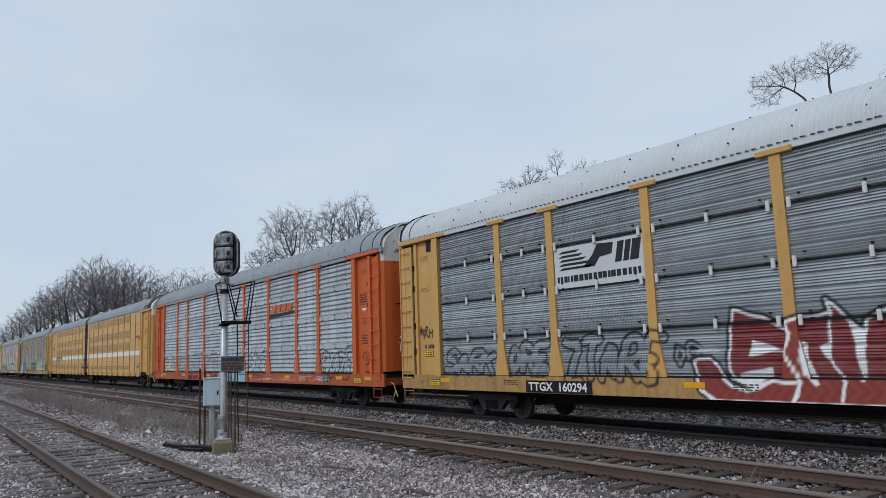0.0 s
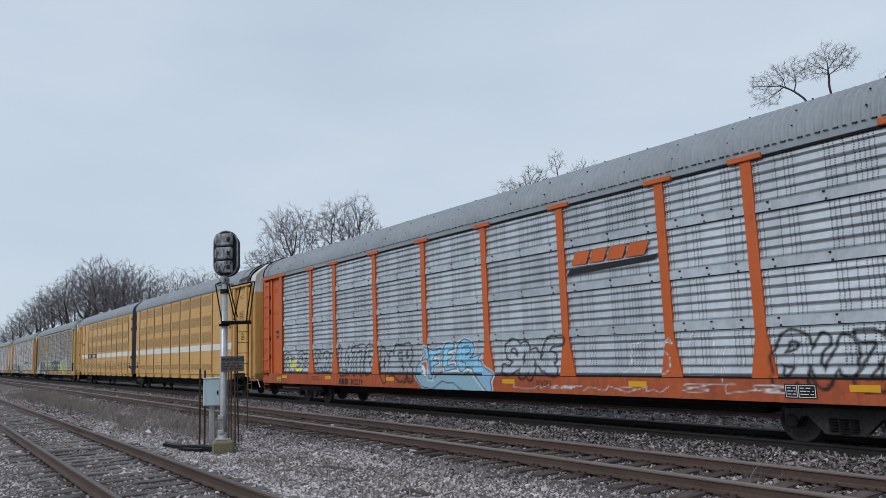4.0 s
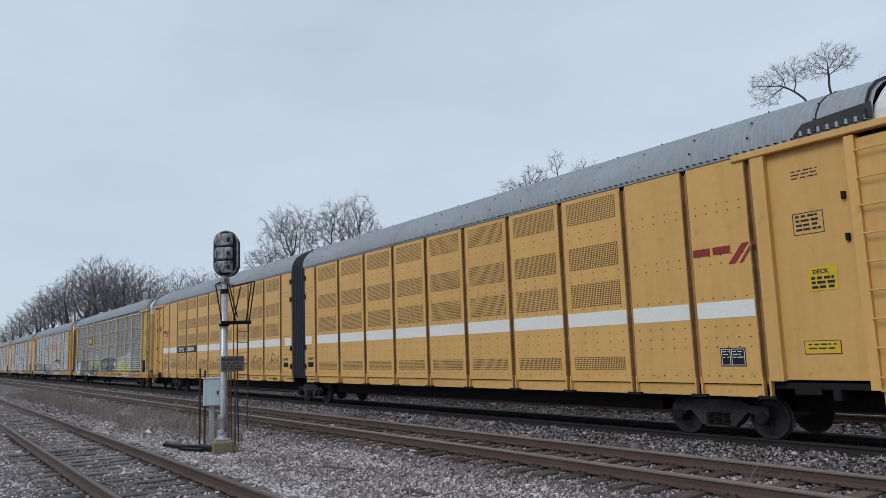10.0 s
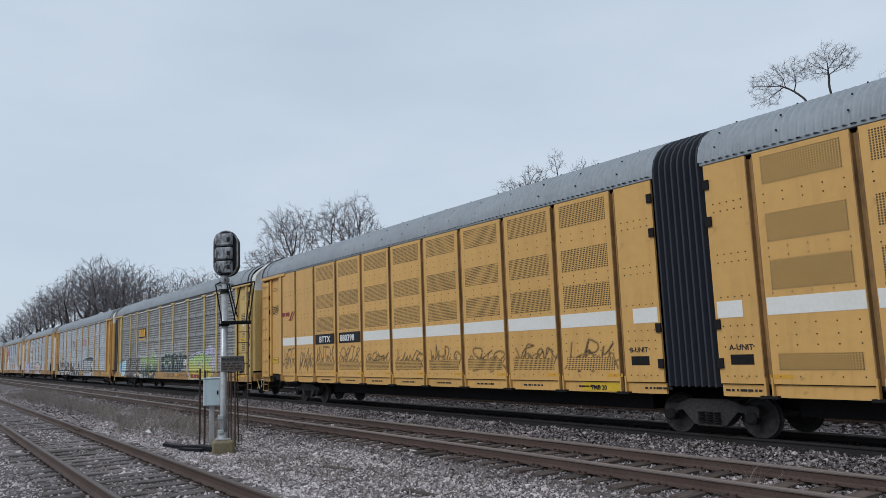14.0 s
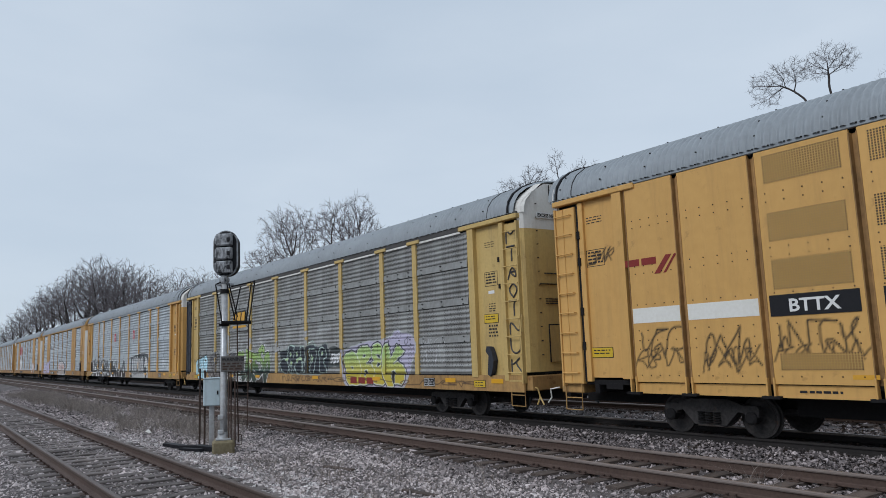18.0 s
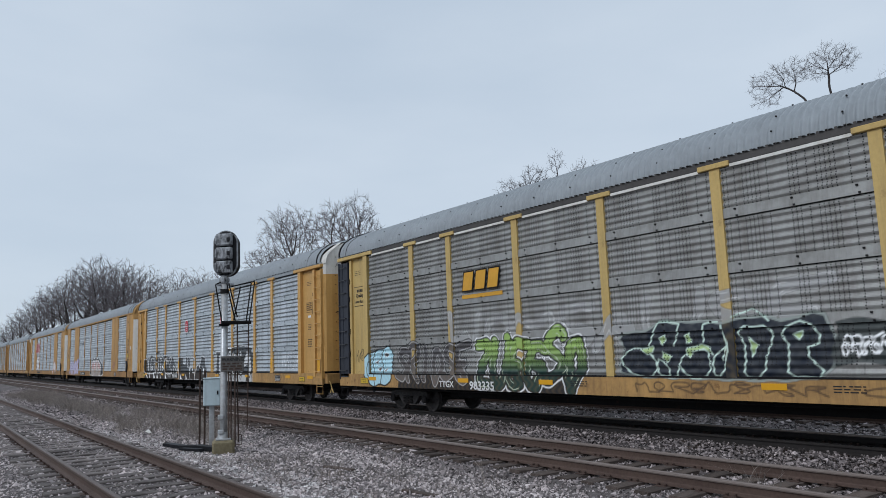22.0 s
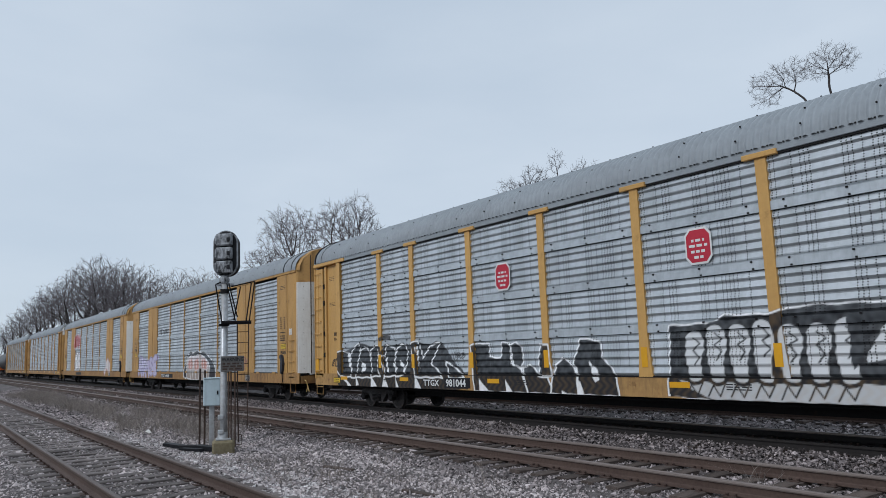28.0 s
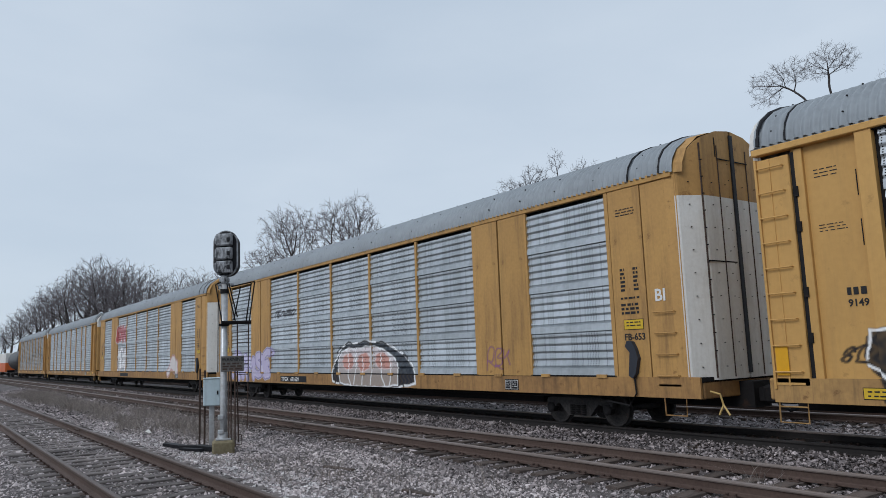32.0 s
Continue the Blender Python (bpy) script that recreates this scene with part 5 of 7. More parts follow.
S3 += [Piece(["-1.15,1.97 -0.76,2.00 -0.33,2.03 -0.01,2.25 0.36,2.13 0.90,2.15 1.31,2.08 1.9,2.2 2.6,2.05 3.1,2.25 3.3,1.8 3.2,1.2 2.4,1.10 1.17,1.12 -1.17,1.17 -1.15,1.42 -0.99,1.66"], NAVY, None, 0.001, (0.30, 0.34, 0.32), 0.05, round_=1)]
S3 += [Piece(["-1.14,1.47 -0.95,1.66 -0.73,1.70 -0.48,1.65 -0.26,1.50 -0.23,1.27 -0.43,1.12 -0.79,1.14 -1.04,1.32", "-0.21,1.48 -0.05,1.41 0.04,1.31 0.06,1.13 -0.23,1.15", "0.27,1.33 0.38,1.49 0.58,1.62 0.85,1.66 0.97,1.57 0.98,1.27 0.83,1.12 0.48,1.12", "1.04,1.48 1.36,1.73 1.39,1.56 1.17,1.14 1.02,1.16", "1.55,2.05 1.75,1.55 1.6,1.14 2.0,1.14 2.15,1.6 2.3,2.0", "2.35,1.95 2.9,2.1 3.1,1.75 2.75,1.6 3.15,1.14 2.4,1.14 2.55,1.6"], NAVY, MINT, 0.032, round_=1)]
S3 += [Piece(["-0.63,1.68 -0.31,1.74 -0.30,1.62 -0.46,1.58", "-0.15,1.86 0.01,1.94 0.03,1.87 -0.08,1.73", "-0.08,1.61 0.15,1.53 0.02,1.41 -0.07,1.50", "0.47,1.90 0.57,1.96 0.60,1.78 0.49,1.76", "0.48,1.67 0.81,1.75 0.98,1.66 1.05,1.53 0.85,1.66 0.62,1.62 0.58,1.49 0.48,1.54", "1.78,1.85 1.95,1.7 1.85,1.5", "2.6,1.85 2.8,1.9 2.7,1.75"], (0.40, 0.55, 0.24), MINT, 0.02)]
S3 += [Piece(["-0.42,1.74 -0.26,1.98 -0.14,2.18 0.08,2.21 0.36,2.13 0.29,1.91 0.18,1.74", "0.86,1.79 0.90,2.10 1.20,2.15", "1.27,2.08 1.37,1.73 1.25,1.46", "0.06,1.13 0.22,1.15 0.27,1.33", "1.5,2.2 1.9,2.35 2.2,2.1"], None, MINT, 0.035, open_=True)]
S3 += [Spray("I", 3.3, 4.1, 1.2, 1.9, 0.001, INKY, INKY, 0.001, panel=(3.3, 4.2, 1.35, 2.0, (0.05, 0.06, 0.06)))] + tags(["EREER"], 3.35, 4.15, 1.4, 1.95, WHITE, 0.035, 6)
LILAC = (0.46, 0.43, 0.56)
S3 += [Piece(["4.27,1.87 4.74,1.96 5.25,2.05 5.50,2.09 5.97,2.17 6.82,2.17 7.40,2.22 7.8,2.5 8.19,2.35 8.7,2.3 9.0,1.9 8.6,1.5 8.45,0.97 8.13,0.72 6.36,0.72 4.62,0.70 4.38,0.89 4.32,1.43"], LILAC, None, 0.001, (0.44, 0.46, 0.45), 0.05, round_=1)]
S3 += [Piece(["4.34,1.65 4.53,1.81 4.93,1.88 5.21,1.80 5.43,1.57 5.57,1.32 5.57,1.05 5.51,0.77 4.82,0.75 4.62,0.89 4.56,1.13 4.43,1.43",
              "5.24,1.80 5.43,1.96 5.79,2.04 6.07,2.03 6.22,1.92 6.27,1.77 6.19,1.63 5.92,1.46 6.23,1.43 6.42,1.27 6.48,1.12 6.44,0.93 6.32,0.83 5.55,0.77 5.57,1.05 5.57,1.32 5.43,1.57",
              "6.29,1.90 6.45,2.07 6.71,2.10 6.93,2.05 7.06,1.94 6.97,1.73 6.87,1.52 7.01,1.41 6.93,1.27 7.05,1.04 7.17,0.88 6.99,0.80 6.63,0.79 6.40,0.87 6.48,1.12 6.42,1.27 6.26,1.46 6.40,1.56 6.25,1.71"], (0.40, 0.56, 0.20), (0.70, 0.74, 0.66), 0.028, NAVY, 0.045, (0.55, 0.44, 0.06)),
       Piece(["7.08,1.96 7.20,2.05 7.35,2.06 7.39,1.86 7.42,1.60 7.66,1.85 7.86,2.01 8.02,1.95 8.23,1.81 7.97,1.66 7.60,1.45 7.87,1.50 8.16,1.40 8.30,1.18 8.28,0.97 8.09,0.83 7.71,0.84 7.72,1.09 7.67,1.26 7.51,1.22 7.62,0.91 7.62,0.76 7.28,0.73 7.17,0.88 7.05,1.04 6.93,1.27 7.01,1.41 6.97,1.73"], (0.40, 0.56, 0.20), (0.70, 0.74, 0.66), 0.028, NAVY, 0.045, (0.55, 0.44, 0.06))]
S3 += [Piece(["4.87,1.37 5.06,1.34 4.96,1.24", "5.65,1.67 5.76,1.77 5.89,1.76 5.81,1.67", "5.79,1.27 5.96,1.27 6.01,1.17 5.91,1.06 5.84,1.08", "6.51,1.74 6.73,1.73 6.88,1.59 6.66,1.63", "6.54,1.41 6.70,1.48 6.85,1.45 6.68,1.33", "7.47,1.22 7.63,1.27 7.74,1.14 7.72,0.87 7.61,0.83 7.52,1.12"], NAVY, (0.70, 0.74, 0.66), 0.022)]
S3 += [Piece(["4.18,1.9 4.27,1.99 4.36,1.9 4.27,1.80", "8.28,2.1 8.40,2.23 8.52,2.1 8.40,1.97"], LILAC, NAVY, 0.025, round_=2)]
S3 += tags(["PAMP", "ENS"], 9.15, 10.35, 1.45, 2.3, (0.55, 0.55, 0.56), 0.03, 10) + tags(["MOREUSTER", "GRAN", "OINER"], -1.0, 12.0, 0.78, 1.08, (0.10, 0.06, 0.04), 0.025, 30) + tags(["KAEVA"], -12.6, -11.8, 1.5, 2.0, line=0.02, seed=3)
GRAIN[0] = 0.021
CARS["fourth"] = (-105.97, autorack(-105.97, "yellow_pale", "steel_dirty", "yellow autorack with dirty grey pressed sides, covered in graffiti", "roof_grey", S3, soft_wave, flare=0.0, marks=(-11.4, -6.58, -3.4, 2.2, 6.6, 10.6, 12.6), black_ladder=-1, dark_eave=True))
TAR = (0.016, 0.018, 0.022)
S4 = [Piece(["-12.02,1.88 -11.02,1.85 -10.32,2.12 -9.60,1.95 -9.02,2.02 -8.95,1.73 -8.63,2.05 -8.13,1.93 -7.65,2.04 -7.40,1.90 -7.0,2.1 -6.3,1.9 -5.7,2.05 -5.2,1.5 -4.6,1.1 -4.5,0.71 -10.94,0.71 -11.85,0.71 -11.75,1.10 -12.08,1.32"], TAR, None, 0.001, (0.02, 0.02, 0.024), 0.05, round_=1)]
S4 += [Piece(["-12.00,1.88 -11.54,1.89 -11.07,1.83 -10.93,1.17 -10.89,1.02 -11.64,1.04 -11.91,1.26 -12.08,1.32", "-10.99,1.76 -10.69,2.00 -10.35,2.13 -10.28,1.98 -10.35,1.78 -10.50,1.42 -10.58,1.01 -10.89,1.00 -10.92,1.27", "-10.32,1.83 -10.16,1.94 -9.93,1.98 -9.77,1.91 -9.67,1.76 -9.58,1.41 -9.57,1.02 -10.58,1.01 -10.49,1.42"], TAR, WHITE, 0.05),
       Piece(["-9.63,1.88 -9.38,1.99 -9.12,2.03 -9.09,1.79 -9.15,1.27 -8.97,1.07 -9.56,1.04 -9.58,1.41", "-9.07,1.74 -8.72,1.66 -8.66,1.96 -8.55,2.04 -8.31,1.96 -8.11,1.89 -8.15,1.40 -8.09,1.09 -8.73,1.04 -8.84,1.41", "-8.09,1.75 -7.96,1.93 -7.69,2.03 -7.49,1.96 -7.41,1.82 -7.46,1.39 -7.59,1.31 -7.63,1.12 -8.08,1.05 -8.14,1.40", "-7.2,2.05 -6.8,2.1 -6.6,1.6 -6.2,1.95 -5.7,2.02 -6.2,1.45 -5.6,1.05 -7.0,1.05 -7.1,1.5", "-5.5,1.5 -5.0,1.3 -4.6,1.05 -5.3,1.03"], TAR, WHITE, 0.05)]
S4 += [Piece(["-11.19,1.80 -11.06,1.83 -10.99,1.42 -10.91,1.21 -11.09,1.37", "-10.23,1.55 -9.93,1.42 -10.00,1.22 -10.17,1.22 -10.24,1.11", "-9.15,1.96 -9.08,1.96 -9.12,1.27 -9.22,1.31", "-8.69,1.59 -8.59,1.66 -8.56,1.31 -8.49,1.18 -8.62,1.20", "-8.27,1.47 -8.14,1.44 -8.03,1.31 -8.13,1.18", "-7.85,1.55 -7.76,1.57 -7.73,1.47 -7.60,1.40 -7.62,1.18 -7.70,1.18 -7.69,1.33 -7.84,1.42", "-7.0,1.9 -6.85,1.95 -6.8,1.3"], WHITE, None, 0.001, None, 0.0),
       Piece(["-10.56,1.03 -10.53,1.03 -10.39,0.75 -10.60,0.74", "-9.56,1.04 -9.50,1.03 -9.22,0.73 -9.62,0.73", "-8.78,1.04 -8.72,1.04 -8.53,0.73 -8.91,0.74", "-8.08,1.05 -8.05,0.96 -7.93,0.75 -8.09,0.74", "-11.62,0.99 -11.35,1.02 -10.90,0.71 -11.15,0.72 -11.24,0.84", "-7.0,1.02 -6.9,1.0 -6.7,0.73 -7.05,0.73"], WHITE, None, 0.001, None, 0.0)]
S4 += [Piece(["-4.3,1.9 -3.92,1.96 -3.54,1.92 -3.56,1.60 -3.10,1.57 -3.06,1.95 -2.74,1.92 -2.71,1.44 -2.37,1.26 -2.21,0.98 -2.13,0.71 -4.2,0.70", "-2.75,1.88 -2.51,1.94 -2.32,1.81 -2.24,1.49 -2.36,1.30 -2.63,1.38", "-2.33,1.32 -2.03,1.40 -1.72,1.14 -1.42,1.12 -1.31,0.88 -1.36,0.71 -2.13,0.71 -2.21,1.04", "-1.66,1.88 -1.35,1.84 -1.32,1.43 -1.25,1.10 -1.73,1.12 -1.73,1.54", "-1.17,1.37 -0.92,1.55 -0.70,1.42 -0.48,1.13 -0.49,0.71 -1.36,0.71 -1.25,1.10", "-0.61,1.42 -0.37,1.96 0.21,1.89 0.28,1.52 0.48,1.32 0.66,1.10 0.69,0.71 -0.50,0.71 -0.46,1.13"], TAR, WHITE, 0.05),
       Piece(["-0.14,1.45 0.09,1.27 0.18,1.07 0.06,1.01 -0.07,1.16", "-0.46,1.06 -0.38,1.01 -0.31,0.73 -0.52,0.74", "-0.99,0.82 -0.80,0.72 -1.00,0.71", "-2.93,1.03 -2.69,0.74 -2.93,0.73", "-3.97,1.05 -3.63,0.74 -4.00,0.73"], WHITE, None, 0.001, None, 0.0)]
S4 += [Piece(["1.92,0.79 2.04,2.12 2.97,2.13 3.24,2.26 4.04,2.23 4.75,2.34 5.82,2.32 6.62,2.25 6.84,1.91 6.80,0.71 2.79,0.71"], TAR, WHITE, 0.04), Piece(["2.04,0.84 2.17,1.09 2.97,1.05 6.75,1.07 6.75,0.72 2.97,0.72"], (0.50, 0.51, 0.52), INKY, 0.03)]
rnd = random.Random(14)
for k in range(7):
    cx, tall = 2.58 + 0.472 * k, rnd.uniform(2.04, 2.2)
    S4 += [Piece([f"{cx - 0.20},1.02 {cx - 0.26},1.6 {cx - 0.23},{tall - 0.12} {cx - 0.02},{tall} {cx + 0.21},{tall - 0.1} {cx + 0.24},1.65 {cx + 0.10},1.3 {cx + 0.20},1.02"], (0.58, 0.59, 0.60), INKY, 0.07, round_=2)]
    S4 += [Piece([f"{cx - 0.02},{tall - 0.2} {cx + 0.1},{tall - 0.32} {cx - 0.06},{tall - 0.42} {cx + 0.09},{tall - 0.56} {cx - 0.03},{tall - 0.7}", f"{cx - 0.25},0.78 {cx - 0.1},1.0 {cx},0.8 {cx + 0.15},1.02"], None, INKY, 0.03, open_=True)]
S4 += [Piece(["5.42,2.23 5.91,2.21 5.95,1.86 5.64,1.45 5.42,1.26", "1.96,0.76 1.99,1.21 2.35,0.98 2.79,0.74", "6.00,0.74 6.26,1.26 6.44,0.74"], TAR, None, 0.001), Piece(["5.55,1.31 5.82,1.86 6.13,2.14 6.44,1.96 6.62,1.45 6.57,0.93 6.35,0.98 6.17,1.45 5.91,1.40"], (0.58, 0.59, 0.60), INKY, 0.07, round_=1)]
S4 += tags(["XOS", "ZOA"], 9.85, 11.55, 1.28, 2.05, WHITE, 0.035, 8) + tags(["URS"], -5.2, -4.55, 1.5, 1.8, line=0.028, seed=9)
S4 += [Spray("I", -9.3, -8.7, 2.15, 2.3, 0.001, INKY, INKY, 0.001, panel=(-9.0, -8.35, 2.15, 2.32, (0.03, 0.03, 0.032)))] + tags(["STO"], -12.5, -11.9, 1.35, 1.72, line=0.045, seed=21)
CARS["fifth"] = (-134.55, autorack(-134.55, "yellow", "steel", "yellow autorack with clean galvanised sides and red octagon emblems", "roof_grey", S4, flare=0.07))


def panel_rack(x, label, sprays=()):
    """The older kind: flush yellow panels between the corrugated bays and white corner doors."""
    car = empty("autorack_car", pose(x, YC, 0), label, "freight car", "cars of the train")
    mat = "yellow_old"
    underframe(car, 13.6, mat, sprays, (-10.0, 10.0))
    cuts = [-11.6, -8.98, -6.94, -4.16, -1.38, 1.38, 4.16, 6.94, 8.98, 11.6]
    for i, (a, b) in enumerate(zip(cuts, cuts[1:])):
        if i in (1, 7):
            m = (a + b) / 2
            for p, q in ((a, m - 0.01), (m + 0.01, b)):
                plate("plain_panel", car, mat, p + 0.02, q - 0.02, 1.13, 5.02, -HALF - 0.01, 0.06, nz=3, sprays=sprays)
            continue
        for k in range(4):
            plate("side_panel", car, "steel", a + 0.05, b - 0.05, 1.15 + 0.95 * k, 2.09 + 0.95 * k, -HALF + 0.04, 0.05, wave, 40, sprays)
    for a in cuts:
        plate("post", car, mat, a - 0.05, a + 0.05, 1.13, 5.02, -HALF - 0.006, 0.06, nz=2, sprays=sprays)
    for k in range(14):
        q = -11.2 + 22.4 * k / 13
        part("sill_clip", Shape().box(q - 0.14, q + 0.14, -HALF - 0.03, -HALF + 0.02, 1.10, 1.17), mat, car)
    part("roof_rail", Shape().box(-13.3, 13.3, -HALF - 0.02, -HALF + 0.08, 5.03, 5.17, 0.01), mat, car)
    part("roof_rail", Shape().box(-13.5, 13.5, HALF - 0.08, HALF + 0.02, 5.03, 5.17), mat, car)
    part("roof", roof_mesh(26.7, "roof_grey"), None, car)
    roof_bolts(car, -13.0, 13.0)
    far_side(car, 11.6, "steel", mat)
    for s in (-1, 1):
        a, b = sorted((s * 11.66, s * 12.5))
        plate("end_panel", car, mat, a, b, 1.13, 5.02, -HALF, 0.05, nz=3, sprays=sprays)
        a, b = sorted((s * 12.52, s * 13.12))
        plate("end_panel", car, mat, a, b, 1.13, 5.02, -HALF + 0.015, 0.05, nz=3, sprays=sprays)
        ladder(car, mat, s * 12.68, s * 13.16, -HALF - 0.05, 0.95, 2.6, 4)
        end_door(car, s, "white", mat, 4.64, 1.06, 13.36, FOLD, ARCH)
        for y, dx in ((-1.02, 13.62), (-0.5, 13.66), (0.5, 13.66)):
            part("door_hinge", Shape().box(*sorted((s * dx, s * (dx + 0.035))), y - 0.009, y + 0.009, 1.1, 5.7), "rusty", car)
        bolt = Shape()
        for k in range(9):
            for dx, y in ((13.52, -1.27), (13.69, -0.75), (13.69, -0.3), (13.69, 0.3), (13.69, 0.75)):
                bolt.box(*sorted((s * (dx - 0.02), s * (dx + 0.008))), y - 0.008, y + 0.008, 1.3 + 0.45 * k, 1.316 + 0.45 * k)
        tagged(part("door_bolts", bolt, "under", car), kind="stuff")
        part("corner_post", Shape().prism([(s * 13.12, -HALF + 0.01), (s * 13.36, -HALF + 0.05), (s * 13.36, -HALF + 0.16), (s * 13.12, -HALF + 0.16)], 1.0, 5.15, "z"), mat, car)
        part("end_sill", Shape().box(*sorted((s * 13.0, s * 13.6)), -HALF + 0.1, HALF - 0.1, 0.72, 1.06, 0.02), "yellow_old_sill", car)
        part("sill_step", Shape().tube([(s * 13.25, -HALF + 0.03, 0.8), (s * 13.24, -HALF + 0.03, 0.40), (s * 12.76, -HALF + 0.03, 0.40), (s * 12.75, -HALF + 0.03, 0.8)], 0.016, 5), "yellow_old_sill", car)
    return car


S5 = [Piece(["-1.3,0.72 -1.35,1.3 -1.0,1.7 -0.7,1.98 -0.2,2.16 0.4,2.1 1.0,2.19 1.6,2.12 2.2,2.1 2.8,1.9 3.3,1.7 3.9,1.3 3.95,0.72"], NAVY, WHITE, 0.045, WHITE, 0.03, round_=1),
      Piece(["-0.95,1.3 -0.9,1.75 -0.3,2.0 0.4,1.95 1.2,2.03 1.9,1.96 2.5,1.75 2.95,1.5 3.0,1.1 2.95,0.72 -0.75,0.72 -0.8,1.1"], (0.60, 0.54, 0.55), WHITE, 0.05, INKY, 0.04, (0.33, 0.28, 0.25), round_=1),
      Piece(["-0.65,1.42 -0.55,1.78 0.1,1.84 0.2,1.4 -0.2,1.2", "0.4,1.4 0.5,1.78 1.15,1.84 1.3,1.35 0.8,1.15", "1.6,1.35 1.65,1.82 2.2,1.8 2.65,1.5 2.4,1.25"], (0.52, 0.24, 0.19), (0.62, 0.50, 0.49), 0.04, round_=1),
      Piece(["-0.3,1.95 -0.15,1.5 -0.2,1.1 0.0,0.76", "0.3,1.9 0.35,1.2 0.2,0.8", "0.75,1.7 0.85,1.2 0.75,0.8", "1.4,1.95 1.45,1.3 1.3,0.8", "1.95,1.75 2.0,1.1 2.2,0.78", "2.5,1.6 2.6,1.0 2.45,0.78"], None, WHITE, 0.05, open_=True, round_=1),
      Piece(["-1.0,1.85 -0.75,2.02 -0.5,1.95", "-0.35,2.1 -0.05,2.2 0.2,2.08", "0.55,2.12 1.0,2.2 1.4,2.1", "1.75,2.12 2.1,2.14 2.4,2.0", "3.1,1.6 3.4,1.75 3.6,1.4", "-1.2,1.4 -0.95,1.15 -1.15,0.8", "3.2,1.4 3.15,1.0 3.3,0.75"], None, INKY, 0.07, open_=True, round_=1),
      Spray("ROMSE", -11.4, -6.9, 0.80, 2.1, 0.14, (0.50, 0.46, 0.64), (0.16, 0.13, 0.34), 0.045, (0.62, 0.62, 0.68), seed=5)]
S5 += tags(["PBK"], 7.3, 8.35, 1.28, 1.88, (0.26, 0.09, 0.28), 0.03, 4) + tags(["IEASO"], -6.85, -4.4, 3.3, 3.75, (0.05, 0.05, 0.06), 0.07, 5)
S6 = [Spray("SXK", -7.3, -4.4, 3.1, 4.5, 0.22, (0.42, 0.06, 0.07), (0.6, 0.58, 0.58), 0.05, WHITE, seed=4), Spray("A", 6.3, 8.5, 0.85, 2.2, 0.2, (0.66, 0.62, 0.62), (0.45, 0.08, 0.08), 0.06, WHITE, seed=6), Spray("MEXO", -6.8, -4.2, 1.2, 2.9, 0.12, WHITE, (0.5, 0.3, 0.3), 0.05, seed=8)]
S7 = tags(["WEREBOS", "XENOAR", "MERTA"], -11.5, 11.5, 0.9, 2.3, WHITE, 0.05, 3, 0.12)
S8 = tags(["KREWON", "LAMEOS"], -10.5, 8, 1.3, 2.4, WHITE, 0.05, 5, 0.1)
GRAIN[0] = 0.03
CARS["sixth"] = (-163.2, panel_rack(-163.2, "older yellow autorack with flush panels and white corner doors", S5))
GRAIN[0] = 0.06
CARS["seventh"] = (-191.8, panel_rack(-191.8, "older yellow autorack with a red and white faded emblem", S6))
GRAIN[0] = 0.09
CARS["eighth"] = (-220.4, autorack(-220.4, "yellow_old", "steel", "rusty yellow autorack with silver sides and graffiti", "roof_grey", S7))
CARS["ninth"] = (-249.0, autorack(-249.0, "yellow_old", "steel_dirty", "brown-yellow autorack with dull sides", "roof_grey", S8))

tank = empty("tank_car", pose(-272.0, YC, 0), "black tank car behind the autoracks", "freight car", "cars of the train")
g = Shape()
g.lathe([(0.3, -7.2), (1.0, -7.0), (1.4, -6.5), (1.5, -5.8), (1.5, 5.8), (1.4, 6.5), (1.0, 7.0), (0.3, 7.2)], (0, 0, 2.6), "x", 24)
part("tank", g, "tank", tank, smooth=True)
part("dome", Shape().lathe([(0.4, 4.0), (0.4, 4.4), (0.3, 4.45)], (0, 0, 0), "z", 14), "tank", tank)
part("underframe", Shape().box(-7.6, 7.6, -0.4, 0.4, 0.7, 1.15).box(-7.8, -7.2, -1.4, 1.4, 0.8, 1.1).box(7.2, 7.8, -1.4, 1.4, 0.8, 1.1), "under", tank)
for x in (-5.6, 5.6):
    truck(tank, x)
CARS["tank"] = (-272.0, tank)

hop = empty("hopper_car", pose(-289.5, YC, 0), "orange and white car far back in the train", "freight car", "cars of the train")
part("body", Shape().box(-7.5, 7.5, -1.5, 1.5, 2.3, 3.9, 0.05), "white", hop)
part("lower_body", Shape().box(-7.5, 7.5, -1.5, 1.5, 0.8, 2.3, 0.05), "orange", hop)
for x in (-5.6, 5.6):
    truck(hop, x)
CARS["hopper"] = (-289.5, hop)

# ---------------------------------------------------------------- lettering, plates and emblems on the cars
FACE = -HALF - 0.004                  # just proud of sills and flat sheets
BOARD = -HALF - 0.008


def board(car, mat, x0, x1, z0, z1, y=BOARD, name="plate", label=""):
    return part(name, Shape().box(x0, x1, y, y + 0.006, z0, z1), mat, car, label)


def warn(car, x, z, w=0.55, h=0.2, y=FACE):
    """Yellow notice with a black rim and small writing."""
    board(car, "black_paint", x - 0.012, x + w + 0.012, z - 0.012, z + h + 0.012, y - 0.002, "notice_rim")
    board(car, "sign_yellow", x, x + w, z, z + h, y - 0.006, "notice")
    bars(car, "ink", x + 0.06, y - 0.007, z + h - 0.04, w - 0.12, 2, 0.022, 0.065)


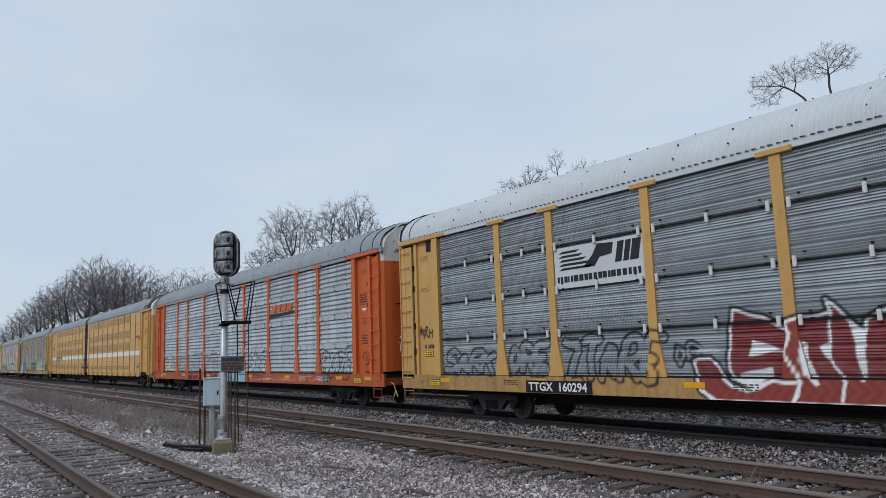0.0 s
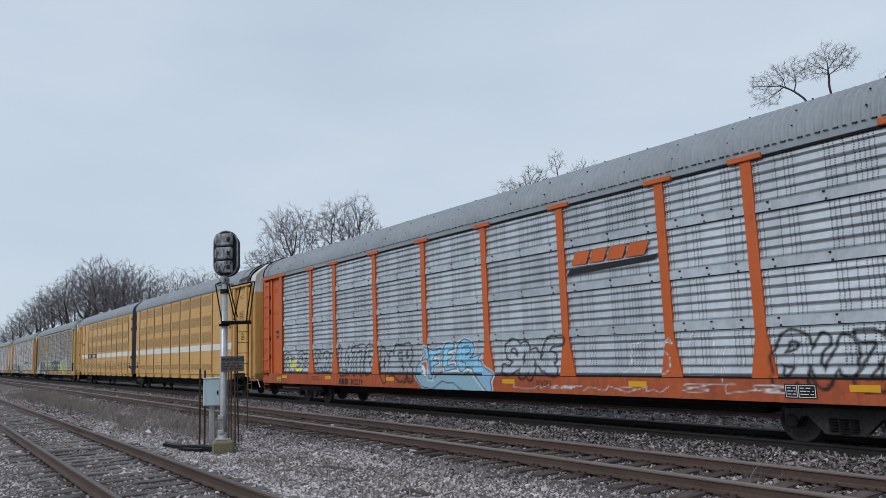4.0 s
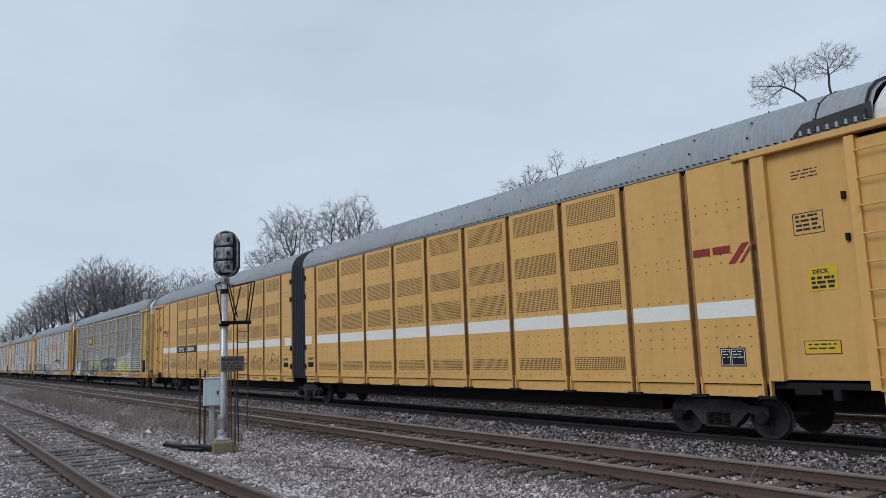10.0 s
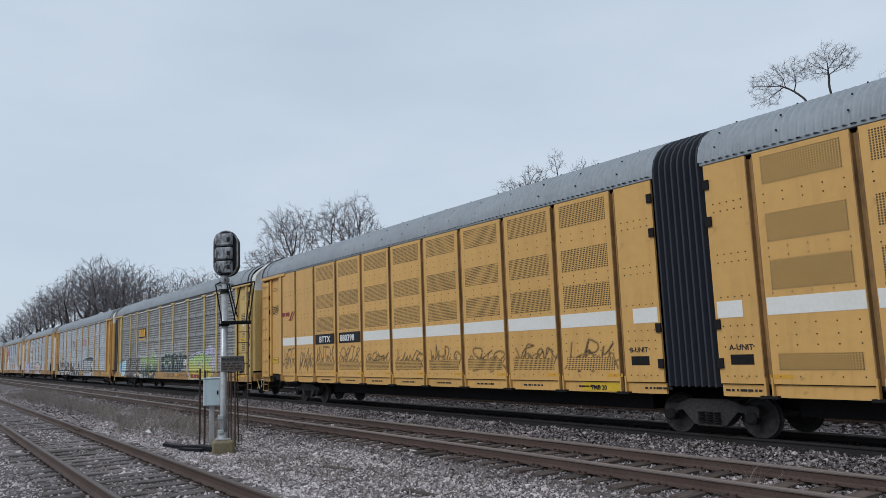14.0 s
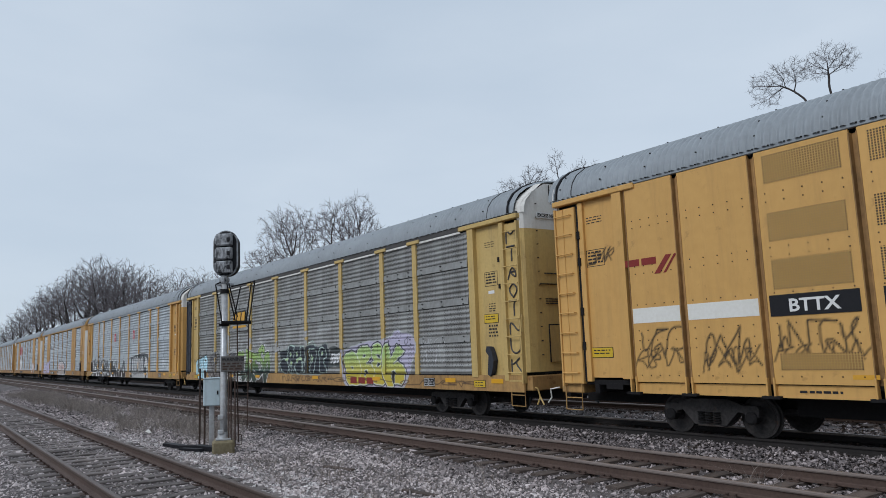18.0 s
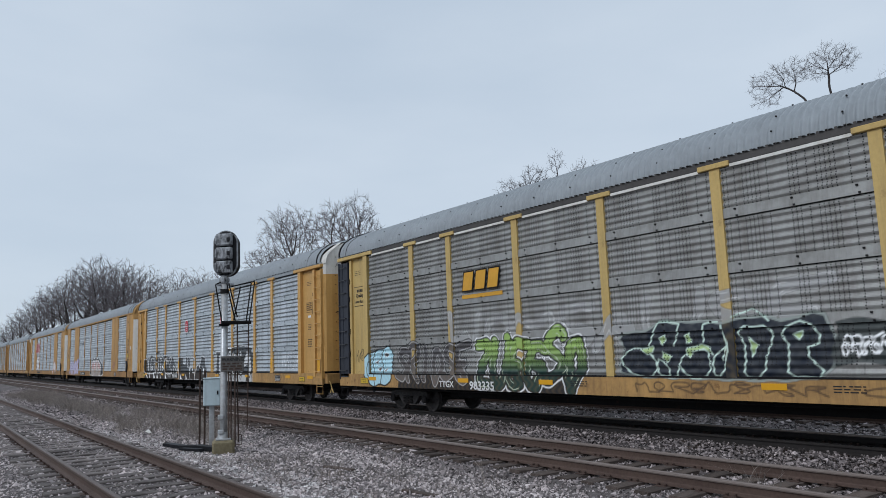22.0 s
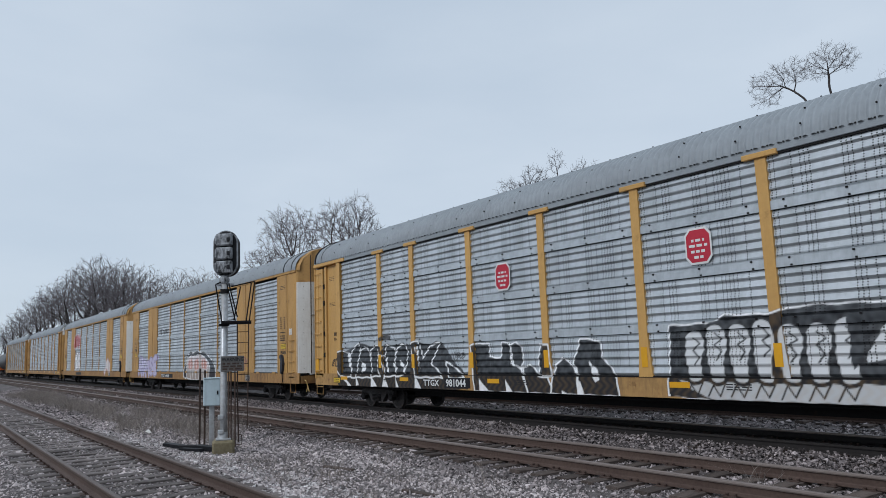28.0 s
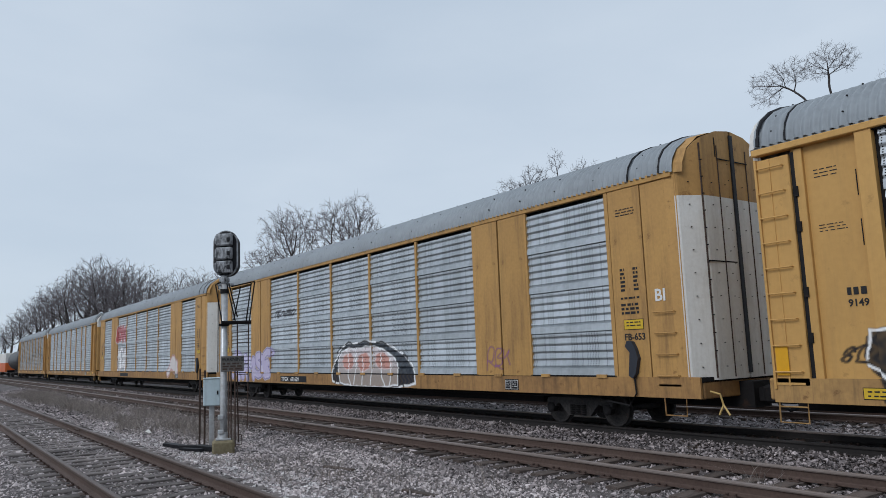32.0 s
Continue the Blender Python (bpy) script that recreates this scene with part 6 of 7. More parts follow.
def data_block(car, x, z, y, mat="ink"):
    """Frame with rows of small figures, as on the end panels."""
    for a, b, c, d in ((0, 0.52, 0, 0.012), (0, 0.52, 0.36, 0.372), (0, 0.012, 0, 0.372), (0.508, 0.52, 0, 0.372)):
        board(car, mat, x + a, x + b, z + c, z + d, y - 0.004, "data_frame")
    bars(car, mat, x + 0.05, y - 0.004, z + 0.33, 0.42, 4, 0.035, 0.075)


def stencil(car, x0, x1, z0, z1, y):
    """Black panel with two thinly framed cells of small writing."""
    board(car, "black_paint", x0, x1, z0, z1, y, "consolidated_stencil")
    mid = x0 + 0.42 * (x1 - x0)
    for a, b in ((x0 + 0.02, mid - 0.01), (mid + 0.01, x1 - 0.02)):
        g = Shape()
        for c, d, e, f in ((a, b, z0 + 0.02, z0 + 0.03), (a, b, z1 - 0.03, z1 - 0.02), (a, a + 0.01, z0 + 0.03, z1 - 0.03), (b - 0.01, b, z0 + 0.03, z1 - 0.03)):
            g.box(c, d, y - 0.003, y, e, f)
        part("stencil_frame", g, "letter_white", car)
        bars(car, "letter_white", a + 0.03, y, z1 - 0.06, b - a - 0.06, 3, 0.014, 0.05)


def slant(outline_x0, x1, z0, z1, k):
    return [(outline_x0, z0), (x1, z0), (x1 + k, z1), (outline_x0 + k, z1)]


for key in ("first", "second", "fourth", "fifth", "eighth", "ninth"):
    car = CARS[key][1]
    for sgn in (-1, 1):
        xb = (11.96 if key == "second" else 12.1) if sgn > 0 else -12.7
        yb = -HALF + 0.10
        bars(car, "ink", xb + 0.1, yb - 0.001, 4.55, 0.4, 3, 0.016, 0.06)
        if sgn > 0:
            data_block(car, xb + 0.05, 3.4, yb)
            board(car, "letter_white", xb + 0.18, xb + 0.42, 3.2, 3.28, yb - 0.004, "small_label")
            bars(car, "ink", xb + 0.18, yb - 0.001, 2.95, 0.26, 4, 0.022, 0.06)
            bars(car, "ink", xb + 0.14, yb - 0.001, 2.4, 0.36, 4, 0.045, 0.085, seed=8)
        else:
            bars(car, "ink", xb + 0.1, yb - 0.001, 3.62, 0.45, 3, 0.014, 0.05, seed=12)
        warn(car, sgn * 11.9 - 0.24, 0.83, 0.46, 0.16)
    for q in (-8.9, -2.6, 3.2, 9.3):
        bars(car, "ink", q, FACE + 0.002, 1.02, 0.5, 3, 0.02, 0.045, seed=int(q * 7))
    stencil(car, 9.3, 9.85, 0.80, 1.04, FACE)
first, second, third, fourth, fifth, sixth, seventh = (CARS[k][1] for k in ("first", "second", "third", "fourth", "fifth", "sixth", "seventh"))

# first car
board(first, "black_paint", -8.1, -5.98, 0.74, 1.02, BOARD, "number_plate")
lettering("TTGX  160294", -8.0, BOARD - 0.003, 0.79, 0.27, "letter_white", first, wide=1.12)
board(first, "roof_white", -6.93, -4.36, 3.08, 4.02, -HALF + 0.015, "emblem_board", "pale grey emblem board")
for k in range(5):
    part("emblem_stripe", Shape().prism(slant(-6.78, -6.2 - 0.1 * k + 0.35, 3.50 + 0.095 * k, 3.55 + 0.095 * k, 0.12), -HALF + 0.008, -HALF + 0.015, "y"), "ink", first)
part("emblem_horse", Shape().prism([(-6.05, 3.5), (-5.7, 3.5), (-5.55, 3.68), (-5.2, 3.72), (-5.15, 3.95), (-5.6, 3.98), (-5.75, 3.75)], -HALF + 0.008, -HALF + 0.015, "y"), "ink", first)
for a, b in ((-5.12, -4.95), (-4.9, -4.76), (-4.72, -4.5)):
    part("emblem_bar", Shape().prism(slant(a, b, 3.52, 3.95, 0.1), -HALF + 0.008, -HALF + 0.015, "y"), "ink", first)
bars(first, "ink", -6.85, -HALF + 0.012, 3.36, 2.4, 1, 0.14, 0.2)
clip_mesh = Shape().box(-0.035, 0.035, -0.045, 0.0, -0.09, 0.09, 0.008).mesh("sheet_clip")
clip_mesh.materials.append(M["white"])
for a in BAYS[1:-1]:
    for z in FIRST_LAPS[1:4]:
        for q in (-0.19, 0.19):
            part("sheet_clip", clip_mesh, None, first, at=pose(a + q, -HALF, z))
for a, b in zip(BAYS, BAYS[1:]):
    for z in FIRST_LAPS[1:4]:
        part("sheet_clip", clip_mesh, None, first, at=pose((a + b) / 2, -HALF + 0.01, z + 0.01))

for a, b in zip(BAYS, BAYS[1:]):
    for z in FIRST_LAPS[1:4]:
        part("sheet_seam", Shape().box(a + 0.1, b - 0.1, -HALF + 0.004, -HALF + 0.03, z - 0.018, z + 0.018), "under", first)

warn(first, -12.5, 1.64, 0.42, 0.17, -HALF + 0.095)
bars(first, "ink", -12.48, -HALF + 0.096, 1.98, 0.10, 1, 0.11, 0.2)
lettering("28282", -12.34, -HALF + 0.094, 1.87, 0.15, "ink", first, wide=0.95)
part("panel_hole", Shape().box(-12.28, -12.06, -HALF + 0.08, -HALF + 0.098, 4.66, 4.97), "black_paint", first)

# second car
for a, b in ((4.55, 5.0), (5.08, 5.5), (5.58, 6.02), (6.1, 6.6)):
    part("emblem_bar", Shape().prism(slant(a, b, 3.58, 3.86, 0.14), -HALF + 0.002, -HALF + 0.008, "y"), "orange", second)
part("emblem_swoosh", Shape().prism([(4.4, 3.36), (6.8, 3.46), (6.95, 3.56), (4.5, 3.50)], -HALF + 0.002, -HALF + 0.008, "y"), "ink", second)
bars(second, "ink", -6.75, FACE, 0.97, 0.62, 1, 0.2, 0.3)
lettering("302219", -5.95, FACE, 0.77, 0.27, "ink", second, wide=1.05)
bars(second, "ink", -12.42, -HALF + 0.095, 2.84, 0.32, 1, 0.12, 0.2)
lettering("22719", -12.42, -HALF + 0.095, 2.52, 0.17, "ink", second)

# articulated car
for sgn, a in ((1, 17.82), (-1, -19.14)):
    part("emblem_bar", Shape().box(a, a + 0.36, FACE - 0.004, FACE, 3.36, 3.50), "maroon", third)
    part("emblem_bar", Shape().box(a + 0.42, a + 0.78, FACE - 0.004, FACE, 3.36, 3.50), "maroon", third)
    part("emblem_slash", Shape().prism(slant(a + 0.72, a + 0.86, 3.16, 3.51, 0.30), FACE - 0.004, FACE, "y"), "maroon", third)
    part("emblem_slash", Shape().prism(slant(a + 0.94, a + 1.0, 3.16, 3.51, 0.28), FACE - 0.004, FACE, "y"), "maroon", third)
board(third, "black_paint", -16.05, -14.55, 2.17, 2.53, -HALF - 0.012, "number_plate")
lettering("BTTX", -15.72, -HALF - 0.015, 2.24, 0.30, "letter_white", third, wide=1.15)
board(third, "black_paint", -14.2, -12.68, 2.17, 2.53, -HALF - 0.012, "number_plate")
lettering("880398", -14.1, -HALF - 0.015, 2.24, 0.30, "letter_white", third, wide=1.12)
lettering("A-UNIT", 0.85, FACE, 1.62, 0.14, "ink", third)
lettering("B-UNIT", -1.42, FACE, 1.62, 0.14, "ink", third)
for a in (0.86, -1.4):
    board(third, "under", a, a + 0.45, 1.36, 1.54, FACE, "builder_plate")
board(third, "sign_yellow", -2.85, -1.75, 0.82, 1.0, -HALF + 0.042, "notice")
lettering("TMB 20", -2.6, -HALF + 0.036, 0.85, 0.14, "ink", third)
stencil(third, 18.22, 18.72, 1.33, 1.66, FACE)
for xx in (19.75, -20.3):
    data_block(third, xx, 3.5, -HALF + 0.10)
    warn(third, xx, 1.53, 0.58, 0.2, -HALF + 0.095)
    bars(third, "ink", xx + 0.05, -HALF + 0.099, 4.6, 0.45, 3, 0.02, 0.06)
warn(fourth, 12.08, 2.46, 0.55, 0.21, -HALF + 0.095)
board(third, "sign_yellow", 19.92, 20.4, 2.55, 2.95, -HALF + 0.093, "clearance_notice")
lettering("DECK", 20.0, -HALF + 0.090, 2.83, 0.1, "ink", third)
bars(third, "ink", 19.97, -HALF + 0.092, 2.78, 0.38, 3, 0.045, 0.075)
for k in range(10):
    a = -15.7 + 1.82 * k
    bars(third, "ink", a, -HALF + 0.045, 0.93, 0.7, 1, 0.04, 0.05, seed=k)
    if abs(a + 1.1) > 1.2:
        board(third, "gold", a + 0.9, a + 1.3, 1.12, 1.19, FACE, "reflector")


def cap_writing(car, x, y0, z, size, white):
    """The height notice on the curved end doors, read from the front."""
    w = size * 9.2
    if white:
        part("notice", Shape().box(x, x + 0.006, y0 - 0.03, y0 + w, z - 0.03, z + size * 0.95), "letter_white", car)
    ob = lettering("EXCESS HEIGHT CAR", 0, 0, 0, size, "ink", car)
    ob.matrix_basis = Matrix(((0, 0, 1, x + 0.009), (1, 0, 0, y0), (0, 1, 0, z), (0, 0, 0, 1))) @ Matrix.Diagonal((size * 0.9, size, 1, 1))


for car, x, white in ((second, 13.60, False), (third, 21.65, True), (fourth, 13.80, True), (fifth, 13.80, False)):
    cap_writing(car, x + 0.006, -1.0, 5.02, 0.125, white)
    body = "orange" if car is second else "yellow_pale" if car is fourth else "yellow"
    part("door_pocket", Shape().box(x - 0.015, x + 0.012, -0.78, -0.36, 1.42, 2.32, 0.006), body, car)
    part("pocket_slot", Shape().box(x - 0.01, x + 0.014, -0.80, -0.78, 1.42, 2.32), "under", car)
    part("pocket_slot", Shape().box(x - 0.01, x + 0.014, -0.80, -0.36, 2.32, 2.345), "under", car)
    for z, rows, w, h in ((3.62, 1, 0.72, 0.03), (2.98, 3, 0.5, 0.025)):
        rnd = random.Random(int(10 * z))
        g = Shape()
        for r_ in range(rows):
            q = -0.85
            while q < -0.85 + w:
                step = rnd.uniform(0.05, 0.13)
                g.box(x - 0.01, x + 0.005, q, q + step * 0.8, z - 0.055 * r_ - h, z - 0.055 * r_)
                q += step
        tagged(part("lettering", g, "ink", car), kind="stuff")
for k, ch in enumerate("SRAS"):
    g = Shape().tube([(13.61, -0.95 + 0.05 * k + 0.30 * px, 2.06 - 0.24 * k + 0.26 * pz) for px, pz in glyph(ch)], 0.013, 4)
    part("sprayed_letter", g, "letter_white", second)

# fourth car: gold emblem, number, quality sign
for a in (-6.45, -5.92, -5.39):
    for mat_, grow_, lift in (("under", 0.035, 0.0), ("gold", 0.0, 0.004)):
        part("emblem_block", Shape().prism(slant(a - grow_, a + 0.40 + grow_, 3.36 - grow_, 3.84 + grow_, 0.10), -HALF - 0.002 - lift, -HALF + 0.006 - lift, "y"), mat_, fourth)
board(fourth, "gold", -6.48, -4.8, 3.14, 3.24, -HALF, "emblem_bar")
lettering("TTGX", -7.68, BOARD - 0.003, 0.80, 0.23, "letter_white", fourth, wide=1.1)
lettering("983335", -6.3, BOARD - 0.003, 0.76, 0.30, "letter_white", fourth, wide=1.15)
board(fourth, "ink", -12.66, -11.90, 3.36, 4.02, -HALF + 0.096, "maker_sign_frame")
board(fourth, "yellow_pale", -12.64, -11.92, 3.38, 4.0, -HALF + 0.09, "maker_sign")
lettering("Quality", -12.52, -HALF + 0.086, 3.66, 0.17, "ink", fourth)
lettering("Auto Rack", -12.58, -HALF + 0.086, 3.47, 0.14, "ink", fourth)
bars(fourth, "ink", -12.45, -HALF + 0.088, 3.92, 0.4, 1, 0.09, 0.1)
for a in (4.9, 5.45, 6.0):
    board(fourth, "maroon", a, a + 0.42, 0.82, 1.02, FACE - 0.003, "emblem_bar")
for k, ch in enumerate("MTAOTNUK"):
    g = Shape()
    stroke = [(13.13 + 0.36 * px, -HALF + 0.05, 4.40 - 0.455 * k + 0.37 * pz) for px, pz in glyph(ch)]
    part("sprayed_letter", g.tube(stroke, 0.024, 4), "fascia", fourth)

# fifth car: red octagons and number
for cx in (2.86, -2.86):
    oct_ = [(cx + a, 3.58 + b) for a, b in ((0.29, 0.22), (0.18, 0.35), (-0.18, 0.35), (-0.29, 0.22), (-0.29, -0.22), (-0.18, -0.35), (0.18, -0.35), (0.29, -0.22))]
    inner = [(cx + 0.88 * (a - cx), 3.58 + 0.88 * (b - 3.58)) for a, b in oct_]
    part("emblem_rim", Shape().prism(oct_, -HALF + 0.001, -HALF + 0.006, "y"), "letter_white", fifth)
    part("emblem", Shape().prism(inner, -HALF - 0.003, -HALF + 0.002, "y"), "red", fifth)
    for dz, w in ((0.13, 0.14), (0.03, 0.2), (-0.08, 0.16), (-0.19, 0.1)):
        bars(fifth, "letter_white", cx - w, -HALF - 0.004, 3.58 + dz, 2 * w, 1, 0.05, 0.13, seed=int(100 * w))
board(fifth, "black_paint", -5.52, -4.36, 0.78, 1.05, BOARD, "number_plate")
lettering("TTGX", -6.55, BOARD - 0.003, 0.82, 0.24, "letter_white", fifth, wide=1.2)
lettering("981044", -5.45, BOARD - 0.003, 0.82, 0.27, "letter_white", fifth, wide=1.12)
bars(fifth, "ink", -12.27, -HALF + 0.095, 2.56, 0.3, 1, 0.12, 0.2)
lettering("9149", -12.27, -HALF + 0.095, 2.26, 0.16, "ink", fifth)
for a in BAYS[1:-1]:
    board(fifth, "reflect", a - 0.075, a + 0.075, 1.32, 1.72, -HALF - 0.016, "reflector")
for sgn in (-1, 1):
    board(fifth, "reflect", *sorted((sgn * 13.28, sgn * 13.5)), 1.18, 1.66, -HALF - 0.03, "reflector")

# sixth and seventh car
for car in (sixth, seventh):
    for k, sgn in enumerate((-1, 1)):
        xb = 11.85 if sgn > 0 else -12.35
        bars(car, "ink", xb + 0.02, FACE, 3.35, 0.12, 6, 0.05, 0.085)
        bars(car, "ink", xb + 0.36, FACE, 3.35, 0.12, 6, 0.05, 0.085, seed=4)
        bars(car, "ink", xb, FACE, 2.75, 0.5, 1, 0.04, 0.085)
        bars(car, "ink", xb, FACE, 2.62, 0.45, 3, 0.05, 0.085, seed=6)
        bars(car, "ink", xb, FACE, 4.6, 0.5, 3, 0.02, 0.06)
        warn(car, xb + 0.05, 2.09, 0.48, 0.19, FACE)
    board(car, "black_paint", -5.85, -3.45, 0.80, 1.02, BOARD, "number_plate")
    stencil(car, 8.0, 8.5, 0.78, 1.04, BOARD)
lettering("TTGX   691629", -5.75, BOARD - 0.003, 0.83, 0.21, "letter_white", sixth, wide=1.2)
lettering("FB-653", 11.88, FACE, 1.87, 0.19, "ink", sixth)
lettering("BI", 12.7, FACE + 0.012, 2.62, 0.34, "letter_white", sixth)
for car in (sixth, seventh):
    g = Shape().prism([(12.0, 1.15), (12.06, 1.62), (11.95, 1.74), (12.0, 1.86), (12.12, 1.84), (12.2, 1.7), (12.26, 1.5), (12.18, 1.2), (12.1, 1.1)], -HALF - 0.10, -HALF - 0.0, "y")
    part("hand_brake_cover", g, "black", car, "black cover over the brake wheel")
    part("brake_rod", Shape().tube([(12.1, -HALF - 0.05, 1.2), (12.12, -HALF - 0.04, 0.8), (11.9, -HALF, 0.55), (11.2, -HALF + 0.1, 0.62)], 0.02, 5), "under", car)
g = Shape().prism([(12.3, 1.15), (12.36, 1.62), (12.25, 1.74), (12.3, 1.86), (12.42, 1.84), (12.5, 1.7), (12.56, 1.5), (12.48, 1.2), (12.4, 1.1)], -HALF - 0.06, -HALF + 0.08, "y")
part("hand_brake_cover", g, "black", fourth, "black cover over the brake wheel")
g = Shape().tube([(12.55 + 0.2 * math.cos(q), -HALF - 0.02, 1.65 + 0.2 * math.sin(q)) for q in np.linspace(0, 2 * math.pi, 21)], 0.02, 5)
g.box(12.35, 12.7, -HALF + 0.0, -HALF + 0.1, 1.2, 1.5, 0.02)
for k in range(4):
    g.tube([(12.55, -HALF - 0.02, 1.65), (12.55 + 0.2 * math.cos(k * 1.571), -HALF - 0.02, 1.65 + 0.2 * math.sin(k * 1.571))], 0.014, 4)
part("hand_brake", g, "orange_sill", second)
# bent roof edge at the front of the articulated car
part("bent_flap", Shape().prism([(19.95, 5.14), (21.25, 5.14), (21.25, 5.40), (20.15, 5.33)], -HALF - 0.045, -HALF - 0.025, "y"), "tank", third, "bent dark sheet at the roof edge")

# ---------------------------------------------------------------- signal beside the track
SX, SY = -17.16, 5.89
sig = empty("railway_signal", pose(SX, SY, -0.3, 0, 0, 71), "weathered three-lamp signal on a silver mast with ladder", "railway signal")
g = Shape().box(-0.25, 0.25, -0.25, 0.25, -0.15, 0.22, 0.05)
part("footing", g, "concrete", sig, "stained mossy concrete footing")
part("mast", Shape().lathe([(0.085, 0.25), (0.082, 0.9), (0.078, 4.0)], (0, 0, 0), "z", 18), "mast", sig, "flaking silver mast", smooth=True)
part("base_casting", Shape().box(-0.17, 0.17, -0.17, 0.17, 0.22, 0.26, 0.01).lathe([(0.14, 0.26), (0.125, 0.34), (0.095, 0.40)], (0, 0, 0), "z", 16), "mast", sig)
part("mast_fitting", Shape().box(-0.13, 0.0, -0.15, -0.05, 0.68, 0.80, 0.02), "mast", sig)
part("mast_fitting", Shape().box(-0.13, 0.02, -0.15, -0.05, 0.36, 0.46, 0.02), "mast", sig)
OVAL = [(0.31 * math.cos(a), 4.575 + (0.26 if math.sin(a) > 0 else -0.26) + 0.30 * math.sin(a)) for a in np.linspace(0, 2 * math.pi, 40, endpoint=False)]
head = part("backboard", Shape().prism(OVAL, -0.03, 0.0, "y"), "signal_black", sig, "worn black oval backboard", at=pose(0.03, -0.02, 0, 0, 0, -24))
part("rim", Shape().prism(OVAL, 0.0, 0.012, "y").prism([(0.9 * a, 4.575 + 0.95 * (b - 4.575)) for a, b in OVAL], -0.045, -0.03, "y"), "black_paint", head)
part("hood_box", Shape().prism([(0.86 * a - 0.05, 4.575 + 0.93 * (b - 4.575)) for a, b in OVAL], 0.012, 0.34, "y"), "black_paint", head)
for z in (4.24, 4.57, 4.90):
    h = part("lamp_housing", Shape().box(-0.19, 0.20, -0.17, -0.045, z - 0.145, z + 0.145, 0.025), "signal_black", head)
    part("latch", Shape().box(0.10, 0.17, -0.20, -0.17, z - 0.05, z + 0.04, 0.008), "black_paint", h)
    part("hinge", Shape().box(-0.20, -0.15, -0.19, -0.16, z - 0.10, z + 0.10, 0.006), "signal_black", h)
    part("label", Shape().box(-0.10, 0.02, -0.176, -0.17, z + 0.03, z + 0.10), "signal_black", h)
part("neck", Shape().lathe([(0.09, 3.86), (0.12, 3.92), (0.12, 3.97), (0.06, 4.06)], (0, 0, 0), "z", 12), "signal_black", sig)
part("cross_arm", Shape().box(-0.16, 0.22, -0.05, 0.03, 3.80, 3.86, 0.01), "signal_black", sig)
part("clamp", Shape().lathe([(0.095, 3.62), (0.095, 3.72)], (0, 0, 0), "z", 14), "under", sig)
for a, b in (((-0.20, 3.83), (-0.05, 2.93)), ((-0.20, 3.83), (0.0, 3.93)), ((0.10, 3.86), (0.30, 3.05)), ((0.16, 3.78), (0.70, 3.90)), ((0.37, 3.78), (0.22, 2.98)), ((0.70, 3.90), (0.57, 2.93)), ((0.62, 3.86), (0.50, 2.93)), ((0.05, 3.86), (0.26, 2.93))):
    part("handrail", Shape().tube([(a[0], -0.05, a[1]), (b[0], -0.05, b[1])], 0.016, 5), "under", sig)
part("platform", Shape().box(-0.07, 0.62, -0.20, 0.25, 2.89, 2.92).box(-0.07, 0.62, -0.20, -0.18, 2.89, 2.96), "under", sig)
part("bracket", Shape().box(-0.12, 0.12, -0.10, -0.06, 2.84, 2.90), "under", sig)
part("ladder_rail", Shape().tube([(0.30, -0.05, 2.9), (0.31, -0.05, 1.2), (0.34, -0.05, 0.15)], 0.017, 5), "rusty", sig)
part("ladder_rail", Shape().tube([(0.56, -0.05, 2.9), (0.545, -0.05, 1.2), (0.53, -0.05, 0.45)], 0.013, 5), "rusty", sig)
for k in range(9):
    part("rung", Shape().tube([(0.30, -0.05, 0.7 + 0.25 * k), (0.55, -0.05, 0.7 + 0.25 * k)], 0.008, 5), "rusty", sig)
for k, (dx, z1) in enumerate(((0.12, 1.85), (0.17, 1.8), (0.26, 1.85))):
    part("cable_pipe", Shape().tube([(dx, -0.10, 0.05), (dx - 0.01, -0.09, z1)], 0.018, 6), "rusty", sig)
part("step_iron", Shape().tube([(0.12, -0.12, 0.10), (0.40, -0.12, 0.10), (0.40, -0.12, 0.32), (0.33, -0.12, 0.34)], 0.014, 5), "rusty", sig)
part("warning_board", Shape().box(-0.07, 0.45, -0.16, -0.13, 1.78, 2.14, 0.008), "board_grey", sig, "rusted grey warning board")
lettering("WARNING", -0.05, -0.163, 2.02, 0.125, "ink", sig, wide=0.82)
bars(sig, "rusty", -0.03, -0.161, 1.98, 0.44, 3, 0.035, 0.062)

case = empty("instrument_case", pose(-19.1, 6.25, -0.3, 0, 0, 71), "pale grey metal instrument case on a post", "instrument case")
part("post", Shape().box(-0.065, 0.065, -0.06, 0.06, -0.15, 0.92, 0.01), "mast", case)
part("cabinet", Shape().box(-0.21, 0.21, -0.2, 0.2, 0.90, 1.58, 0.02), "case", case)
part("cover", Shape().box(-0.225, 0.225, -0.215, 0.215, 1.58, 1.61, 0.008), "case", case)
part("latch", Shape().box(0.12, 0.16, -0.215, -0.2, 1.18, 1.28), "under", case)
for k, (dx, dy, h) in enumerate(((-19.35, 6.02, 1.85), (-19.2, 6.10, 1.80))):
    p = part("steel_post", Shape().box(-0.024, 0.024, -0.006, 0.006, -0.2, h).box(-0.005, 0.005, -0.03, 0.006, -0.2, h), "rusty", None, at=pose(dx, dy, -0.3, 0, 0, 60 + 20 * k))
    tagged(p, "rusty thin steel post beside the instrument case", "post", "rusty steel posts")
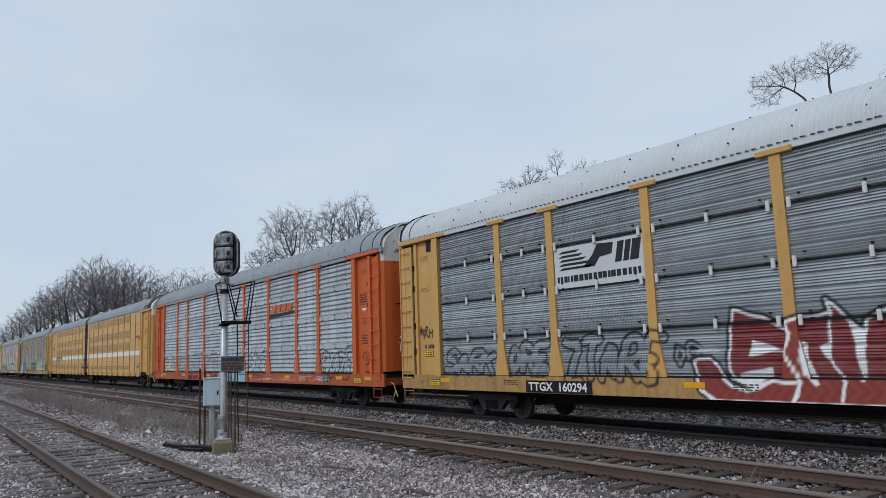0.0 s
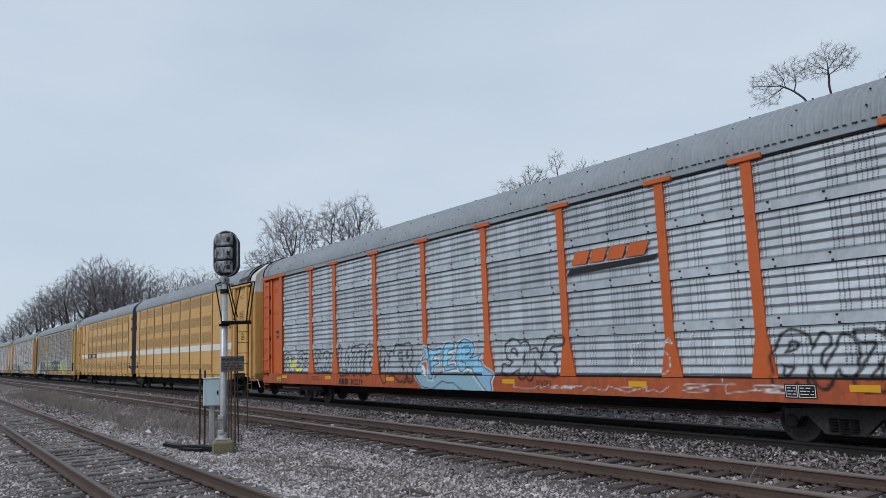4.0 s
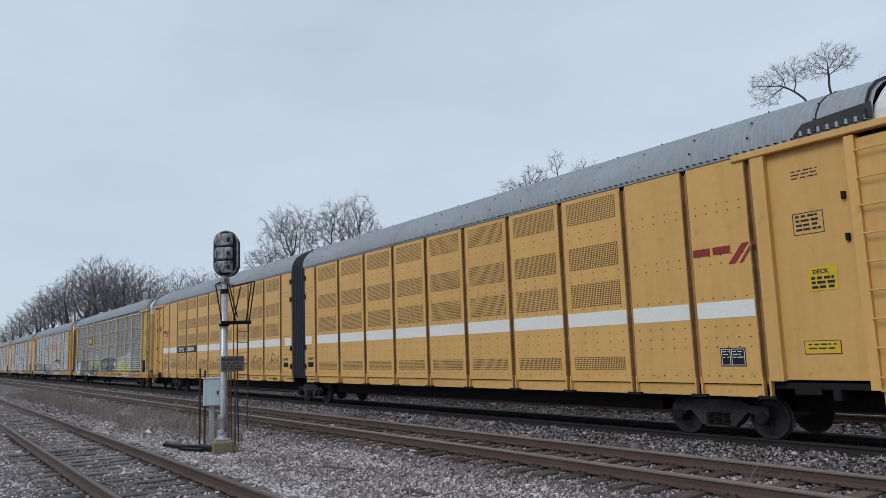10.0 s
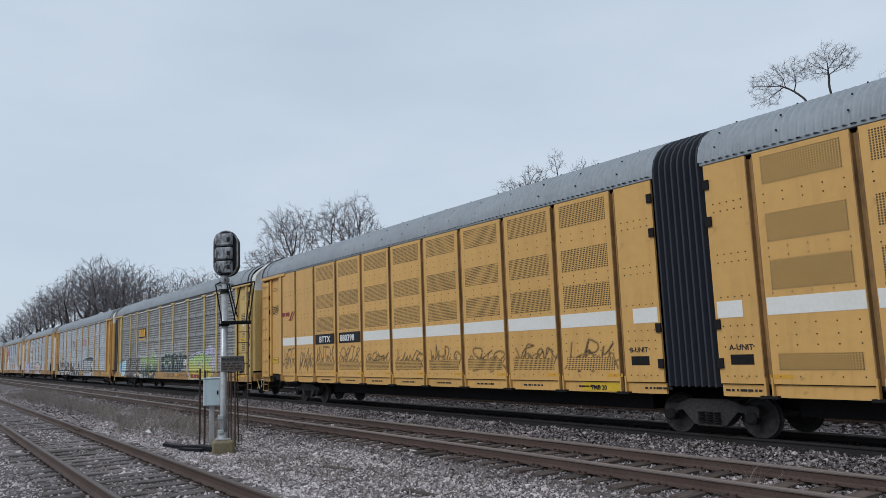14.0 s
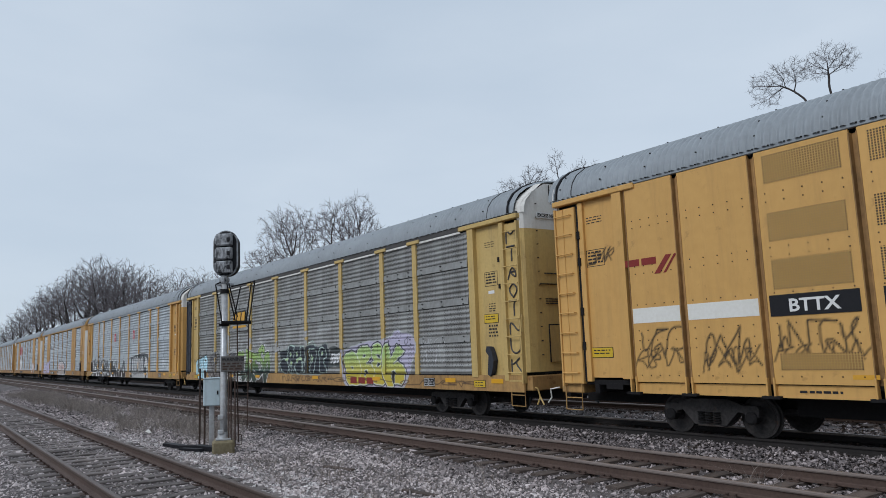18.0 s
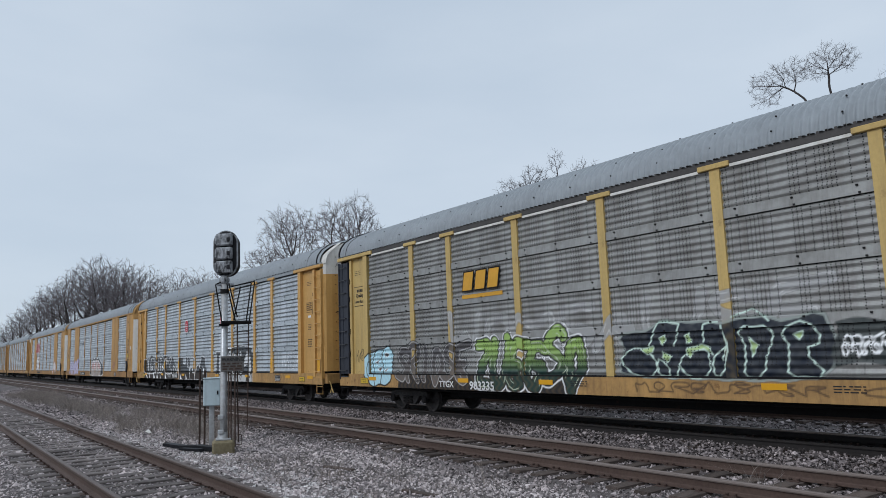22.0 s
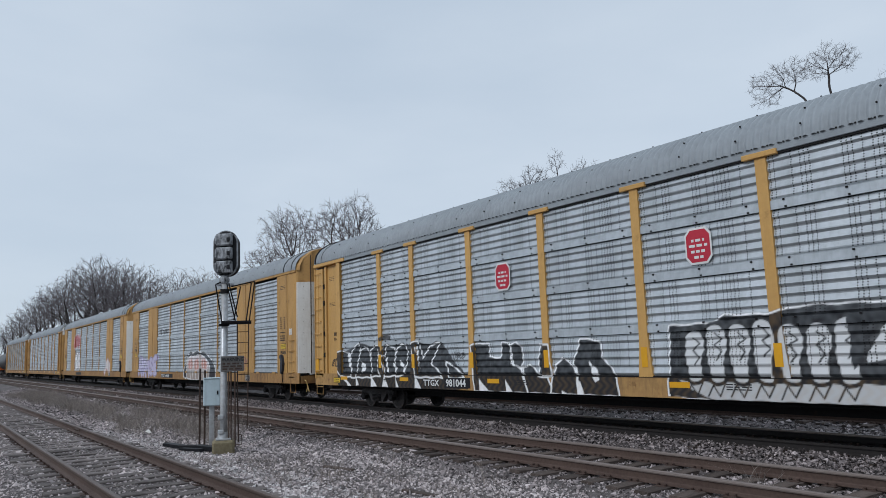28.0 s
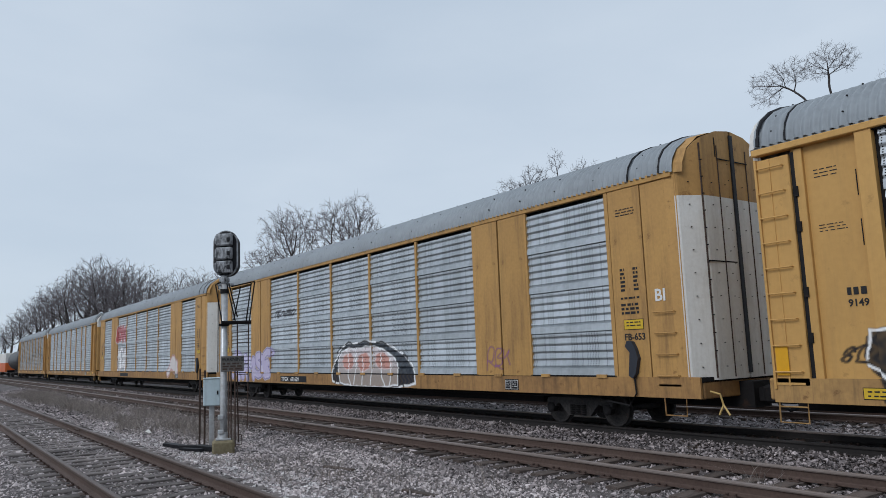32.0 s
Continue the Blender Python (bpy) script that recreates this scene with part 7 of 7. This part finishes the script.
tagged(part("cable_trunking", Shape().prism([(-1.15, 0.0), (1.0, 0.0), (0.98, 0.10), (0.3, 0.11), (-0.4, 0.07), (-1.12, 0.09)], -0.10, 0.09, "y").prism([(-0.1, 0.0), (0.75, 0.0), (0.72, 0.07), (-0.06, 0.05)], -0.30, -0.16, "y"), "black_paint", None, at=pose(-18.45, 5.56, -0.36, 0, 0, 16)), "black timber cable trunking on the gravel", "trunking")
# ---------------------------------------------------------------- bare trees behind the train


def grow(seed, foot, fork, crowns, count, step, tip, stems=1, twigs=2, bend=0.0):
    """Limbs of a bare tree that reach for points strewn through its crown: rows of (start, end, radius, radius, level).
    foot, fork: where the trunk starts and first divides; crowns: (x, y, z, rx, ry, rz) rounded masses; tip: radius of the outermost twigs."""
    r = np.random.RandomState(seed)
    aim = []
    for cx, cy, cz, rx, ry, rz in crowns:
        n = int(count * rx * ry * rz / sum(c[3] * c[4] * c[5] for c in crowns))
        q = r.randn(n, 3)
        q /= np.linalg.norm(q, axis=1)[:, None]
        q *= (r.rand(n, 1) ** 0.42) * (0.82 + 0.18 * np.sin(5.0 * q[:, :1] + 4.0 * q[:, 2:3] + seed))
        aim.append(q * np.array([rx, ry, rz]) + np.array([cx, cy, cz]))
    aim = np.concatenate(aim)
    foot, fork = np.array(foot, float), np.array(fork, float)
    nodes, up = [], []
    for k in range(stems):
        lean = np.array([r.randn() * 0.12, r.randn() * 0.12, 0.0]) * (fork[2] - foot[2]) * (stems > 1)
        start = foot + np.array([r.randn() * 0.25, r.randn() * 0.25, 0.0]) * (stems > 1)
        n = max(4, int((fork[2] - foot[2]) / (2 * step)))
        for i in range(n + 1):
            u = i / n
            p = start * (1 - u) + (fork + lean) * u + np.array([bend * math.sin(math.pi * u), 0, 0]) + r.randn(3) * 0.1 * step
            up.append(len(nodes) - 1 if i else -1)
            nodes.append(p)
    near = np.full(len(aim), 1e9)
    who = np.zeros(len(aim), int)
    fresh = list(range(len(nodes)))
    alive = np.ones(len(aim), bool)
    heading = {}
    for _ in range(140):
        for k in fresh:
            d = np.linalg.norm(aim - nodes[k], axis=1)
            m = d < near
            near[m], who[m] = d[m], k
        alive &= near > 1.5 * step
        if not alive.any():
            break
        fresh = []
        P = np.array(nodes)
        idx = np.where(alive)[0]
        pull = (aim[idx] - P[who[idx]]) / near[idx][:, None]
        total = np.zeros((len(nodes), 3))
        np.add.at(total, who[idx], pull)
        for k in np.unique(who[idx]):
            d = total[k]
            size = np.linalg.norm(d)
            if size < 1e-6:
                continue
            d = d / size
            if up[k] >= 0:
                back_ = P[k] - P[up[k]]
                d = d + 0.85 * back_ / (np.linalg.norm(back_) + 1e-9)
            d = d + r.randn(3) * 0.13
            q = P[k] + d / np.linalg.norm(d) * step
            if k in heading and np.linalg.norm(heading[k] - q) < 0.3 * step:
                continue
            heading[k] = q
            up.append(int(k))
            nodes.append(q)
            fresh.append(len(nodes) - 1)
        if not fresh:
            break
    P, n = np.array(nodes), len(nodes)
    load = np.zeros(n)
    kids = np.zeros(n, int)
    for k in range(n - 1, -1, -1):
        if kids[k] == 0:
            load[k] = 1.0
        if up[k] >= 0:
            load[up[k]] += load[k]
            kids[up[k]] += 1
    rad = tip * np.maximum(load, 1.0) ** 0.48
    segs = []
    for k in range(n):
        if up[k] < 0:
            continue
        a = up[k]
        segs.append((P[a], P[k], min(rad[a], rad[k] * 1.25), rad[k], 1 if rad[k] > 3.2 * tip else 2))
        if rad[k] < 2.3 * tip:
            way = P[k] - P[a]
            way = way / (np.linalg.norm(way) + 1e-9)
            for _ in range(twigs):
                d = way * 0.7 + r.randn(3) * 0.55 + np.array([0, 0, 0.15])
                d = d / np.linalg.norm(d)
                mid = P[k] + d * step * r.uniform(0.5, 1.1)
                end = mid + (d + r.randn(3) * 0.4) * step * r.uniform(0.4, 0.9)
                segs.append((P[k], mid, tip * 0.8, tip * 0.7, 2))
                segs.append((mid, end, tip * 0.7, tip * 0.5, 2))
    return segs


def limbs_mesh(name, segs, n, mat):
    P0, P1 = np.array([s[0] for s in segs]), np.array([s[1] for s in segs])
    r0, r1 = np.array([s[2] for s in segs]), np.array([s[3] for s in segs])
    d = P1 - P0
    d /= np.linalg.norm(d, axis=1)[:, None] + 1e-9
    ref = np.where(np.abs(d[:, 2:3]) < 0.9, np.array([[0, 0, 1.0]]), np.array([[1.0, 0, 0]]))
    a = np.cross(d, ref)
    a /= np.linalg.norm(a, axis=1)[:, None]
    b = np.cross(d, a)
    ang = 2 * math.pi * np.arange(n) / n
    c = np.cos(ang)[None, :, None] * a[:, None, :] + np.sin(ang)[None, :, None] * b[:, None, :]
    V = np.stack([P0[:, None, :] + c * r0[:, None, None], P1[:, None, :] + c * r1[:, None, None]], 1).reshape(-1, 3)
    k = np.arange(n)
    f = np.stack([k, (k + 1) % n, n + (k + 1) % n, n + k], -1)
    F = (f[None] + (2 * n * np.arange(len(segs)))[:, None, None]).reshape(-1, 4)
    me = array_mesh(name, V, F)
    me.materials.append(M[mat])
    return me


def tree(segs, m, label="bare grey tree with fine twigs behind the train"):
    """A tree from its limbs, or a copy of one that stands already."""
    ob = empty("bare_tree", m, label, "tree", "bare trees along the line")
    part("trunk", limbs_mesh("trunk", [q for q in segs if q[4] < 2], 6, "bark"), None, ob)
    part("crown", limbs_mesh("crown", [q for q in segs if q[4] >= 2], 3, "twig"), None, ob)
    return ob


# the two that stand out over the roofs
tree(grow(3, (0, 0, -0.5), (0.0, 0.0, 17.0), [(-0.8, 0, 18.5, 1.1, 1.2, 0.95), (0.8, 0, 18.4, 1.05, 1.2, 0.95), (0.0, 0, 18.8, 1.1, 1.2, 0.85)], 900, 0.15, 0.0066, twigs=3), pose(-19.65, 42.0, -1.0))
tree(grow(8, (0.9, 0, -0.5), (0.1, 0.0, 16.6), [(-2.2, 0, 18.4, 1.35, 1.3, 0.95), (-0.75, 0, 18.6, 1.35, 1.3, 1.0), (-2.3, 0, 17.4, 1.15, 1.0, 0.5)], 950, 0.15, 0.0066, twigs=3, bend=0.25), pose(-21.2, 42.0, -1.0), "bare leaning tree with spreading twigs behind the train")
tree(grow(4, (0, 0, -0.5), (0.0, 0.0, 14.8), [(0, 0, 16.6, 1.9, 1.3, 1.15)], 200, 0.2, 0.0062), pose(-17.2, 44.0, -1.0), "low bare twigs just above the roof line")
tree(grow(6, (0, 0, -0.5), (0.0, 0.0, 13.0), [(-1.4, 0, 15.6, 2.4, 2.0, 1.9), (1.2, 0, 16.0, 2.2, 2.0, 2.0)], 1200, 0.24, 0.0105, twigs=3), pose(-43.5, 40.0, -1.4))
tree(grow(7, (0, 0, -0.5), (0.15, 0.0, 15.4), [(-0.1, 0, 17.1, 0.9, 0.8, 1.2)], 200, 0.2, 0.0105, bend=0.2), pose(-39.9, 40.0, -1.0), "slender bare tree with a small crown")
tree(grow(9, (0, 0, -0.5), (0.0, 0.0, 13.4), [(0, 0, 15.3, 1.5, 1.3, 1.5)], 330, 0.22, 0.0105), pose(-37.3, 40.0, -1.0), "slender bare tree with a small crown")
tree(grow(11, (0, 0, -0.5), (0.0, 0.0, 11.0), [(-1.5, 0, 14.3, 2.6, 2.0, 1.9), (1.7, 0, 14.3, 1.5, 1.5, 2.0)], 300, 0.36, 0.011), pose(-58.0, 40.0, -1.0))
tree(grow(12, (0.8, 0, -0.5), (0.4, 0.0, 8.5), [(-4.0, 0, 17.6, 3.6, 3.4, 3.2), (0.2, 0, 17.0, 3.2, 3.4, 3.6), (-1.6, 0, 14.2, 3.4, 3.0, 2.6)], 2300, 0.32, 0.0135, stems=2, twigs=3), pose(-74.9, 34.0, -1.5), "broad bare tree with several stems behind the train")
tree(grow(14, (0, 0, -0.5), (0.0, 0.0, 8.0), [(-3.0, 0, 15.3, 3.3, 3.4, 3.6), (1.0, 0, 16.0, 3.4, 3.4, 3.2), (3.6, 0, 14.0, 2.8, 3.0, 3.2)], 2400, 0.32, 0.0135, stems=3, twigs=3), pose(-63.8, 34.0, -1.6), "broad bare tree with several stems behind the train")
tree(grow(15, (0, 0, -0.5), (0.0, 0.0, 9.0), [(-2.2, 0, 14.4, 2.8, 2.6, 2.2), (2.0, 0, 13.8, 2.6, 2.6, 2.2)], 1000, 0.32, 0.0145, twigs=3), pose(-83.8, 34.0, -1.0))
# the wood along the line further back: three trees and their copies
WOOD = [tree(grow(21, (0, 0, -0.5), (0.0, 0.0, 5.0), [(-2.6, 0, 11.0, 3.4, 3.6, 3.4), (2.4, 0.5, 11.6, 3.6, 3.6, 3.6), (0.2, 0, 13.0, 3.2, 3.4, 2.9)], 1500, 0.36, 0.018, stems=2, twigs=1), pose(-96.0, 27.0, -1.0) @ Matrix.Diagonal((0.93, 0.93, 0.93, 1))),
        tree(grow(22, (0, 0, -0.5), (0.3, 0.0, 4.4), [(-2.9, 0, 10.2, 3.6, 3.4, 3.6), (3.0, 0, 10.0, 3.4, 3.6, 3.2), (0.2, 0.4, 12.6, 3.5, 3.6, 3.3)], 1500, 0.36, 0.018, stems=2, twigs=1), pose(-106.0, 26.0, -1.0) @ Matrix.Diagonal((0.95, 0.95, 0.95, 1))),
        tree(grow(23, (0, 0, -0.5), (-0.2, 0.0, 5.6), [(-2.0, 0, 11.4, 3.2, 3.4, 3.9), (2.6, 0, 11.0, 3.2, 3.4, 3.3), (0.6, 0, 13.2, 2.8, 3.0, 2.6)], 1450, 0.36, 0.018, twigs=1), pose(-86.5, 27.0, -1.0) @ Matrix.Diagonal((0.86, 0.86, 0.86, 1)))]
for k, (x, y, size) in enumerate(((-81.0, 28.0, 0.72), (-91.0, 30.0, 0.88), (-100.5, 31.0, 0.90), (-111.5, 27.5, 0.98), (-118.0, 25.0, 1.02), (-124.5, 26.5, 1.22), (-130.0, 30.0, 1.28), (-134.5, 24.5, 1.32), (-141.0, 27.0, 1.40), (-148.0, 30.0, 1.42), (-150.5, 24.0, 1.34),
                                    (-158.0, 27.0, 1.38), (-167.0, 24.5, 1.34), (-176.0, 28.0, 1.42), (-186.0, 24.5, 1.34), (-198.0, 27.0, 1.34), (-211.0, 24.5, 1.30), (-226.0, 26.0, 1.28), (-243.0, 25.0, 1.24), (-262.0, 25.0, 1.20), (-286.0, 26.0, 1.16), (-315.0, 26.0, 1.1), (-350.0, 27.0, 1.1))):
    ob = copy_thing(WOOD[k % 3], pose(x, y, -1.0, 0, 0, 77 * k))
    ob.scale = (size, size, size * (0.96, 1.03, 1.0)[k % 3])

# ---------------------------------------------------------------- dry weeds


def weeds(name, label, spots, seed, tall=0.35):
    r = np.random.RandomState(seed)
    V, F = [], []
    for x, y, n, rad in spots:
        for _ in range(n):
            a, q = r.rand() * 6.283, rad * math.sqrt(r.rand())
            px, py = x + 3.0 * q * math.cos(a) * 0.6, y + q * math.sin(a) * 0.7
            h = tall * (0.4 + 0.9 * r.rand())
            w = 0.0025 + 0.003 * r.rand()
            lx, ly = r.randn() * 0.75 * h, r.randn() * 0.6 * h
            z = ground_z(px, py) - 0.02
            b = r.rand() * 3.14
            cx, cy = w * math.cos(b), w * math.sin(b)
            k = len(V)
            V += [(px - cx, py - cy, z), (px + cx, py + cy, z), (px + lx * 0.4 + cx * 0.8, py + ly * 0.4 + cy * 0.8, z + h * 0.6), (px + lx * 0.4 - cx * 0.8, py + ly * 0.4 - cy * 0.8, z + h * 0.6), (px + lx, py + ly, z + h), (px + lx + 0.001, py + ly, z + h)]
            F += [(k, k + 1, k + 2, k + 3), (k + 3, k + 2, k + 5, k + 4)]
    me = array_mesh(name, np.array(V), np.array(F))
    me.materials.append(M["grass"])
    return tagged(new(name, me), label, "dry weeds", kind="stuff")


r = random.Random(3)
spots = [(-19.6 - 0.62 * k + r.uniform(-1, 1), 6.75 + r.uniform(-1.1, 0.9), 260, r.uniform(0.4, 1.0)) for k in range(72)]
weeds("dry_weeds", "tangled dry grey-brown weeds beside the siding", spots, 4, 0.36)
weeds("dry_weeds", "sparse dry grass tufts on the gravel", [(r.uniform(-16, -5), r.uniform(4.6, 7.0), 60, 0.35) for k in range(26)], 6, 0.16)


weeds("dry_weeds", "single dry weed stalks beside the main track", [(-5.69, 9.01, 26, 0.16), (-9.2, 7.3, 20, 0.2), (-12.5, 7.4, 20, 0.2)], 8, 0.42)
rnd = random.Random(9)
scrap = Shape()
ring = [(0.11 * math.cos(a) * rnd.uniform(0.6, 1.2), 0.09 * math.sin(a) * rnd.uniform(0.6, 1.2), rnd.uniform(0.0, 0.07)) for a in np.linspace(0, 2 * math.pi, 10, endpoint=False)]
scrap.add(ring + [(0.0, 0.0, 0.12), (0.02, 0.0, -0.02)], [(k, (k + 1) % 10, 10) for k in range(10)] + [((k + 1) % 10, k, 11) for k in range(10)])
tagged(part("paper_scrap", scrap, "white", None, at=pose(-22.86, 5.62, -0.3, 0, 0, 20)), "crumpled white paper scrap among the weeds", "litter")
plank = Shape().box(-0.36, 0.36, -0.05, 0.05, 0.0, 0.045, 0.01)
for q, (x, y, rz) in enumerate(((-9.4, 6.2, 12), (-8.6, 5.7, -8), (-12.6, 6.5, 20))):
    tagged(part("timber_scrap", plank, "tie", None, at=pose(x, y, ground_z(x, y) + 0.0, 0, 2, rz)), "weathered timber offcut lying on the gravel", "timber", "timber offcuts")


# ---------------------------------------------------------------- the train rolls
KNOTS = [0.0, 8.65, 17.34, 26.09, 34.88, 43.69, 52.48, 61.25, 70.07, 79.0, 87.93, 96.75, 105.57, 114.47, 123.42, 132.32, 141.13]     # metres run at every second second


def run(t):
    """Metres run at t seconds, a smooth curve through the knots."""
    i = min(max(int(t / 2), 0), len(KNOTS) - 2)
    k = (t - 2 * i) / 2
    p1, p2 = KNOTS[i], KNOTS[i + 1]
    p0 = KNOTS[i - 1] if i else 2 * p1 - p2
    p3 = KNOTS[i + 2] if i + 2 < len(KNOTS) else 2 * p2 - p1
    return p1 + 0.5 * k * (p2 - p0 + k * (2 * p0 - 5 * p1 + 4 * p2 - p3 + k * (3 * (p1 - p2) + p3 - p0)))


def motions():
    for x, car in CARS.values():
        walk(car, [(t, pose(x + run(t), YC, 0)) for t in range(0, 33)])
    for w in WHEELSETS:
        p = w.matrix_basis.translation.copy()
        walk(w, [(k / 10, Matrix.Translation(p) @ Matrix.Rotation(run(k / 10) / 0.38, 4, "Y")) for k in range(0, 321)])


motions()
